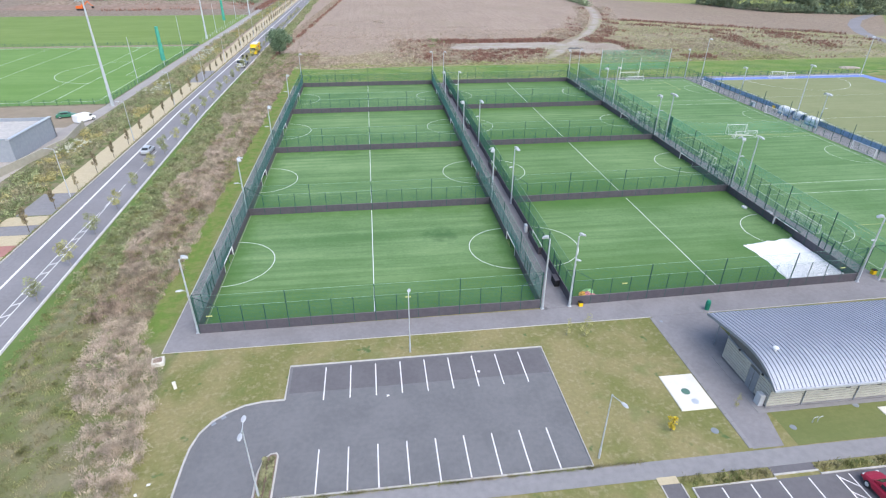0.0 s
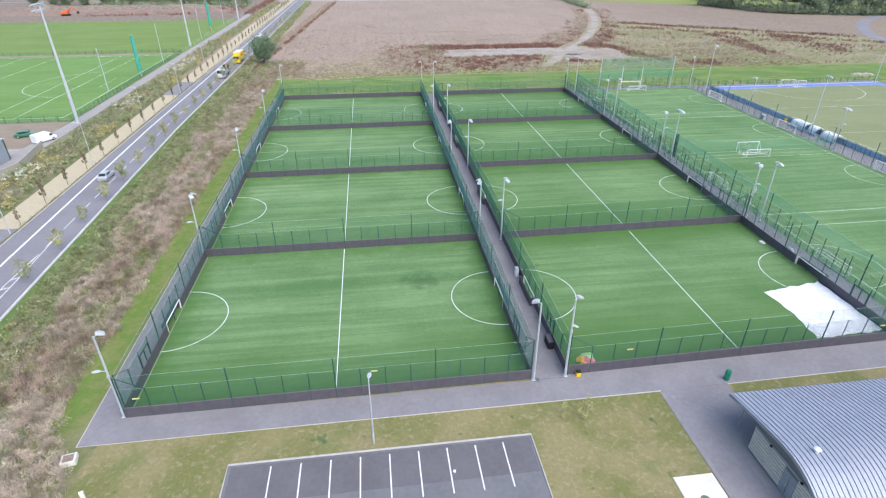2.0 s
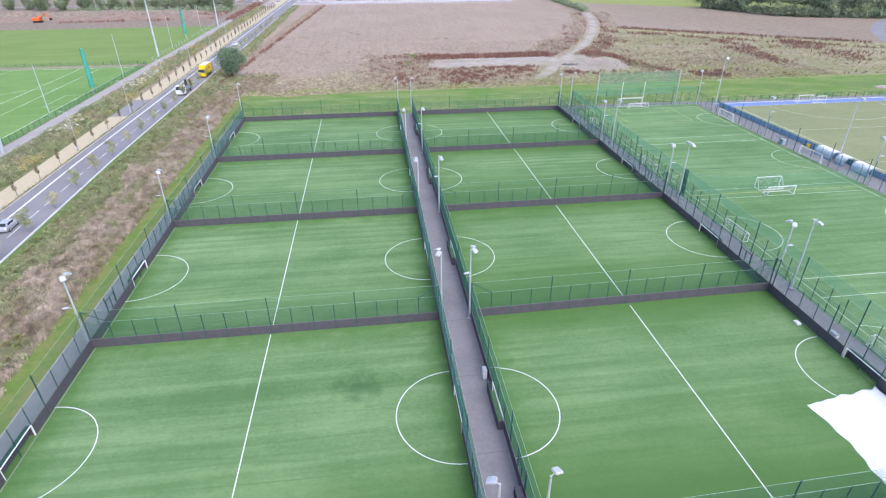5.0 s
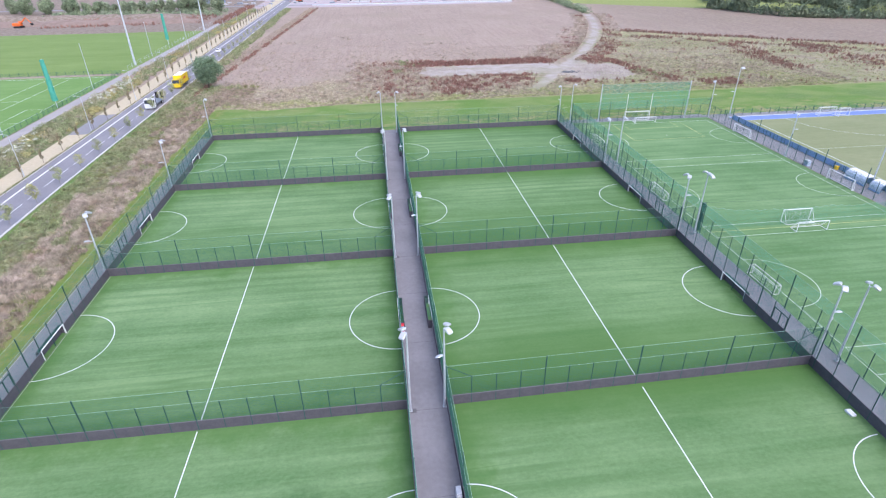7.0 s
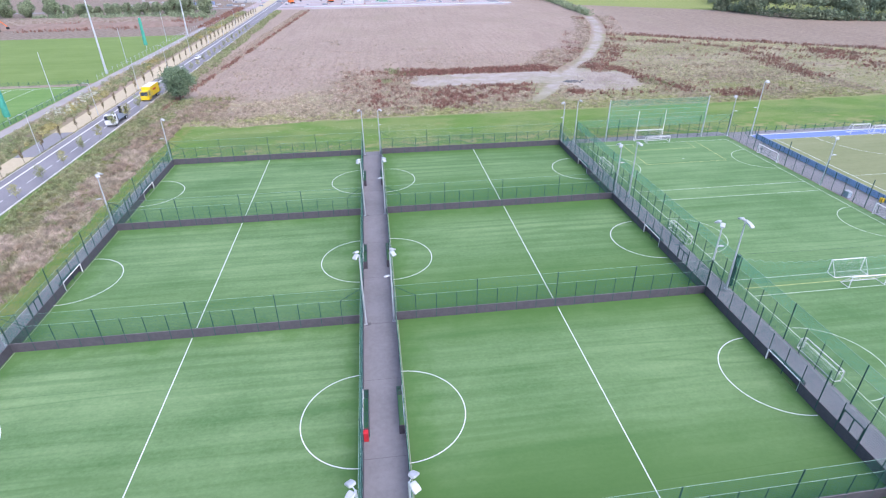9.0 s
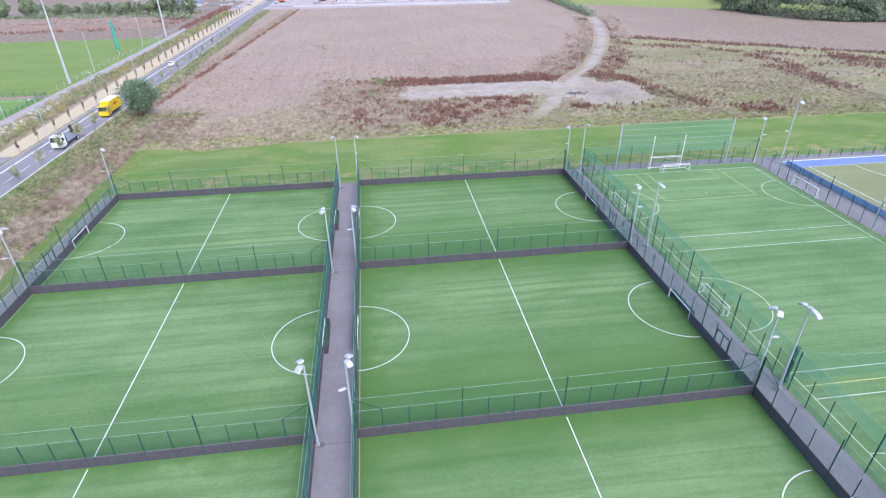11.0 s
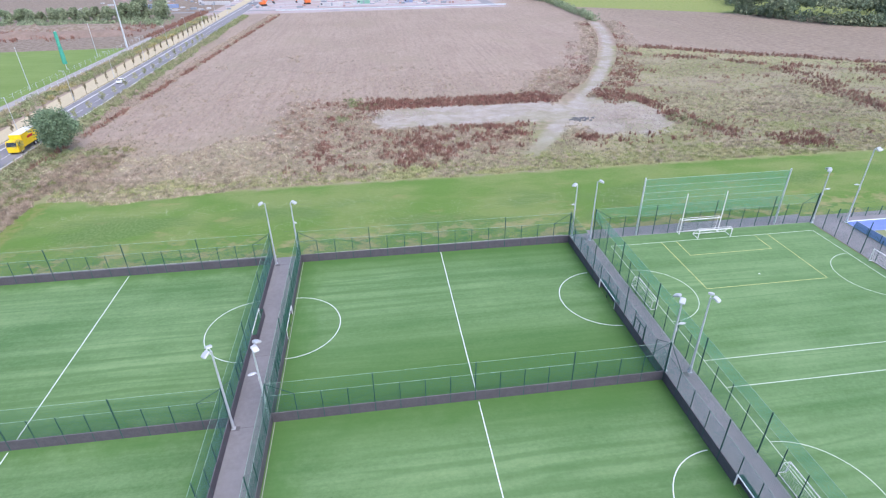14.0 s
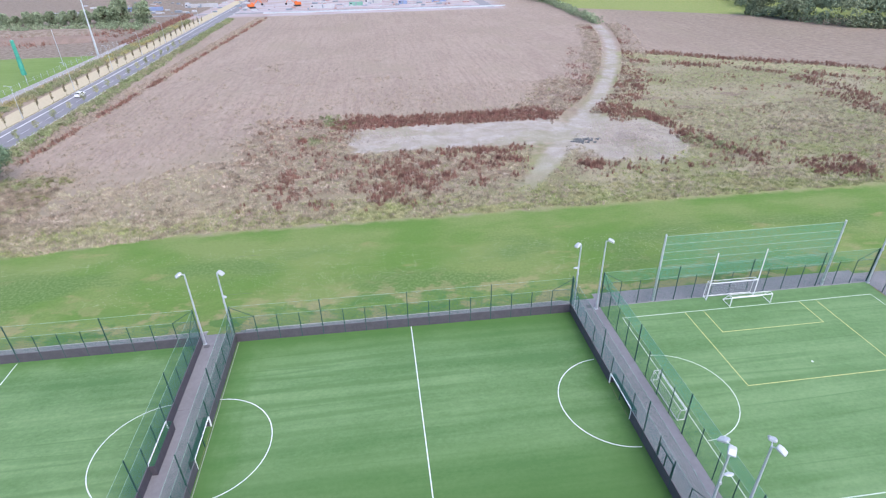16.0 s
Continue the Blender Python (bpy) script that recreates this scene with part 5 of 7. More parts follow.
flood(86.6, 119.4, 12.2, [(0.3, -0.5), (0.6, -0.3), (0.0, -0.6)], "tall galvanised hockey floodlight pole", (6.4, -0.5, 0.0))
flood(86.9, 74.3, 12.4, [(0.3, 0.6), (0.5, 0.2), (0.5, -0.2), (0.3, -0.6)], "tall galvanised hockey floodlight pole")
flood(143.2, 118.0, 12.2, [(-0.3, -0.5), (-0.6, -0.3)], "tall galvanised hockey floodlight pole", (6.4, -0.5, 0.0))
for x, y in ((-89.5, 103.2), (-93.8, 221.6), (-92.4, 320.0)):
    f = thing("stadium_mast", "very tall tapered galvanised floodlight mast", "floodlight", x, y, group="floodlight masts")
    part("mast", Geo().tube((0, 0, 0), (0, 0, 12), 0.42, 0.3, 12).tube((0, 0, 12), (0, 0, 27), 0.3, 0.18, 12), M_GALV, f)
    for z in (25.7, 26.9):
        arm = part("crossarm", Geo().box(-0.1, 0.1, -2.3, 2.3, z - 0.1, z + 0.1), M_GALV, f)
        for k in range(6):
            part("lamp_head", shared("lamphead", head_mesh), M_LAMP, arm, at=pose(-0.45, -2.0 + 0.8 * k, z + 0.2, 0, 20, 180) @ Matrix.Scale(1.45, 4))


def street_lamp(x, y, h, rz, label, twin=False, reach=0.9):
    f = thing("street_lamp", label, "street lamp", x, y, 0, rz, group="street lamps")
    part("pole", Geo().tube((0, 0, 0), (0, 0, 1.2), 0.1, n=10).tube((0, 0, 1.2), (0, 0, h), 0.07, 0.045, 10), M_GALV, f)
    for s in ((1, -1) if twin else (1,)):
        part("arm", Geo().tube((0, 0, h - 0.05), (s * reach, 0, h + 0.12), 0.035, n=6), M_GALV, f)
        part("lantern", shared("pathlight", oval_mesh), M_LAMP, f, at=pose(s * (reach + 0.3), 0, h + 0.14, 0, 0, 0 if s > 0 else 180) @ Matrix.Scale(0.95, 4))
    return f


street_lamp(-31.4, -22.4, 7.6, 92, "twin-headed galvanised lamp in the planted island", True, 0.55)
street_lamp(-18.3, -6.3, 7.4, 80, "slim galvanised lamp between path and car park", False, 0.15)
street_lamp(-3.4, -22.0, 7.3, -72, "galvanised lamp leaning over the grass", False, 1.1)
for k in range(14):
    y = 41.2 + 30.5 * k
    street_lamp(west(y, 2) - 0.25, y, 8.5, 180, "grey lamp post beside the cream footway", False, 0.9)


# ---- clubhouse ----
def clubhouse():
    c = thing("clubhouse", "single-storey clubhouse with timber cladding under a curved grey metal roof", "building")
    x0, x1, y0, y1 = 14.4, 44.0, -18.35, -11.2
    prof = [(-19.15, 2.98), (-18.7, 3.32), (-18.1, 3.68), (-17.4, 4.02), (-16.6, 4.27), (-15.6, 4.42), (-14.5, 4.42), (-13.4, 4.31), (-12.2, 4.14), (-10.9, 3.94), (-9.6, 3.73), (-8.6, 3.56), (-7.8, 3.41)]
    xa, xb = 13.9, 46.0
    g = Geo()
    n = len(prof)
    g.add([(x, y, z + d) for x in (xa, xb) for d in (0.0, -0.16) for y, z in prof],
          [(i, i + 1, 2 * n + i + 1, 2 * n + i) for i in range(n - 1)] + [(n + i + 1, n + i, 3 * n + i, 3 * n + i + 1) for i in range(n - 1)]
          + [(i + 1, i, n + i, n + i + 1) for i in range(n - 1)] + [(2 * n + i, 2 * n + i + 1, 3 * n + i + 1, 3 * n + i) for i in range(n - 1)]
          + [(0, 2 * n, 3 * n, n), (3 * n - 1, n - 1, 2 * n - 1, 4 * n - 1)])
    roof = part("roof", g, M_ROOF, c, "curved pale blue-grey standing seam metal roof")

    def seam():
        s = Geo()
        for (ya, za), (yb, zb) in zip(prof, prof[1:]):
            s.add([(-0.025, ya, za), (0.025, ya, za), (0.025, yb, zb), (-0.025, yb, zb), (-0.02, ya, za + 0.07), (0.02, ya, za + 0.07), (0.02, yb, zb + 0.07), (-0.02, yb, zb + 0.07)],
                  [(4, 5, 6, 7), (0, 4, 7, 3), (1, 2, 6, 5)])
        return s.mesh("roof_seam", M_SEAM)
    sm = seam()
    k = 0
    while xa + 0.2 + 0.42 * k < xb:
        part("roof_seam", sm, M_SEAM, roof, at=Matrix.Translation((xa + 0.2 + 0.42 * k, 0, 0)))
        k += 1
    part("gutter", Geo().box(xa, xb, -19.3, -19.12, 2.78, 2.99), M_LAMP, roof, "pale grey gutter along the eave")
    part("fascia", Geo().add([(xa - 0.03, y, z + d) for d in (0.03, -0.28) for y, z in prof] + [(xa + 0.02, y, z + d) for d in (0.03, -0.28) for y, z in prof],
                             [(i, i + 1, n + i + 1, n + i) for i in range(n - 1)] + [(2 * n + i + 1, 2 * n + i, 3 * n + i, 3 * n + i + 1) for i in range(n - 1)]
                             + [(i + 1, i, 2 * n + i, 2 * n + i + 1) for i in range(n - 1)]), M_STEEL, roof)
    vent = part("roof_vent", Geo().tube((16.0, -15.5, 4.3), (16.0, -15.5, 4.75), 0.16, n=10), M_WHITE, roof, "white roof vent")
    part("vent_cowl", Geo().tube((16.0, -15.5, 4.75), (16.0, -15.5, 4.9), 0.3, 0.12, 10), M_WHITE, vent)
    # walls: a dark core with boards on it
    gable = [(y0, 0.0), (y1, 0.0), (y1, 3.8), (-12.2, 3.96), (-13.4, 4.13), (-14.5, 4.24), (-15.6, 4.24), (-16.6, 4.09), (-17.4, 3.82), (y0, 3.32)]
    m = len(gable)
    core = Geo().add([(x, y, z) for x in (x0, x1) for y, z in gable], [tuple(range(m)), tuple(range(2 * m - 1, m - 1, -1))] + [((i + 1) % m, i, m + i, m + (i + 1) % m) for i in range(m)])
    wall = part("wall", core, M_CLAD_DARK, c)

    z = 0.25
    while z < 2.75:
        part("cladding_board", Geo().slab(x0 - 0.02, x1, y0 - 0.06, y0, z, z + 0.235, 0.015), M_CLAD, wall)
        z += 0.31
    z = 0.25
    while z < 2.7:
        part("cladding_board", Geo().box(x0 - 0.06, x0, y0 - 0.06, -16.55, z, z + 0.235), M_CLAD, wall)
        part("cladding_board", Geo().box(x0 - 0.06, x0, -15.1, y1, z, z + 0.235), M_CLAD, wall)
        part("cladding_board", Geo().box(x0, x1, y1, y1 + 0.06, z, z + 0.235), M_CLAD, wall)
        z += 0.31
    part("gable_band", Geo().box(x0 - 0.08, x0 - 0.0, y0 - 0.07, y1, 2.72, 2.92), M_STEEL, wall)
    plinth = Geo().box(x0 - 0.1, x1, y0 - 0.12, y0, 0, 0.22)
    part("plinth", plinth, M_PAVING_GREY, wall)
    for x in (17.9, 23.4, 29.0, 34.6):
        part("downpipe", Geo().tube((x, y0 - 0.12, 0.1), (x, y0 - 0.12, 2.85), 0.05, n=8), M_STEEL, wall)
    for x in (19.8, 22.1, 25.4, 28.0):
        w = part("vent_grille", Geo().box(x, x + 0.45, y0 - 0.09, y0, 1.7, 1.95), M_BLACK, wall, "dark wall vent")
    door = part("door", Geo().slab(x0 - 0.05, x0 + 0.0, -16.5, -15.15, 0.05, 2.35, 0.01), M_STEEL, wall, "grey steel double door")
    part("door_gap", Geo().box(x0 - 0.06, x0 - 0.045, -15.84, -15.82, 0.05, 2.33), M_BLACK, door)
    part("door_handle", Geo().tube((x0 - 0.09, -15.74, 1.0), (x0 - 0.09, -15.74, 1.3), 0.02, n=6), M_GALV, door)
    part("apron", Geo().slab(13.4, 14.3, -15.1, -11.0, 0.0, 0.06, 0.02), M_PAVING_GREY, c)
    part("apron", Geo().slab(13.3, 14.3, -18.95, -16.55, 0.0, 0.06, 0.02), M_PAVING_GREY, c)
    part("drip_strip", Geo().slab(14.3, x1, -18.95, -18.5, -0.05, 0.04, 0.01), M_PAVING_GREY, c, "pebble strip along the wall")
    for x in (14.8, 22.0, 29.5, 37.0):
        part("canopy_post", Geo().tube((x, -9.0, 0), (x, -9.0, 3.5), 0.07, n=8), M_STEEL, c)
        part("canopy_beam", Geo().tube((x, -11.1, 3.3), (x, -8.0, 3.2), 0.06, n=6), M_STEEL, c)
    for y in (-16.9, -13.3):
        lamp = part("wall_light", Geo().slab(x0 - 0.22, x0 - 0.06, y - 0.1, y + 0.1, 2.75, 2.9, 0.02), M_BLACK, wall)
    box = part("meter_box", Geo().slab(13.75, 14.25, -18.15, -17.45, 0.05, 1.35, 0.03), M_LAMP, c, "pale grey service cabinet")
    part("cabinet_door", Geo().box(13.735, 13.75, -18.05, -17.55, 0.2, 1.25), M_GALV, box)
    return c


clubhouse()
solid("lawn_strip", Geo().prism([(17.6, -7.4), (60.0, -7.4), (60.0, -2.82), (17.6, -3.38)], -0.05, 0.014), M_GROUND, "olive strip of lawn between clubhouse and path", "lawn", kind="structure")


solid("clubhouse_lawn", Geo().box(14.5, 60.0, -22.8, -18.96, -0.05, 0.012), M_LAWN, "green lawn below the clubhouse wall", "lawn", kind="structure")


# ---- vehicles ----
def wheel(parent, x, y, r, w=0.22):
    t = part("wheel", shared(("tyre", r, w), lambda: Geo().loft([[(q * math.cos(a), o, q * math.sin(a)) for a in np.linspace(0, 5.89, 16)] for o, q in ((-w / 2, r * 0.9), (-w / 2 + 0.03, r), (w / 2 - 0.03, r), (w / 2, r * 0.9))]).mesh("wheel", M_BLACK)), M_BLACK, parent, at=Matrix.Translation((x, y, r)))
    part("rim", shared(("rim", r, w), lambda: Geo().tube((0, -w / 2 - 0.01, 0), (0, w / 2 + 0.01, 0), r * 0.58, n=12).mesh("rim", M_GALV)), M_GALV, t)


def section(x, w, z0, z1, c=0.12):
    return [(x, -w + c, z0), (x, w - c, z0), (x, w, z0 + c), (x, w, z1 - c), (x, w - c, z1), (x, -w + c, z1), (x, -w, z1 - c), (x, -w, z0 + c)]


def car(x, y, rz, colour, label, estate=False, lift=0.02):
    c = thing("car", label, "car", x, y, lift, rz)
    m = M_CAR[colour]
    body = part("body", Geo().loft([section(-2.15, 0.72, 0.35, 0.78), section(-2.0, 0.84, 0.25, 0.92), section(-1.2, 0.88, 0.22, 0.95), section(0.9, 0.88, 0.22, 0.92), section(1.7, 0.85, 0.24, 0.8), section(2.1, 0.72, 0.3, 0.66)]), m, c)
    rear = -1.95 if estate else -1.55
    part("cabin", Geo().loft([section(rear - 0.12, 0.7, 0.88, 0.98, 0.04), section(rear + 0.35, 0.66, 0.88, 1.4, 0.1), section(0.1, 0.66, 0.88, 1.44, 0.1), section(0.55, 0.66, 0.88, 1.36, 0.1), section(1.2, 0.72, 0.88, 0.95, 0.04)]), m, c)
    part("windscreen", Geo().add([(0.6, -0.58, 1.345), (0.6, 0.58, 1.345), (1.17, 0.66, 0.965), (1.17, -0.66, 0.965)], [(0, 3, 2, 1)]), M_WINDOW, body)
    part("rear_window", Geo().add([(rear + 0.31, -0.56, 1.38), (rear + 0.31, 0.56, 1.38), (rear - 0.1, 0.62, 1.01), (rear - 0.1, -0.62, 1.01)], [(0, 1, 2, 3)]), M_WINDOW, body)
    for s in (-1, 1):
        part("side_window", Geo().box(rear + 0.45, 0.5, s * 0.69 - 0.012, s * 0.69 + 0.012, 0.98, 1.3), M_WINDOW, body)
        part("headlight", Geo().slab(1.95, 2.09, s * 0.6 - 0.13, s * 0.6 + 0.13, 0.56, 0.68, 0.02), M_GLASS, body)
        part("tail_light", Geo().box(-2.13, -2.05, s * 0.66 - 0.1, s * 0.66 + 0.1, 0.6, 0.78), M_RED, body)
        for wx in (-1.3, 1.3):
            wheel(c, wx, s * 0.8, 0.32)
    part("bumper", Geo().slab(2.0, 2.16, -0.7, 0.7, 0.28, 0.45, 0.03), M_BLACK, c)
    return c


def van(x, y, rz, label):
    c = thing("van", label, "van", x, y, 0.02, rz)
    m = M_CAR["white"]
    body = part("body", Geo().loft([section(-2.4, 0.9, 0.3, 1.9), section(-2.3, 0.95, 0.25, 2.0), section(0.9, 0.95, 0.25, 2.0), section(1.35, 0.92, 0.25, 1.75), section(1.75, 0.9, 0.25, 1.2), section(2.4, 0.82, 0.3, 0.95)]), m, c)
    part("windscreen", Geo().add([(1.38, -0.75, 1.72), (1.38, 0.75, 1.72), (1.78, 0.8, 1.23), (1.78, -0.8, 1.23)], [(0, 3, 2, 1)]), M_WINDOW, body)
    for s in (-1, 1):
        part("side_window", Geo().box(0.75, 1.4, s * 0.945 - 0.012, s * 0.945 + 0.012, 1.2, 1.65), M_WINDOW, body)
        for wx in (-1.5, 1.5):
            wheel(c, wx, s * 0.85, 0.34)
    return c


def lorry(x, y, rz, box, label):
    c = thing("lorry", label, "lorry", x, y, 0.02, rz)
    m = M_CAR["yellow" if box else "white"]
    cab = part("cab", Geo().loft([section(2.6, 1.15, 0.5, 2.75), section(2.7, 1.22, 0.45, 2.85), section(4.4, 1.22, 0.45, 2.8), section(4.75, 1.15, 0.45, 1.7), section(4.8, 1.12, 0.5, 1.2)]), m, c, "" if box else "white cab")
    part("windscreen", Geo().add([(4.46, -1.05, 2.65), (4.46, 1.05, 2.65), (4.8, 1.05, 1.72), (4.8, -1.05, 1.72)], [(0, 3, 2, 1)]), M_WINDOW, cab)
    for s in (-1, 1):
        part("side_window", Geo().box(3.4, 4.3, s * 1.22 - 0.012, s * 1.22 + 0.012, 1.75, 2.5), M_WINDOW, cab)
        for wx in ((-3.3, -2.1, 3.7) if box else (-2.6, 3.7)):
            wheel(c, wx, s * 1.05, 0.5, 0.3)
    part("chassis", Geo().box(-4.3, 2.6, -0.5, 0.5, 0.6, 0.95), M_BLACK, c)
    if box:
        b = part("box_body", Geo().slab(-4.6, 2.45, -1.25, 1.25, 1.0, 3.7, 0.05), m, c, "yellow box body with a pale roof")
        for s in (-1, 1):
            part("side_mark", Geo().box(-1.9, 0.4, s * 1.256 - 0.004, s * 1.256 + 0.004, 2.3, 2.8), M_RED, b, "red painted bar on the side")
        part("roof_panel", Geo().slab(-4.55, 2.4, -1.2, 1.2, 3.7, 3.73, 0.01), M_CONCRETE, b)
    else:
        part("flat_bed", Geo().slab(-4.6, 2.4, -1.2, 1.2, 0.95, 1.15, 0.03), M_STEEL, c)
        part("headboard", Geo().box(2.2, 2.35, -1.2, 1.2, 1.15, 2.5), M_BLACK, c)
        for s in (-1, 1):
            part("ramp", Geo().box(-4.65, -4.5, s * 0.7 - 0.4, s * 0.7 + 0.4, 1.0, 2.9), M_BLACK, c, "raised dark loading ramp")
    return c


car(-67.6, 63.5, 91.5, "silver", "silver hatchback driving on the grey road")
car(-68.6, 247.0, 90, "white", "small white car on the far road")
van(-90.4, 88.9, 60, "white panel van parked on the gravel lane")
car(-96.5, 93.0, 20, "green", "dark green car parked behind the grey building")
car(17.9, -28.6, 92, "red", "crimson red car parked in a bay")
lorry(-65.6, 181.5, -90, True, "yellow box lorry on the grey road")
lorry(-65.6, 156.0, -90, False, "white flatbed lorry with raised ramps on the road")


# ---- loose things by the pitches ----
def bin_green(x, y):
    b = thing("litter_bin", "dark green round litter bin beside the path", "litter bin", x, y, 0.02)
    part("drum", Geo().tube((0, 0, 0), (0, 0, 0.95), 0.27, 0.29, 14), M_GREEN, b)
    part("hood", Geo().tube((0, 0, 1.0), (0, 0, 1.28), 0.3, 0.2, 14), M_GREEN, b)
    part("opening", Geo().tube((0, 0, 0.95), (0, 0, 1.0), 0.24, n=14), M_BLACK, b)


bin_green(17.6, -2.75)


def box_bin(x, y, rz, mat, dark, name, label, w, d, h):
    b = thing(name, label, name.replace("_", " "), x, y, 0.02, rz)
    part("body", Geo().slab(-w / 2, w / 2, -d / 2, d / 2, 0, h, 0.03), mat, b)
    part("lid", Geo().slab(-w / 2 - 0.02, w / 2 + 0.02, -d / 2 - 0.02, d / 2 + 0.02, h, h + 0.1, 0.03), dark, b)
    return b


box_bin(2.75, -0.25, 0, M_YELLOW, M_BLACK, "grit_bin", "small yellow grit bin with a black lid", 0.45, 0.4, 0.5)
box_bin(-1.98, 42.4, 90, M_RED, M_RED, "red_bin", "bright red bin standing against the boards", 0.7, 0.42, 0.95)
box_bin(44.1, 2.2, 0, M_YELLOW, M_BLACK, "grit_bin", "small yellow grit bin with a black lid", 0.55, 0.45, 0.6)
box_bin(1.2, 19.6, 90, M_WHITE, M_LAMP, "service_cabinet", "white service cabinet against the fence", 0.8, 0.4, 1.05)
box_bin(1.2, 4.9, 90, M_BLACK, M_BOARD, "storage_chest", "dark storage chest beside the gate", 1.5, 0.6, 0.9)
box_bin(-41.5, -9.0, 25, M_CONCRETE, M_CONCRETE, "marker_post", "short pale marker post in the grass", 0.3, 0.25, 0.7)
box_bin(42.3, 21.1, 90, M_WHITE, M_LAMP, "sign_box", "small white box on the path", 1.0, 0.4, 0.3)
box_bin(39.65, 23.7, 90, M_WHITE, M_WHITE, "white_bag", "small white bag lying on the turf", 0.8, 0.5, 0.15)
box_bin(81.9, 84.9, 90, M_TRANS, M_LAMP, "equipment_box", "pale blue equipment box by the path fence", 1.1, 0.7, 1.0)
box_bin(86.0, 82.0, 90, M_YELLOW, M_YELLOW, "grit_bin", "small yellow grit bin beside the blue boards", 0.6, 0.5, 0.6)
cover = thing("manhole_box", "square concrete manhole surround with a rusty cover", "manhole", -44.3, -5.0, 0, 12)
part("surround", Geo().slab(-0.6, 0.6, -0.55, 0.55, 0, 0.45, 0.04), M_CONCRETE, cover)
part("cover_plate", Geo().slab(-0.42, 0.42, -0.38, 0.38, 0.45, 0.47, 0.01), M_SOIL, cover)
for x, y, r in ((15.4, -20.9, 0.3), (11.0, -4.4, 0.2), (23.2, -19.1, 0.3), (8.1, -20.4, 0.35)):
    solid("drain_cover", Geo().tube((x, y, 0.0), (x, y, 0.035), r, n=14), M_STEEL, "grey round drain cover in the lawn", "drain cover", group="drain covers")
for x, y in ((-36.75, -14.1), (-36.0, -13.45)):
    solid("gully_grate", Geo().slab(-0.22, 0.22, -0.2, 0.2, 0.012, 0.026, 0.005), M_STEEL, "dark gully grate at the kerb", "gully", group="gullies", at=pose(x, y, 0, 0, 0, 35))
stand = thing("bike_stand", "low tubular steel bike stand on grass", "bike stand", 17.5, -20.6)
for s in range(2):
    part("hoop", Geo().tube((0.5 * s, 0, 0), (0.5 * s, 0, 0.6), 0.03, n=6).tube((0.5 * s, 0, 0.6), (0.5 * s + 0.35, 0, 0.75), 0.03, n=6), M_GALV, stand)

# coloured pile of bibs behind the corner of the pitch
pile = thing("bib_pile", "heap of pink, lime and orange training bibs", "clothing pile", 4.4, 1.95, 0.03)
for k, (m, cx, cy, r, h) in enumerate(((M_CLOTH[0], 0.3, -0.35, 0.85, 0.42), (M_CLOTH[1], 0.3, 0.4, 0.85, 0.55), (M_CLOTH[2], -0.55, 0.05, 0.62, 0.5), (M_CLOTH[2], -0.5, -0.5, 0.42, 0.3), (M_CLOTH[0], 0.0, 0.05, 0.5, 0.6))):
    rings = []
    for z in (0.0, 0.3, 0.6, 0.85, 1.0):
        w = lambda a: 0.75 + 0.5 * noise.noise((1.8 * math.cos(a), 1.8 * math.sin(a), 2.5 * z + 7 * k))
        rings.append([(cx + r * (1 - 0.8 * z ** 2.5) * w(a) * math.cos(a), cy + 0.8 * r * (1 - 0.8 * z ** 2.5) * w(a) * math.sin(a), h * z * (0.8 + 0.5 * noise.noise((2 * math.cos(a), 2 * math.sin(a), k)))) for a in np.linspace(0, 6.0, 22)])
    part("bib", Geo().loft(rings), m, pile)


# rumpled white sheet in the corner of the first east pitch
def tarp():
    nx, ny = 88, 100
    g = Geo()
    pts = []
    for i in range(nx + 1):
        for j in range(ny + 1):
            u, v = i / nx, j / ny
            x = 31.6 + 8.5 * u + 0.25 * noise.noise((v * 7, 0.0, u * 2)) + (1 - u) * (0.5 * math.sin(v * 3.1))
            y = 2.1 + 9.5 * v + 0.35 * noise.noise((u * 7, 3.0, v * 2)) + 1.3 * u * v + (0.4 if v < 0.1 else 0) * u
            rim = min(u, v, 1 - u, 1 - v)
            fold = max((1 - abs(noise.noise((u * 5 + v * 2, v * 4, 2.0)))) ** 14, 0.8 * (1 - abs(noise.noise((u * 2, v * 8 - u * 3, 5.0)))) ** 16)
            z = 0.045 + 0.15 * fold * min(1, rim * 20) + 0.05 * abs(noise.noise((u * 13, v * 15, 2.0))) + 0.08 * max(0.0, noise.noise((u * 3.2, v * 3.5, 7.0))) * min(1, rim * 12)
            if u > 0.93:
                z += (u - 0.93) * 2.0
            pts.append((x, y, z))
    f = [(i * (ny + 1) + j, (i + 1) * (ny + 1) + j, (i + 1) * (ny + 1) + j + 1, i * (ny + 1) + j + 1) for i in range(nx) for j in range(ny)]
    g.add(pts, f)
    m = g.mesh("ground_sheet", M_TARP)
    for p in m.polygons:
        p.use_smooth = True
    ob = solid("ground_sheet", m, M_TARP, "rumpled white plastic sheet spread over green turf", "ground sheet")
    sol = ob.modifiers.new("thickness", "SOLIDIFY")
    sol.thickness, sol.offset = 0.02, -1
    return ob


tarp()


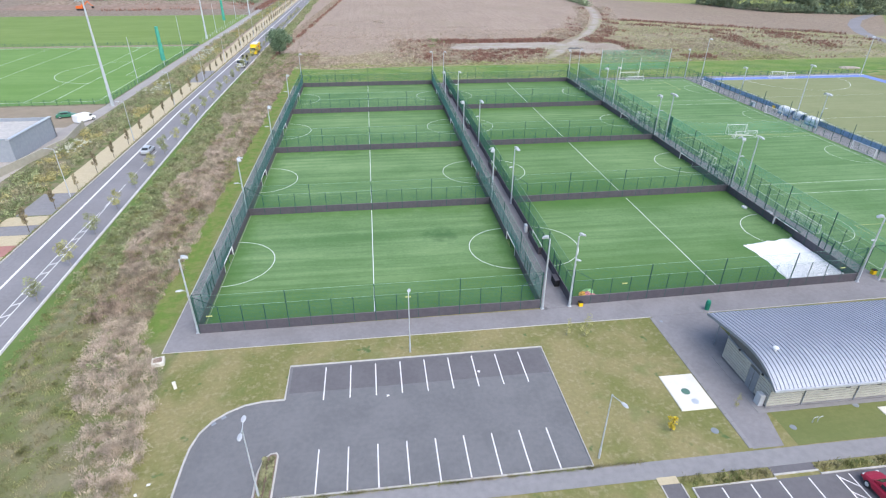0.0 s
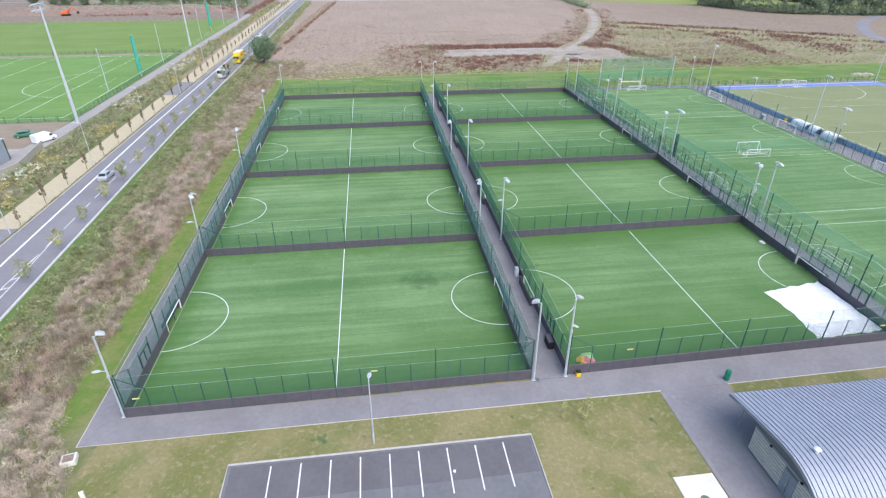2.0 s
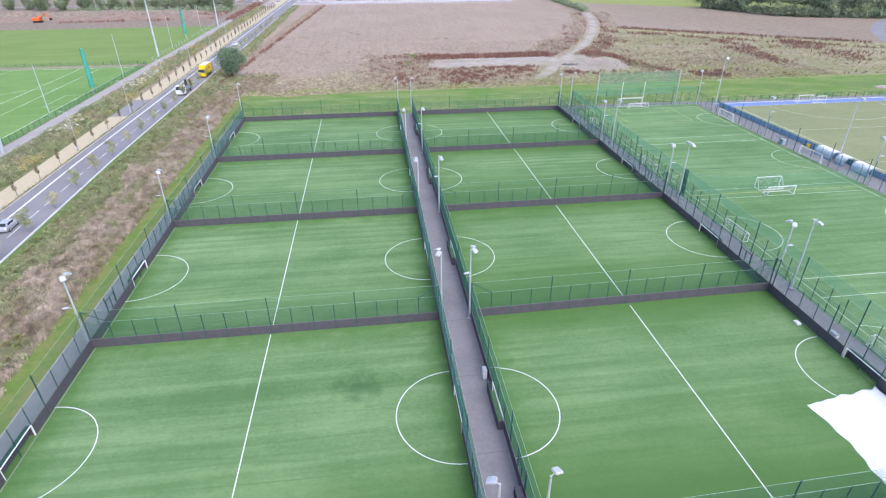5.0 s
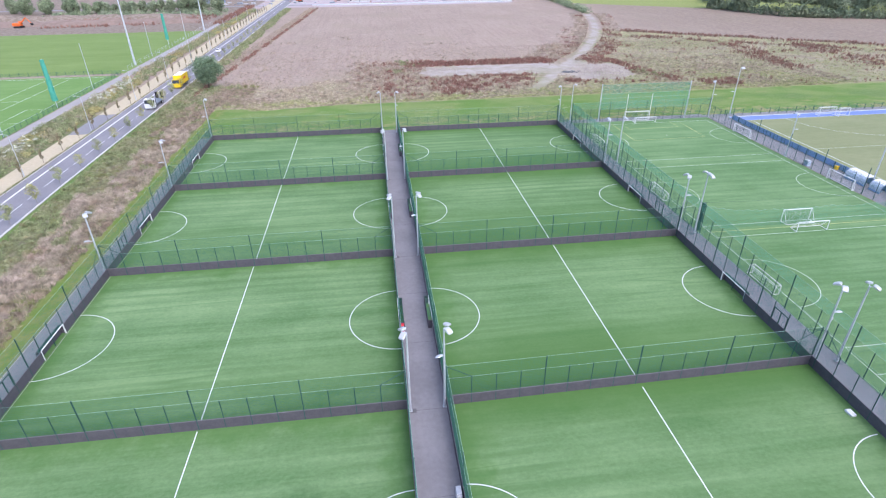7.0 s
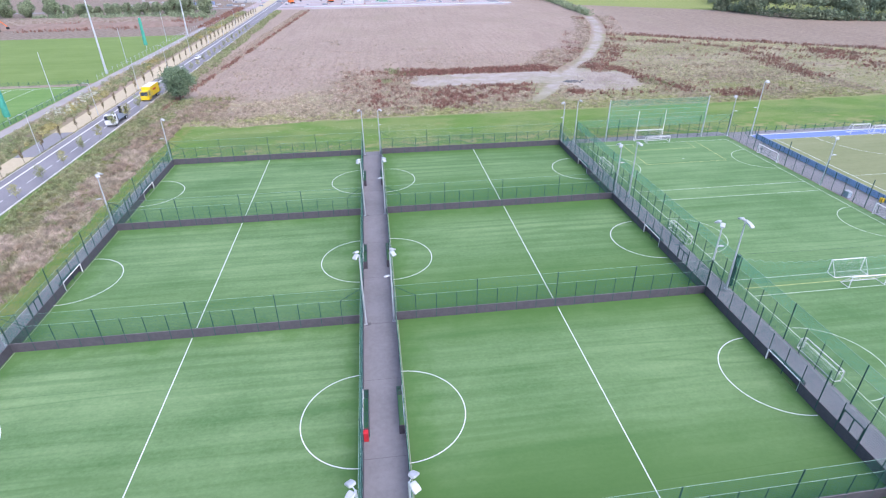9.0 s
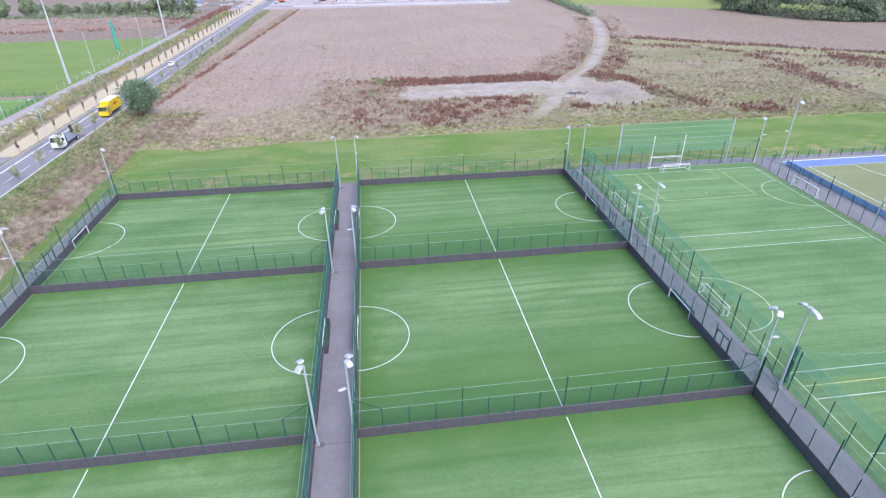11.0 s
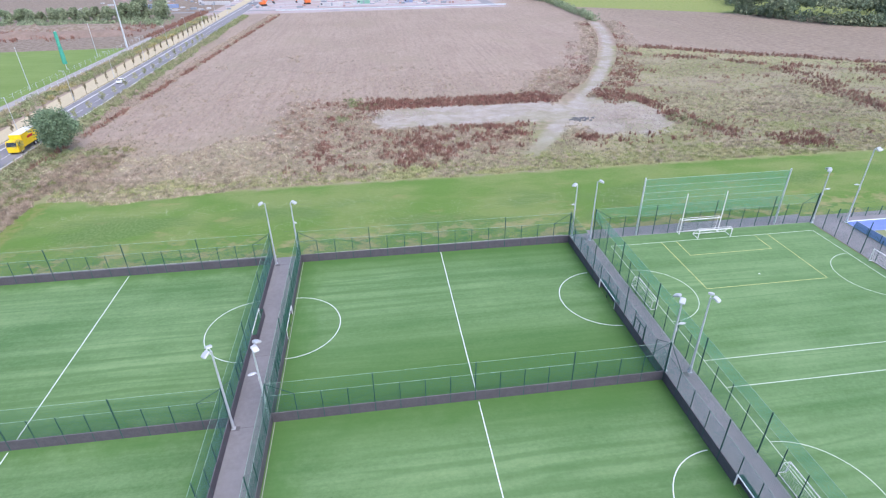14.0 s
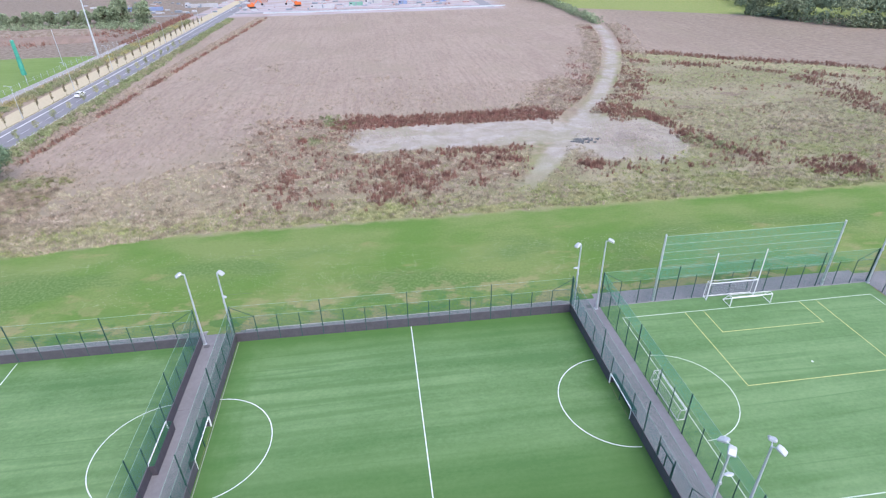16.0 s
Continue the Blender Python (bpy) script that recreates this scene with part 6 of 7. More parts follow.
# dugout shelters along the hockey pitch
def dugout(x, y, w):
    d = thing("dugout", "team shelter with a curved white roof sheet beside blue boards", "shelter", x, y, 0.02, 0, group="team shelters")
    pr = [(-0.9, 0.0), (-0.95, 0.9), (-0.85, 1.3), (-0.55, 1.65), (-0.1, 1.82), (0.45, 1.86), (0.85, 1.8)]

    def sheet(p, t=0.02):
        m = len(p)
        return Geo().add([(a, yy, b + o) for o in (0.0, -t) for yy in (-w / 2, w / 2) for a, b in p],
                         [(i, i + 1, m + i + 1, m + i) for i in range(m - 1)] + [(2 * m + i + 1, 2 * m + i, 3 * m + i, 3 * m + i + 1) for i in range(m - 1)]
                         + [(i + 1, i, 2 * m + i, 2 * m + i + 1) for i in range(m - 1)] + [(m + i, m + i + 1, 3 * m + i + 1, 3 * m + i) for i in range(m - 1)])
    part("back_sheet", sheet(pr[:4]), M_SHEET, d, "pale blue clear back sheet")
    part("roof_sheet", sheet(pr[3:]), M_WHITE, d, "curved white roof sheet")
    for side in (-w / 2, w / 2):
        g = Geo()
        for (a, b), (a2, b2) in zip(pr, pr[1:]):
            g.tube((a, side, b), (a2, side, b2), 0.03, n=5)
        part("rib", g, M_LAMP, d)
    part("bench", Geo().slab(-0.7, -0.3, -w / 2 + 0.1, w / 2 - 0.1, 0.4, 0.46, 0.01), M_BLUE, d)
    part("back_panel", Geo().box(-0.92, -0.86, -w / 2, w / 2, 0.05, 0.9), M_BLUE, d)
    return d


dugout(85.2, 75.6, 4.7)
dugout(85.2, 71.0, 2.5)
dugout(85.2, 66.0, 4.1)


# ---- far side of the road ----
M_PANEL = plain("grey_wall_sheet", (0.33, 0.36, 0.4), (0.28, 0.31, 0.35), 0.5, 0.1)
shed = thing("grey_building", "low flat-roofed building with grey metal walls and a pale roof", "building")
part("wall", Geo().box(-130.0, -91.4, 60.6, 61.0, 0, 4.6).box(-91.8, -91.4, 61.0, 77.0, 0, 4.4).box(-130.0, -91.4, 76.7, 77.0, 0, 4.4), M_PANEL, shed)
part("roof", Geo().slab(-130.0, -91.9, 61.1, 76.6, 3.6, 3.75, 0.02), M_KERB, shed, "pale grey flat roof")
part("parapet", Geo().box(-91.95, -91.25, 60.5, 77.1, 4.4, 4.55), M_GALV, shed)
low = thing("boundary_wall", "pale concrete boundary wall by the shrubs", "wall")
part("wall_run", Geo().ribbon([(-92.5, 40.0), (-89.2, 56.5), (-86.4, 70.5), (-88.6, 84.0)], 0.25, 0, 1.5), M_YARD_WALL, low)


def low_fence(p, q, n, label):
    """A waist-high mesh fence: thin posts and open wires."""
    L = math.dist(p, q)
    f = thing("low_fence", label, "fence", p[0], p[1], 0, math.degrees(math.atan2(q[1] - p[1], q[0] - p[0])), group="low fences")
    step = L / n
    pst = shared("lowpost", lambda: Geo().box(-0.04, 0.04, -0.04, 0.04, 0, 1.65).mesh("post", M_POST))
    mesh = shared(("low", round(step, 2)), lambda: wires(step, 0.1, 1.5, 0.2, 0.25, 0.016, M_WIRE))
    for i in range(n + 1):
        part("post", pst, M_POST, f, at=at_x(i * step))
        if i < n:
            part("mesh_panel", mesh, M_WIRE, f, at=at_x(i * step))


low_fence((86.4, 121.0), (146.0, 121.0), 24, "waist-high green mesh fence behind the hockey pitch")
low_fence((-91.9, 105.3), (-172.0, 105.3), 26, "waist-high green mesh fence at the grass pitch")
low_fence((-91.9, 105.3), (-92.6, 204.0), 36, "waist-high green mesh fence between lane and grass pitch")
low_fence((-92.6, 204.0), (-172.0, 204.0), 26, "waist-high green mesh fence across the grass pitches")
for x, y, h in ((-92.3, 130.4, 13.5), (-92.8, 181.5, 13.9), (-94.2, 242.0, 13.0), (-96.0, 298.0, 13.0)):
    solid("net_pole", Geo().tube((x, y, 0), (x, y, h), 0.11, 0.08, 8), M_GALV, "slim pale pole at the edge of the grass pitch", "pole", group="slim poles")
for x, y in ((-92.8, 158.1), (-97.0, 273.5)):
    n = thing("furled_net", "green ball net furled round a tall pole", "net", x, y, group="furled nets")
    part("pole", Geo().tube((0, 0, 0), (-0.2, 0.6, 13.2), 0.12, 0.09, 8), M_GALV, n)
    g = Geo()
    rings = [[(-0.2 * z / 13.2 + (0.58 + 0.4 * abs(noise.noise((z * 0.5, a, 1.0)))) * math.cos(a) * (1.3 - z / 26), 0.6 * z / 13.2 + (0.58 + 0.4 * abs(noise.noise((z * 0.5, a, 4.0)))) * math.sin(a) * (1.3 - z / 26), z) for a in np.linspace(0, 5.5, 8)] for z in np.linspace(2.0, 13.0, 14)]
    part("furled_mesh", g.loft(rings), M_FURL, n, "bright teal-green furled netting")
rail = thing("lane_fence", "pale post fence along the lane", "fence", group="far fences")
pst = shared("lanepost", lambda: Geo().box(-0.05, 0.05, -0.05, 0.05, 0, 1.8).mesh("post", M_GALV))
for k in range(38):
    part("post", pst, M_GALV, rail, at=Matrix.Translation((-87.6 + 0.03 * k, 225.0 + 4.1 * k, 0)))
part("rails", Geo().tube((-87.6, 225.0, 1.7), (-86.4, 380.0, 1.7), 0.014, n=4).tube((-87.6, 225.0, 0.9), (-86.4, 380.0, 0.9), 0.014, n=4), M_GALV, rail)

# scraps of white paper on asphalt and grass
for x, y, z, r in ((-20.9, -12.5, 0.02, 20), (-11.6, -10.2, 0.022, 70), (-40.4, -20.1, 0.0, 10), (-41.1, -21.0, 0.0, 130)):
    g = Geo().add([(-0.16, -0.1, 0.0), (0.14, -0.12, 0.05), (0.17, 0.11, 0.0), (-0.12, 0.1, 0.06), (0.0, 0.0, 0.09)], [(0, 1, 4), (1, 2, 4), (2, 3, 4), (3, 0, 4), (3, 2, 1, 0)])
    solid("paper_scrap", g, M_WHITE, "crumpled scrap of white paper on the ground", "litter", group="paper scraps", at=pose(x, y, z, 0, 0, r))

# small yellow notices wired to the mesh
for x, y, z, r in ((-39.9, -0.38, 2.3, 0), (8.1, 0.13, 2.6, 0), (-18.0, -0.22, 3.0, 0), (37.6, 0.78, 2.3, 0)):
    solid("fence_notice", Geo().slab(-0.32, 0.32, -0.035, -0.01, -0.08, 0.08, 0.005), M_LINE_YELLOW, "small yellow notice wired to the mesh fence", "sign", group="fence notices", at=pose(x, y, z))


# ---- trees and plants ----
def tree(name, label, mat, h, crown_r, lobes, leaves, leaf, trunk_r, bark, crown_low=0.35, flat=0.85, seed=1):
    """A tree at the origin: tapered trunk, limbs, and a crown of many small leaves in lumps."""
    r = np.random.default_rng(seed)
    t = thing(name, label, "tree")
    g = Geo().tube((0, 0, -0.1), (0.02 * h, 0, h * 0.45), trunk_r, trunk_r * 0.6, 8).tube((0.02 * h, 0, h * 0.45), (0.01 * h, 0.02 * h, h * 0.8), trunk_r * 0.6, trunk_r * 0.2, 6)
    cs, rs = [], []
    for k in range(lobes):
        a = r.uniform(0, 6.28)
        z = h * (crown_low + (0.94 - crown_low) * (k + 0.5) / lobes)
        f = math.sin(math.pi * min(0.97, max(0.12, (z / h - crown_low * 0.75) / (1.05 - crown_low * 0.75)))) ** 0.7
        d = crown_r * f * r.uniform(0.3, 0.75)
        cs.append((d * math.cos(a), d * math.sin(a), z))
        rs.append(crown_r * r.uniform(0.32, 0.5) * (0.5 + 0.5 * f))
        g.tube((0.02 * h, 0, h * (crown_low * 0.8 + 0.25 * k / lobes)), cs[-1], trunk_r * 0.3, trunk_r * 0.08, 5)
    part("trunk", g, bark, t)
    part("crown", soup("crown", leaf_cloud(cs, rs, leaves, leaf, flat), 4, mat), mat, t)
    return t


def place(proto, spots, group):
    first = True
    for x, y, s, a in spots:
        m = pose(x, y, 0, 0, 0, a) @ Matrix.Scale(s, 4)
        if first:
            proto.matrix_basis = m
            tagged(proto, group=group)
            first = False
        else:
            c = copy_thing(proto, pose(x, y, 0, 0, 0, a))
            c.matrix_basis = m


R = random.Random(4)
right = [(-62.4, 8.4), (-62.3, 16.9)] + [(along(-62.7, 26.0 + 8.9 * k), 26.0 + 8.9 * k) for k in range(36)]
place(tree("young_tree", "young street tree with thin green crown beside the road", M_LEAF_ST, 3.6, 1.35, 13, 40, 0.11, 0.045, M_BARK_PALE, 0.3, 0.95, 3),
      [(x, y, R.uniform(0.85, 1.15) * (0.75 if y > 190 else 1.0), R.uniform(0, 360)) for x, y in right[::2]], "young road trees")
place(tree("young_tree", "young yellow-green street tree beside the road", M_LEAF_LIME, 3.5, 1.3, 13, 34, 0.11, 0.045, M_BARK_PALE, 0.3, 0.95, 5),
      [(x, y, R.uniform(0.85, 1.15) * (0.75 if y > 190 else 1.0), R.uniform(0, 360)) for x, y in right[1::2]], "young road trees")
left = [(west(28.0 + 8.2 * k, 2) - 0.35, 28.0 + 8.2 * k) for k in range(48)]
place(tree("footway_tree", "slim russet street tree on the cream footway", M_LEAF_RUSSET, 3.6, 0.55, 9, 30, 0.13, 0.05, M_BARK, 0.35, 1.5, 8),
      [(x, y, R.uniform(0.85, 1.2), R.uniform(0, 360)) for x, y in left], "footway trees")
place(tree("oak_tree", "single broad dark green tree at the field edge", M_LEAF_OAK, 8.2, 4.7, 46, 260, 0.17, 0.22, M_BARK, 0.3, 0.85, 11), [(-55.6, 176.2, 1.12, 0)], "")
place(tree("golden_sapling", "small sapling with golden autumn leaves in the lawn", M_LEAF_GOLD, 1.9, 0.55, 7, 34, 0.09, 0.03, M_BARK, 0.2, 1.3, 13), [(4.1, -19.9, 1.0, 0)], "")
place(tree("birch_sapling", "thin pale-green sapling in the lawn", M_LEAF_LIME, 3.0, 0.8, 11, 40, 0.055, 0.025, M_BARK_PALE, 0.12, 1.3, 14), [(1.2, -5.8, 1.0, 0), (-0.8, -5.6, 0.75, 50), (11.6, -17.9, 0.55, 20)], "lawn saplings")
place(tree("row_tree", "rounded mid-green tree in a row at the far boundary", M_LEAF_ROW, 9.8, 5.6, 34, 130, 0.42, 0.35, M_BARK, 0.12, 0.9, 17),
      [(-208 + 6.2 * k + R.uniform(-1, 1), 426 + R.uniform(-3, 3), R.uniform(0.55, 0.75), R.uniform(0, 360)) for k in range(13)] + [(-118, 419, 1.3, 40), (-107, 421, 1.15, 90), (-127, 420, 0.95, 10)]
      + [(-260 + 13 * k, 430 + R.uniform(-6, 6), R.uniform(0.8, 1.2), R.uniform(0, 360)) for k in range(5)], "far row of trees")

# wood at the far corner, one mass of crowns
cs, rs = [], []
front = ((224.0, 362.0), (239.0, 312.0), (258.0, 300.0), (291.0, 289.0), (345.0, 280.0))
for k in range(190):
    v = R.random() ** 1.3
    y0 = R.uniform(224, 345)
    x = y0 + 42 * v
    y = float(np.interp(y0, [p[0] for p in front], [p[1] for p in front])) + 4 + 150 * v * v
    h, r = R.uniform(5.5, 10.5), R.uniform(3.6, 5.6)
    for q in range(11):
        # lumps over the top and sides of each crown
        a, e = q * 2.4 + k, 0.15 + 1.3 * (q / 11)
        cs.append((x + r * math.cos(a) * math.cos(e), y + r * math.sin(a) * math.cos(e), h + 0.75 * r * math.sin(e) - 1.2)), rs.append(r * R.uniform(0.34, 0.5))
for k in range(260):
    # the wood's skirt of low growth along its two open sides
    f = R.random()
    q = 4 * f
    (xa, ya), (xb, yb) = front[int(q)], front[int(q) + 1]
    x, y = (xa + (xb - xa) * (q % 1), ya + (yb - ya) * (q % 1)) if k % 4 else (224 + 42 * f, 364 + 150 * f * f)
    cs.append((x + R.uniform(-1, 4), y + R.uniform(-1, 3), R.uniform(0.6, 4.5))), rs.append(R.uniform(1.8, 3.0))
solid("woodland", soup("woodland", leaf_cloud(cs, rs, 80, 0.39, 0.9, 0.8, 0.9), 4, M_LEAF_WOOD), M_LEAF_WOOD, "dense dark green wood at the far edge of the fields", "woodland", kind="stuff")
cs, rs = [], []
for k in range(60):
    f = k / 59
    cs.append((134.5 + 6 * f + R.uniform(-1.2, 1.2), 352 + 130 * f, R.uniform(1.0, 2.2))), rs.append(R.uniform(1.8, 3.0))
for k in range(130):
    cs.append((R.uniform(-210, -98), R.uniform(392, 419), R.uniform(0.3, 1.2))), rs.append(R.uniform(1.2, 2.4))
for k in range(40):
    cs.append((142 + R.uniform(-14, 14), 470 + R.uniform(-12, 25), R.uniform(2, 6))), rs.append(R.uniform(3, 4.5))
solid("field_hedge", soup("field_hedge", leaf_cloud(cs, rs, 90, 0.4, 0.9), 4, M_LEAF_ROW), M_LEAF_ROW, "dark green hedge beside the field track", "hedge", kind="stuff")

# clipped and loose shrubs in the planted belt beside the footway
kinds = {"olive": ([], []), "golden": ([], []), "dark": ([], [])}
for k in range(1900):
    y = R.uniform(14, 420)
    x = west(y, 3) - R.uniform(1.2, 8.6 if y < 230 else 6.0)
    if x < -88.0 and y > 60:
        continue
    q = noise.noise((x * 0.25, y * 0.09, 21.0))
    s = R.uniform(0.5, 1.15) + (0.25 if q < -0.15 else 0.0)
    c, r = kinds["golden" if q > 0.22 else "dark" if q < -0.15 else "olive"]
    c.append((x, y, s * 0.55)), r.append(s)
for kind_, mat, lab in (("olive", M_HEDGE, "mixed olive and russet shrubs planted beside the footway"), ("golden", M_GOLD_SHRUB, "yellowing shrubs planted beside the footway"), ("dark", M_SCRUB, "taller dull green shrubs planted beside the footway")):
    solid(kind_ + "_shrubs", soup("shrubs", leaf_cloud(*kinds[kind_], 66, 0.15, 0.85), 4, mat), mat, lab, "shrubs", kind="stuff")
cs, rs = [], []
for k in range(150):
    y = R.choice([R.gauss(66, 2.5), R.gauss(119, 3.5), R.gauss(168, 4.0), R.gauss(181, 3.0)])
    cs.append((west(y, 3) - R.uniform(3.0, 7.5), y, R.uniform(1.1, 1.6))), rs.append(R.uniform(0.3, 0.55))
solid("white_flowers", soup("white_flowers", leaf_cloud(cs, rs, 22, 0.12, 0.5), 4, M_FLOWER), M_FLOWER, "white flower heads among the shrubs", "flowers", kind="stuff")

# weeds in the joint between kerb and footway
spots = [(R.uniform(west(y, 2) - 0.05, west(y, 1) - 0.2), y, R.uniform(0.3, 0.8)) for y in [R.uniform(12, 330) for k in range(1500)]]
solid("kerb_weeds", blades("kerb_weeds", spots, M_ROUGH, 9, (0.2, 0.5), 0.4, 0.05, 0.8), M_ROUGH, "straggly weeds along the road kerb", "weeds", kind="stuff")

# belt of scrub between road and pitches
def strands(name, spots, mat, each, width=0.05, inner=0.4, flat=0.85, low=0.7):
    """Fluffy clumps: fine strands that spread from each spot (x, y, size), widest at their tips."""
    spots = np.repeat(np.asarray(spots, dtype=float), each, axis=0)
    n = len(spots)
    a, z = rng.uniform(0, 6.2832, n), rng.uniform(-0.15, 1.0, n)
    h = np.sqrt(1 - z * z)
    d = np.stack([h * np.cos(a), h * np.sin(a), z * flat], 1)
    s = spots[:, 2][:, None]
    c = np.stack([spots[:, 0], spots[:, 1], 0.35 * spots[:, 2]], 1)
    side = np.cross(d, rng.normal(size=(n, 3)))
    side /= np.linalg.norm(side, axis=1)[:, None]
    w = width * rng.uniform(0.5, 1.5, n)[:, None]
    reach = rng.uniform(low, 1.15, n)[:, None]
    tip = c + d * s * reach
    tri = np.stack([c + d * s * reach * inner, tip - side * w, tip + side * w], 1)
    return soup(name, tri.reshape(-1, 3), 3, mat)


grass_low, grass_rough, tan_fill, brown_fill, shrub_c, shrub_r = [], [], [], [], [], []
plumes, pale_clumps, brown_clumps, olive_clumps = [], [], [], []
for k in range(15000):
    y = R.uniform(-34, 178)
    xe = -41.6 - 0.15 * (y + 20) if y < -8 else -43.4 - 0.5 * (y + 8) if y < 1 else -47.7 if y < 138 else -40.0 if y > 152 else -47.5
    xe += 0.9 * noise.noise((y * 0.25, 0.0, 2.0))
    xw = along(-60.6, y)
    x = R.uniform(xw, xe)
    u = (x - xw) / (xe - xw)
    v, w = noise.noise((x * 0.13, y * 0.08, 3.0)), noise.noise((x * 0.2, y * 0.14, 8.0))
    if y < 3:
        dry = x > max(-52.3 - 0.42 * min(0.0, y + 3.5), -52.3) + 2.0 * v and noise.noise((x * 0.3, y * 0.25, 5.0)) < 0.4
    else:
        dry = u > (0.38 if y < 125 else 0.2) + 0.3 * v + 0.0022 * max(0.0, y - 60) and y < 172 and noise.noise((x * 0.35, y * 0.2, 5.0)) < 0.28
    if dry and y < 3:
        tan_fill.append((x, y, R.uniform(0.5, 0.9)))
        if R.random() < 0.5 + 0.8 * noise.noise((x * 0.6, y * 0.6, 12.0)):
            plumes.append((x, y, 0.3 + 0.75 * R.random() ** 1.7))
    elif dry and w > -0.08 and 13 < y < 130:
        tan_fill.append((x, y, R.uniform(0.6, 1.1)))
        if R.random() < 0.15:
            pale_clumps.append((x, y, R.uniform(0.4, 0.95)))
    elif dry:
        brown_fill.append((x, y, R.uniform(0.5, 0.95)))
        if R.random() < 0.15:
            (brown_clumps if R.random() < 0.75 else olive_clumps).append((x, y, R.uniform(0.35, 0.85)))
    elif y < 8:
        grass_rough.append((x, y, R.uniform(0.4, 0.9)))
        if R.random() < 0.03:
            olive_clumps.append((x, y, R.uniform(0.25, 0.5)))
    else:
        (grass_low if v < 0.16 else grass_rough).append((x, y, R.uniform(0.4, 0.9)))
        if u < 0.8 and R.random() < (0.13 if w < 0.1 else 0.26):
            r = R.uniform(0.3, 0.85)
            shrub_c.append((x, y, r * 0.5)), shrub_r.append(r)
        elif R.random() < 0.07:
            olive_clumps.append((x, y, R.uniform(0.25, 0.55)))
for k in range(60):
    # green bushes at the weeds' east rim
    y = R.choice([R.gauss(-3.5, 2.0), R.uniform(3, 120)])
    x = -48.6 + R.uniform(-1.0, 0.6) - (1.5 if y < 3 else 0.0)
    r = R.uniform(0.35, 0.75)
    shrub_c.append((x, y, r * 0.5)), shrub_r.append(r)
far_c, far_r = [], []
for k in range(1300):
    y = R.uniform(160, 425)
    r = R.uniform(0.4, 1.15)
    far_c.append((along(R.uniform(-60.9, -56.2 + 2.2 * noise.noise((y * 0.05, 0.0, 0.0))), y), y, r * 0.4)), far_r.append(r)
solid("dry_weeds", blades("dry_weeds", tan_fill, M_TAN, 14, (0.4, 0.9), 0.55, 0.035, 0.9), M_TAN, "tall dead tan weeds along the verge", "weeds", kind="stuff")
solid("pale_weed_clumps", strands("pale_weed_clumps", pale_clumps, M_TAN, 340, 0.026, 0.76, 0.9, 0.3), M_TAN, "feathery pinkish clumps of dead weeds", "weeds", kind="stuff")
solid("plume_weeds", strands("plume_weeds", plumes, M_PLUME, 260, 0.02, 0.78, 1.15, 0.25), M_PLUME, "fluffy pale pinkish plumes of dead weeds", "weeds", kind="stuff")
solid("brown_weeds", blades("brown_weeds", brown_fill, M_BROWN, 16, (0.4, 0.95), 0.5, 0.05, 0.7), M_BROWN, "rusty brown weeds along the verge", "weeds", kind="stuff")
solid("brown_weed_clumps", strands("brown_weed_clumps", brown_clumps, M_RUST, 280, 0.028, 0.76, 0.9, 0.3), M_RUST, "rusty brown clumps of seeding weeds on the verge", "weeds", kind="stuff")
solid("olive_clumps", strands("olive_clumps", olive_clumps, M_ROUGH, 130, 0.035, 0.55, 0.9, 0.45), M_ROUGH, "olive green weed clumps on the verge", "weeds", kind="stuff")
solid("rough_grass", blades("rough_grass", grass_rough, M_ROUGH, 14, (0.15, 0.4), 0.7, 0.05, 0.9), M_ROUGH, "rough olive grass and weeds beside the road", "grass", kind="stuff")
solid("verge_grass", blades("verge_grass", grass_low, M_SCRUB, 16, (0.2, 0.5), 0.7, 0.055, 0.9), M_SCRUB, "rough green grass on the verge", "grass", kind="stuff")
solid("verge_scrub", soup("verge_scrub", np.concatenate([leaf_cloud(shrub_c, shrub_r, 60, 0.11, 0.85), leaf_cloud(far_c, far_r, 40, 0.17, 0.85)]), 4, M_SCRUB), M_SCRUB, "low green scrub bushes on the verge", "scrub", kind="stuff")


# weeds and tussocks in the rough field
def near(v, lo, hi, soft):
    """1 inside lo to hi, falling to 0 over soft metres outside."""
    return max(0.0, min(1.0, 1 - max(lo - v, v - hi, 0.0) / soft))


def rim_at(x):
    """The y at which the rough field begins beyond the mown strip."""
    return 148.8 - 3.5 * max(0.0, min(1.0, (-10 - x) / 25)) + 3.0 * near(x, -60, -40, 3) + 1.0 * noise.noise((x * 0.2, 0.0, 4.0))


def track_x(y):
    t = y - 160
    return 47.5 + t * (0.69 - 0.00125 * t) - 3.0 * near(y, 178, 205, 12)


def stony(x, y):
    """The bare patch, the track and the rubble, where little grows."""
    q = noise.noise((x * 0.15, y * 0.1, 1.0))
    patch = 14 + 4 * q < x < 62 and 182.0 + 2.5 * q - 0.06 * (x - 13) < y < 198.0 + 1.5 * noise.noise((x * 0.25, 0.0, 3.0))
    heap_ = ((x - 74.5) / 13) ** 2 + ((y - 181.5) / 16.5) ** 2 < 0.9 + 0.8 * noise.noise((x * 0.17, y * 0.17, 6.0))
    return patch or heap_ or (y > 158 + 10 * q and abs(x - track_x(y)) < 3.6 * min(1.0, (y - 150) / 20))


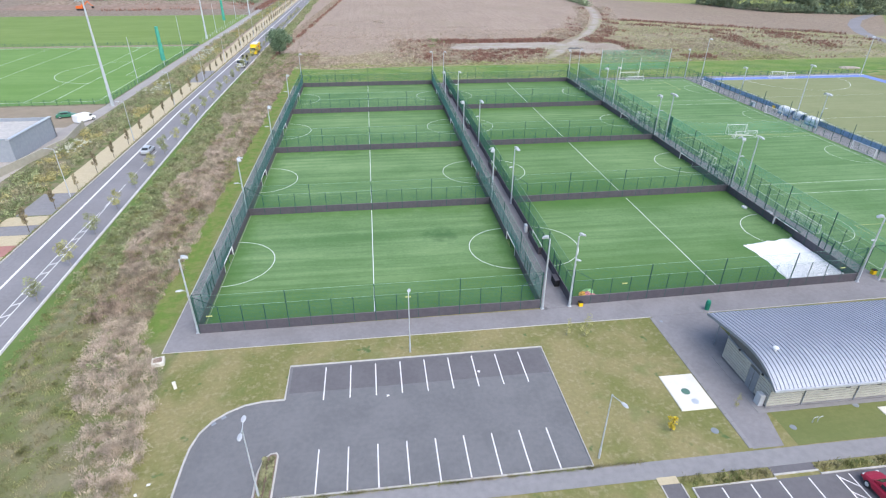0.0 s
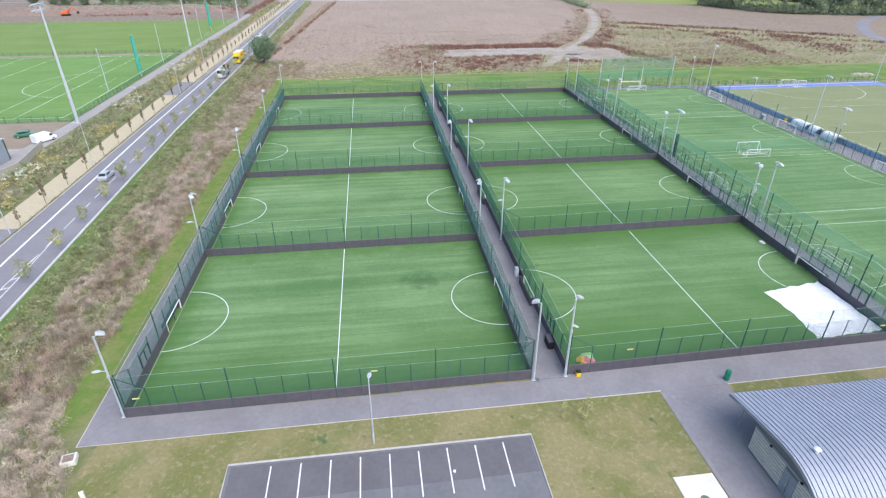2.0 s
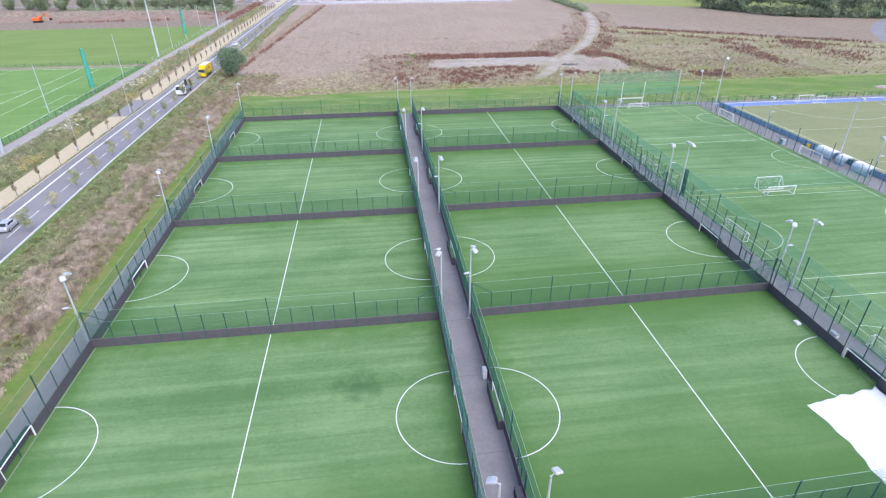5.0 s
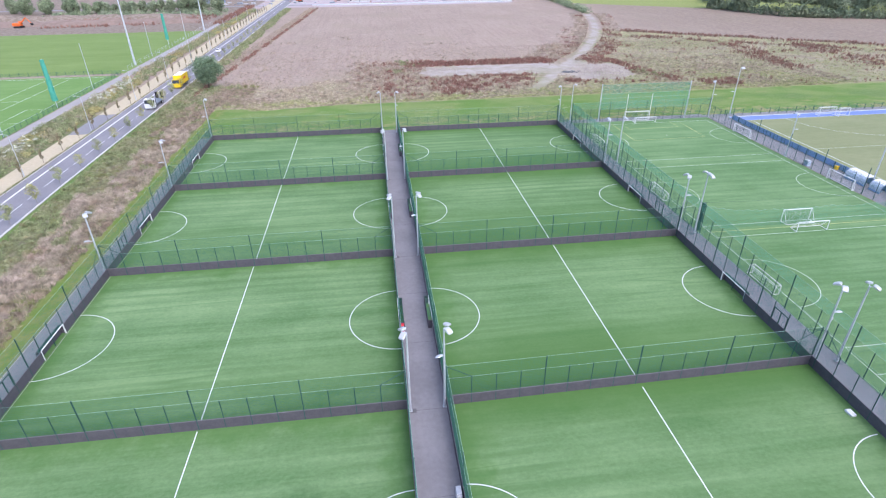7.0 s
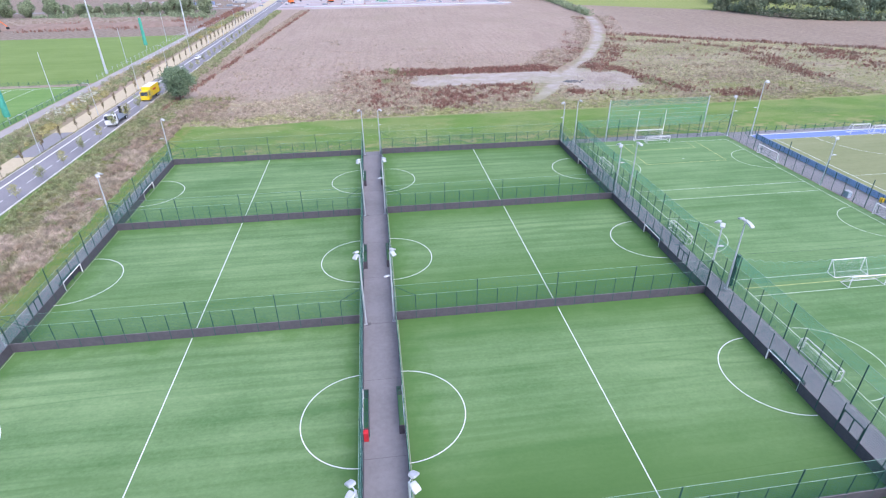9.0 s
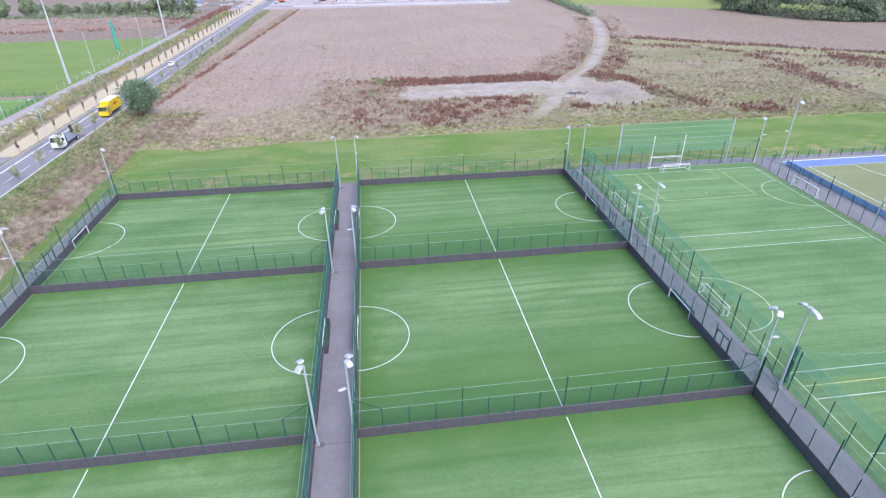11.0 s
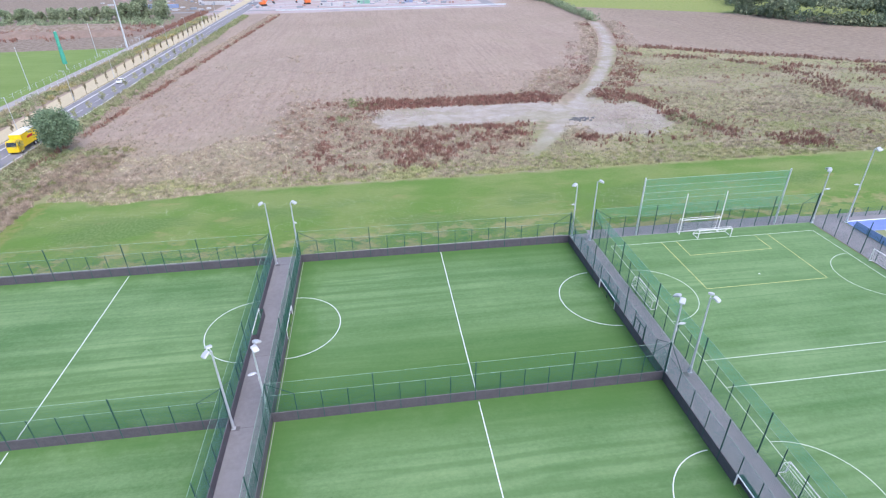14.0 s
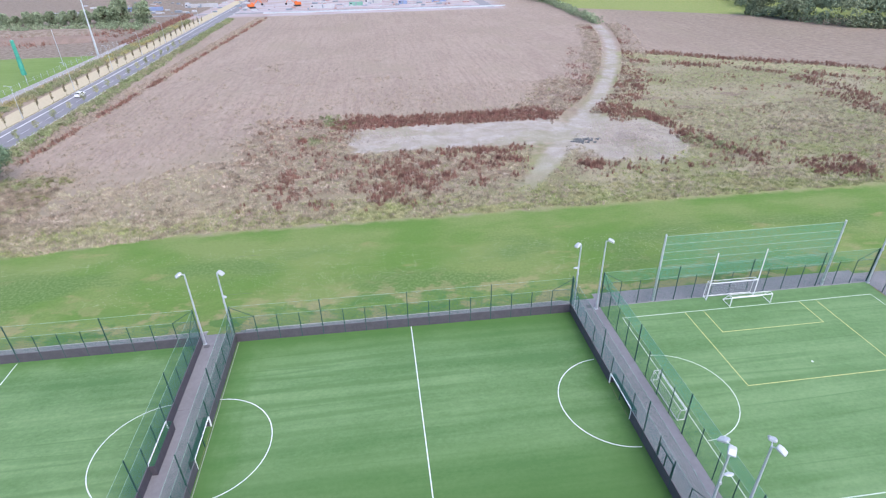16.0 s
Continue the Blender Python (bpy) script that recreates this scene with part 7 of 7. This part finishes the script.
straw, docks, weeds, rusty, green_tufts, pale_tufts = [], [], [], [], [], []
for k in range(6000):
    x = R.uniform(-46, 140)
    y = rim_at(x) + 9 * R.random() ** 1.4
    g = noise.noise((x * 0.09, y * 0.2, 14.0))
    (green_tufts if (x > 46 and R.random() < 0.75 + g) or g > -0.05 else straw if R.random() < 0.7 else weeds).append((x, y, R.uniform(0.5, 1.0)))
for k in range(46000):
    x, y = R.uniform(-60, 150), R.uniform(144, 240)
    rim = rim_at(x)
    if y < rim or (x < -46 and y < 158) or stony(x, y):
        continue
    side = x - track_x(y)
    v, w = noise.noise((x * 0.07, y * 0.07, 6.0)), noise.noise((x * 0.3, y * 0.3, 9.0))
    dock = max(1.15 * near(x, 11, 63, 3) * near(y, 199.3, 205.5 + 4 * w, 2.5), 1.1 * near(x, 24, 47, 7) * near(y, 163 + 5 * v, 180.5, 3) * (0.3 + 1.5 * w + 0.7 * v - 0.03 * max(0.0, x - 40)),
               0.9 * near(x, 0, 28, 6) * near(y, 156, 178, 4) * (1.3 * w + 0.9 * v + 0.08), 0.5 * near(x, -4, 13, 6) * near(y, 180, 206, 8) * (1.4 * w + 0.15),
               0.95 * near(x - (86 - 0.25 * (y - 180)), -2, 6, 2.5) * near(y, 178, 206, 4) * (w + 0.65), near(side, 4, 12, 3) * near(y, 204, 236, 8) * (0.2 + 1.3 * w),
               1.2 * near(x, 60, 63.5, 1.2) * near(y, 164.5, 168, 1.2), 0.6 * near(x, 92, 97, 3) * near(y, 162, 171, 3) * (w + 0.35), 0.8 * near(x, 103, 112, 3) * near(y, 154.5, 160.5, 2) * (w + 0.6),
               0.5 * near(x, 62, 90, 3) * near(y, 162, 166, 2) * (w + 0.1))
    thicket = max(near(x, -8, 13, 6) * near(y, 168, 206, 6), near(side, -20, -4, 4) * near(y, 205, 236, 6), near(x, -4, 30, 8) * near(y, 160, 178, 5))
    if R.random() < dock * 0.95:
        for q in range(2):
            docks.append((x + R.gauss(0, 0.5), y + R.gauss(0, 0.5), R.uniform(0.5, 1.05)))
        if R.random() < 0.2:
            (pale_tufts if R.random() < 0.4 else weeds).append((x, y, R.uniform(0.3, 0.55)))
    elif R.random() < 0.75 * thicket:
        (pale_tufts if R.random() < 0.25 else rusty if w > 0.02 else weeds if w > -0.14 else green_tufts).append((x, y, R.uniform(0.35, 0.7)))
    elif y < 171 + 30 * max(0, min(1, (x + 30) / 45)) + 8 * v and R.random() < 0.9:
        lush = v + 0.7 * w - 0.02 * (y - rim) + (0.34 if x > 47 else -0.04 if x > 10 else -0.2) + 0.4 * near(y, rim - 1, rim + 4.5 + 3 * v, 3)
        (green_tufts if lush > 0.12 else straw if v - 0.6 * w > -0.1 else weeds if x > 10 or R.random() < 0.9 else pale_tufts).append((x, y, R.uniform(0.45, 1.0)))
        if R.random() < 0.05:
            pale_tufts.append((x, y, R.uniform(0.25, 0.45)))
    elif R.random() < 0.2:
        weeds.append((x, y, R.uniform(0.35, 0.7)))
for k in range(15000):
    # pasture beyond the track
    y = R.uniform(150, 290)
    x = 68 + max(0.0, (y - 180) * 0.5) + R.uniform(0, 142)
    v, w = noise.noise((x * 0.05, y * 0.09, 6.0)), noise.noise((x * 0.2, y * 0.25, 3.0))
    if y + 0.69 * x > 356 + 6 * v or stony(x, y):
        continue
    if v > 0.26 and R.random() < 0.3 + w:
        docks.append((x, y, R.uniform(0.5, 1.0)))
    elif R.random() < 0.6 - 0.9 * v + 0.6 * w - (y - 160) / 150:
        green_tufts.append((x, y, R.uniform(0.5, 1.0)))
    else:
        (straw if w > -0.1 else weeds).append((x, y, R.uniform(0.45, 0.9)))
for k in range(14000):
    y = 152 + 140 * R.random() ** 1.4
    x = R.uniform(-52, 60)
    if noise.noise((x * 0.1, y * 0.07, 1.0)) + 0.5 * noise.noise((x * 0.5, y * 0.3, 2.0)) > -0.05 + (y - 160) / 300 + (x + 52) / 300 and not stony(x, y):
        weeds.append((x, y, R.uniform(0.4, 0.9)))
for k in range(3600):
    # tufts along the old boundary beside the road, and on the bank behind
    y = R.uniform(165, 425)
    x = -55.5 + 0.0675 * (y - 190) + (R.gauss(0, 0.45) if k % 3 == 0 else R.uniform(-6, 1))
    if k % 3 == 0 and noise.noise((0.0, y * 0.09, 5.0)) < -0.15:
        continue
    (docks if k % 3 == 0 else weeds).append((x, y, R.uniform(0.5, 1.1)))
for k in range(2600):
    y = R.uniform(345, 452)
    x = R.uniform(-94, -88) if k % 4 == 0 else R.uniform(-190, -100)
    if k % 4 == 0 or (y < 395 and noise.noise((x * 0.04, y * 0.06, 2.0)) > 0.0):
        docks.append((x, y, R.uniform(0.8, 1.7)))
for k in range(1700):
    # dark dock banks across the east of the field
    a = k % 4
    x, y = (R.gauss(181, 5), R.uniform(171, 225)) if a < 2 else (R.gauss(152, 2.5), R.uniform(190, 228)) if a == 2 else (R.gauss(146, 3), R.uniform(172, 208))
    if noise.noise((x * 0.15, y * 0.1, 4.0)) > -0.25:
        (docks if k % 3 else weeds).append((x, y, R.uniform(0.5, 1.1)))
for k in range(2600):
    # ragged hem between pasture and stubble
    x = R.uniform(108, 215)
    c = R.choice((338, 358, 360))
    y = c - 0.69 * x + R.gauss(0, 1.6) + 5 * noise.noise((x * 0.05, 0.0, c))
    if noise.noise((x * 0.12, y * 0.05, c)) > -0.1 and x > track_x(y) + 6:
        (docks if k % 2 == 0 else weeds).append((x, y, R.uniform(0.6, 1.3)))
for k in range(3800):
    y = R.uniform(200, 350)
    x = track_x(y) + (-4.2 - R.uniform(0, 17 if y < 290 else 9) * R.random() if k % 3 else 4.2 + 9 * R.random() ** 2)
    (docks if noise.noise((x * 0.1, y * 0.08, 3.0)) > 0.2 else weeds if k % 2 else pale_tufts).append((x, y, R.uniform(0.4, 0.8)))
solid("meadow_tussocks", blades("meadow_tussocks", straw, M_MEADOW, 10, (0.25, 0.65), 0.6, 0.06, 0.9), M_MEADOW, "rough straw-coloured meadow tussocks", "grass", kind="stuff")
solid("green_tussocks", blades("green_tussocks", green_tufts, M_GREEN_TUFT, 10, (0.2, 0.5), 0.6, 0.065, 0.9), M_GREEN_TUFT, "fresh yellow-green meadow tussocks", "grass", kind="stuff")
solid("red_docks", blades("red_docks", docks, M_DOCK, 12, (0.65, 1.25), 0.34, 0.06, 0.25), M_DOCK, "dark red seeding docks in the rough field", "weeds", kind="stuff")
solid("rusty_weeds", strands("rusty_weeds", rusty, M_RUST, 30, 0.06, 0.5, 0.85, 0.5), M_RUST, "rusty brown seed heads in the rough field", "weeds", kind="stuff")
solid("field_weeds", blades("field_weeds", weeds, M_BROWN, 9, (0.3, 0.75), 0.5, 0.06, 0.8), M_BROWN, "sparse brown weeds in the stubble", "weeds", kind="stuff")
solid("pale_tufts", strands("pale_tufts", pale_tufts, M_TAN, 34, 0.055), M_TAN, "pale fluffy seed heads in the rough field", "weeds", kind="stuff")

# dull green bushes among the docks
cs, rs = [], []
for bx, by, n in ((7.9, 206.0, 12), (4.5, 190.1, 9), (11.0, 201.0, 6), (88.0, 176.5, 8), (91.5, 172.0, 6)):
    for k in range(n):
        r = R.uniform(0.5, 1.0)
        cs.append((bx + R.gauss(0, 1.5), by + R.gauss(0, 1.6), r * 0.5)), rs.append(r)
solid("field_bushes", soup("field_bushes", leaf_cloud(cs, rs, 80, 0.17, 0.85), 4, M_SCRUB), M_SCRUB, "dull green bushes among the docks", "scrub", kind="stuff")

# planted bed and low strips by the walkway
cs, rs = [], []
for k in range(46):
    y = -18.8 - 0.42 * (k // 2)
    cs.append((-31.45 + 0.62 * (k % 2) + R.uniform(-0.05, 0.05), y, 0.2)), rs.append(R.uniform(0.22, 0.3))
solid("island_shrubs", soup("island_shrubs", leaf_cloud(cs, rs, 220, 0.07, 0.8), 4, M_SCRUB), M_SCRUB, "small rounded shrubs planted in rows in the island", "shrubs", kind="stuff")
spots = [(R.uniform(-30, 0.4), R.uniform(-22.95, -22.82), R.uniform(0.3, 0.6)) for k in range(420)] + [(R.uniform(2.5, 60), R.uniform(-25.6, -24.7), R.uniform(0.5, 0.9)) for k in range(520)]
spots = [s for s in spots if not (10.2 < s[0] < 14.4 and s[1] < -24)]
solid("strip_planting", blades("strip_planting", spots, M_ROUGH, 14, (0.25, 0.5), 0.4, 0.05, 0.7), M_ROUGH, "low straggly planting along the walkway", "planting", kind="stuff")
spots = []
for k in range(9000):
    x, y = R.uniform(-42, 80), R.uniform(125, 142)
    if noise.noise((x * 0.05, y * 0.13, 5.0)) > 0.0:
        spots.append((x, y, R.uniform(0.5, 1.0)))
solid("clover_heads", blades("clover_heads", spots, M_FLOWER, 3, (0.06, 0.12), 0.5, 0.026, 0.9), M_FLOWER, "pale clover heads in the mown strip", "flowers", kind="stuff")


# ---- rubble, spoil and the far building site ----
def heap(cx, cy, n, spread, size, label, mat, name, wide=1.5, deep=0.7):
    g = Geo()
    for k in range(n):
        a, d = R.uniform(0, 6.28), spread * R.random() ** 0.7
        s = size * R.uniform(0.4, 1.3)
        x, y = cx + d * math.cos(a) * wide, cy + d * math.sin(a) * deep
        z = max(0.0, 0.35 * spread * 0.25 * (1 - d / spread)) * R.random()
        ring = lambda q, zz: [(x + q * s * math.cos(t + k) * (0.8 + 0.4 * R.random()), y + q * s * math.sin(t + k) * (0.8 + 0.4 * R.random()), zz) for t in (0, 1.26, 2.5, 3.8, 5.0)]
        g.loft([ring(1.0, z - 0.05), ring(0.9, z + 0.35 * s), ring(0.4, z + 0.7 * s)])
    return solid(name, g, mat, label, "rubble", kind="stuff")


heap(76.5, 180.5, 1500, 12.5, 0.15, "pale stone rubble tipped beside the track", M_STONE, "stone_rubble", 0.9, 1.1)
heap(65.5, 180.5, 60, 2.6, 0.32, "dark broken slabs beside the track", M_CLAD_DARK, "broken_slabs")
heap(150, 130.5, 70, 2.6, 0.5, "pale stone pile at the corner of the hockey pitch", M_STONE, "stone_pile")
heap(20, 191, 260, 7, 0.16, "scattered pale stones on the gravel", M_STONE, "scattered_stones")


def bank(name, pts, h, w, mat, label):
    g = Geo()
    rows = []
    for i, (x, y) in enumerate(pts):
        f = (0.75 + 0.5 * noise.noise((x * 0.08, y * 0.08, 2.0))) * min(1.0, i / 3, (len(pts) - 1 - i) / 3)
        rows.append([(x, y - w, -0.1), (x, y - w * 0.5, h * 0.65 * f), (x, y, h * f), (x, y + w * 0.5, h * 0.6 * f), (x, y + w, -0.1)])
    g.v = [p for r in rows for p in r]
    g.f = [(5 * i + k, 5 * i + 5 + k, 5 * i + 6 + k, 5 * i + 1 + k) for i in range(len(rows) - 1) for k in range(4)]
    return solid(name, g, mat, label, "spoil bank", kind="structure")


bank("spoil_bank", [(-260 + 6 * k, 362 + 3 * noise.noise((k * 0.3, 0, 0))) for k in range(28)], 3.2, 8, M_SOIL, "long bank of dark dug soil beyond the training field")
bank("green_bank", [(-260 + 6 * k, 388 + 4 * noise.noise((k * 0.3, 2, 0))) for k in range(26)], 3.5, 9, M_GROUND, "overgrown bank beyond the spoil")


def digger(x, y, rz, label):
    d = thing("excavator", label, "excavator", x, y, 0, rz, group="excavators")
    d.matrix_basis = d.matrix_basis @ Matrix.Scale(1.1, 4)
    for s in (-1, 1):
        part("track", Geo().slab(-2.0, 2.0, s * 1.15 - 0.3, s * 1.15 + 0.3, 0, 0.9, 0.2), M_BLACK, d)
    part("house", Geo().slab(-2.2, 1.4, -1.3, 1.3, 1.0, 2.4, 0.2), M_CAR["orange"], d)
    cab = part("cab", Geo().slab(0.2, 1.6, 0.2, 1.3, 1.1, 3.1, 0.15), M_CAR["orange"], d)
    part("cab_glass", Geo().box(1.6, 1.62, 0.35, 1.15, 1.7, 2.9), M_WINDOW, cab)
    part("boom", Geo().tube((1.2, -0.4, 1.8), (4.5, -0.4, 4.8), 0.3, 0.25, 6), M_CAR["orange"], d)
    part("dipper", Geo().tube((4.5, -0.4, 4.8), (6.8, -0.4, 2.4), 0.24, 0.18, 6), M_CAR["orange"], d)
    part("bucket", Geo().slab(6.3, 7.3, -0.9, 0.1, 1.2, 2.3, 0.2), M_BLACK, d)
    return d


digger(-202, 352, 0, "orange-red excavator on the spoil bank")
digger(-58, 482, 30, "orange excavator on the far building site")
digger(-28, 486, 200, "orange excavator on the far building site")
M_DULL = [plain("site_" + n, c, None, 0.7) for n, c in (("white", (0.48, 0.48, 0.5)), ("blue", (0.25, 0.32, 0.5)), ("rust", (0.4, 0.27, 0.25)), ("green", (0.2, 0.4, 0.32)))]
COL = [("white", M_DULL[0]), ("blue", M_DULL[1]), ("rust red", M_DULL[2]), ("green", M_DULL[3])]
for k, (x, y, c, w) in enumerate(((12, 478, 3, 9), (24, 492, 0, 12), (40, 505, 2, 7), (44, 478, 1, 6), (70, 486, 1, 10), (-10, 470, 0, 16), (-95, 500, 0, 22), (-130, 488, 1, 26), (-60, 520, 2, 14), (85, 520, 0, 12), (-170, 470, 0, 14))):
    n, m = COL[c]
    s = thing("site_cabin", n + " steel cabin on the far building site", "site cabin", x, y, 0, R.uniform(-8, 8), group="site cabins")
    part("shell", Geo().slab(-w / 2, w / 2, -1.25, 1.25, 0, 2.2, 0.05), m, s)
    part("door", Geo().box(-0.5, 0.5, -1.27, -1.25, 0.1, 2.1), M_STEEL, s)
    part("window", Geo().box(-w / 2 + 0.6, -w / 2 + 1.6, -1.27, -1.25, 1.0, 1.8), M_WINDOW, s)
for nm, m, lab, num in (("pale_materials", M_DULL[0], "stacks of pale building materials on the site", 90), ("red_materials", M_DULL[2], "rust-red plant and materials on the site", 50), ("dark_materials", M_STEEL, "dark heaps and plant on the site", 90)):
    g = Geo()
    for k in range(num):
        x, y, a, b, h = R.uniform(-190, 95), 462 + 150 * R.random() ** 1.6, R.uniform(0.4, 2.2), R.uniform(0.4, 1.2), R.uniform(0.3, 1.3)
        g.slab(x - a, x + a, y - b, y + b, -0.02, h, 0.15)
    solid(nm, g, m, lab, "building materials", kind="stuff")
rail = thing("post_fence", "row of pale posts with thin wires beside the lane", "fence")
for k in range(30):
    y = 212 + 4.6 * k
    part("post", shared("palepost", lambda: Geo().tube((0, 0, 0), (0, 0, 1.7), 0.06, n=6).mesh("post", M_LAMP)), M_LAMP, rail, at=Matrix.Translation((-93.0 - 0.008 * (y - 212), y, 0)))
for z in (0.9, 1.55):
    part("wire", Geo().tube((-93.0, 212, z), (-94.07, 345.4, z), 0.012, n=4), M_GALV, rail)
site = thing("site_fence", "long pale hoarding in front of the building site", "fence")
for k in range(45):
    part("panel", shared("hoard", lambda: Geo().box(0, 3.3, -0.04, 0.04, 0.0, 0.8).mesh("panel", M_GALV)), M_GALV, site, at=Matrix.Translation((-45 + 3.4 * k, 447 - 0.06 * k, 0)))
surface("site_road", Geo().prism([(-300, 450), (95, 450), (97, 440), (101, 440), (104, 620), (96, 620), (94, 456), (-300, 456)], -0.05, 0.02), M_PAVING_GREY, "grey site road at the far end of the field", "road")
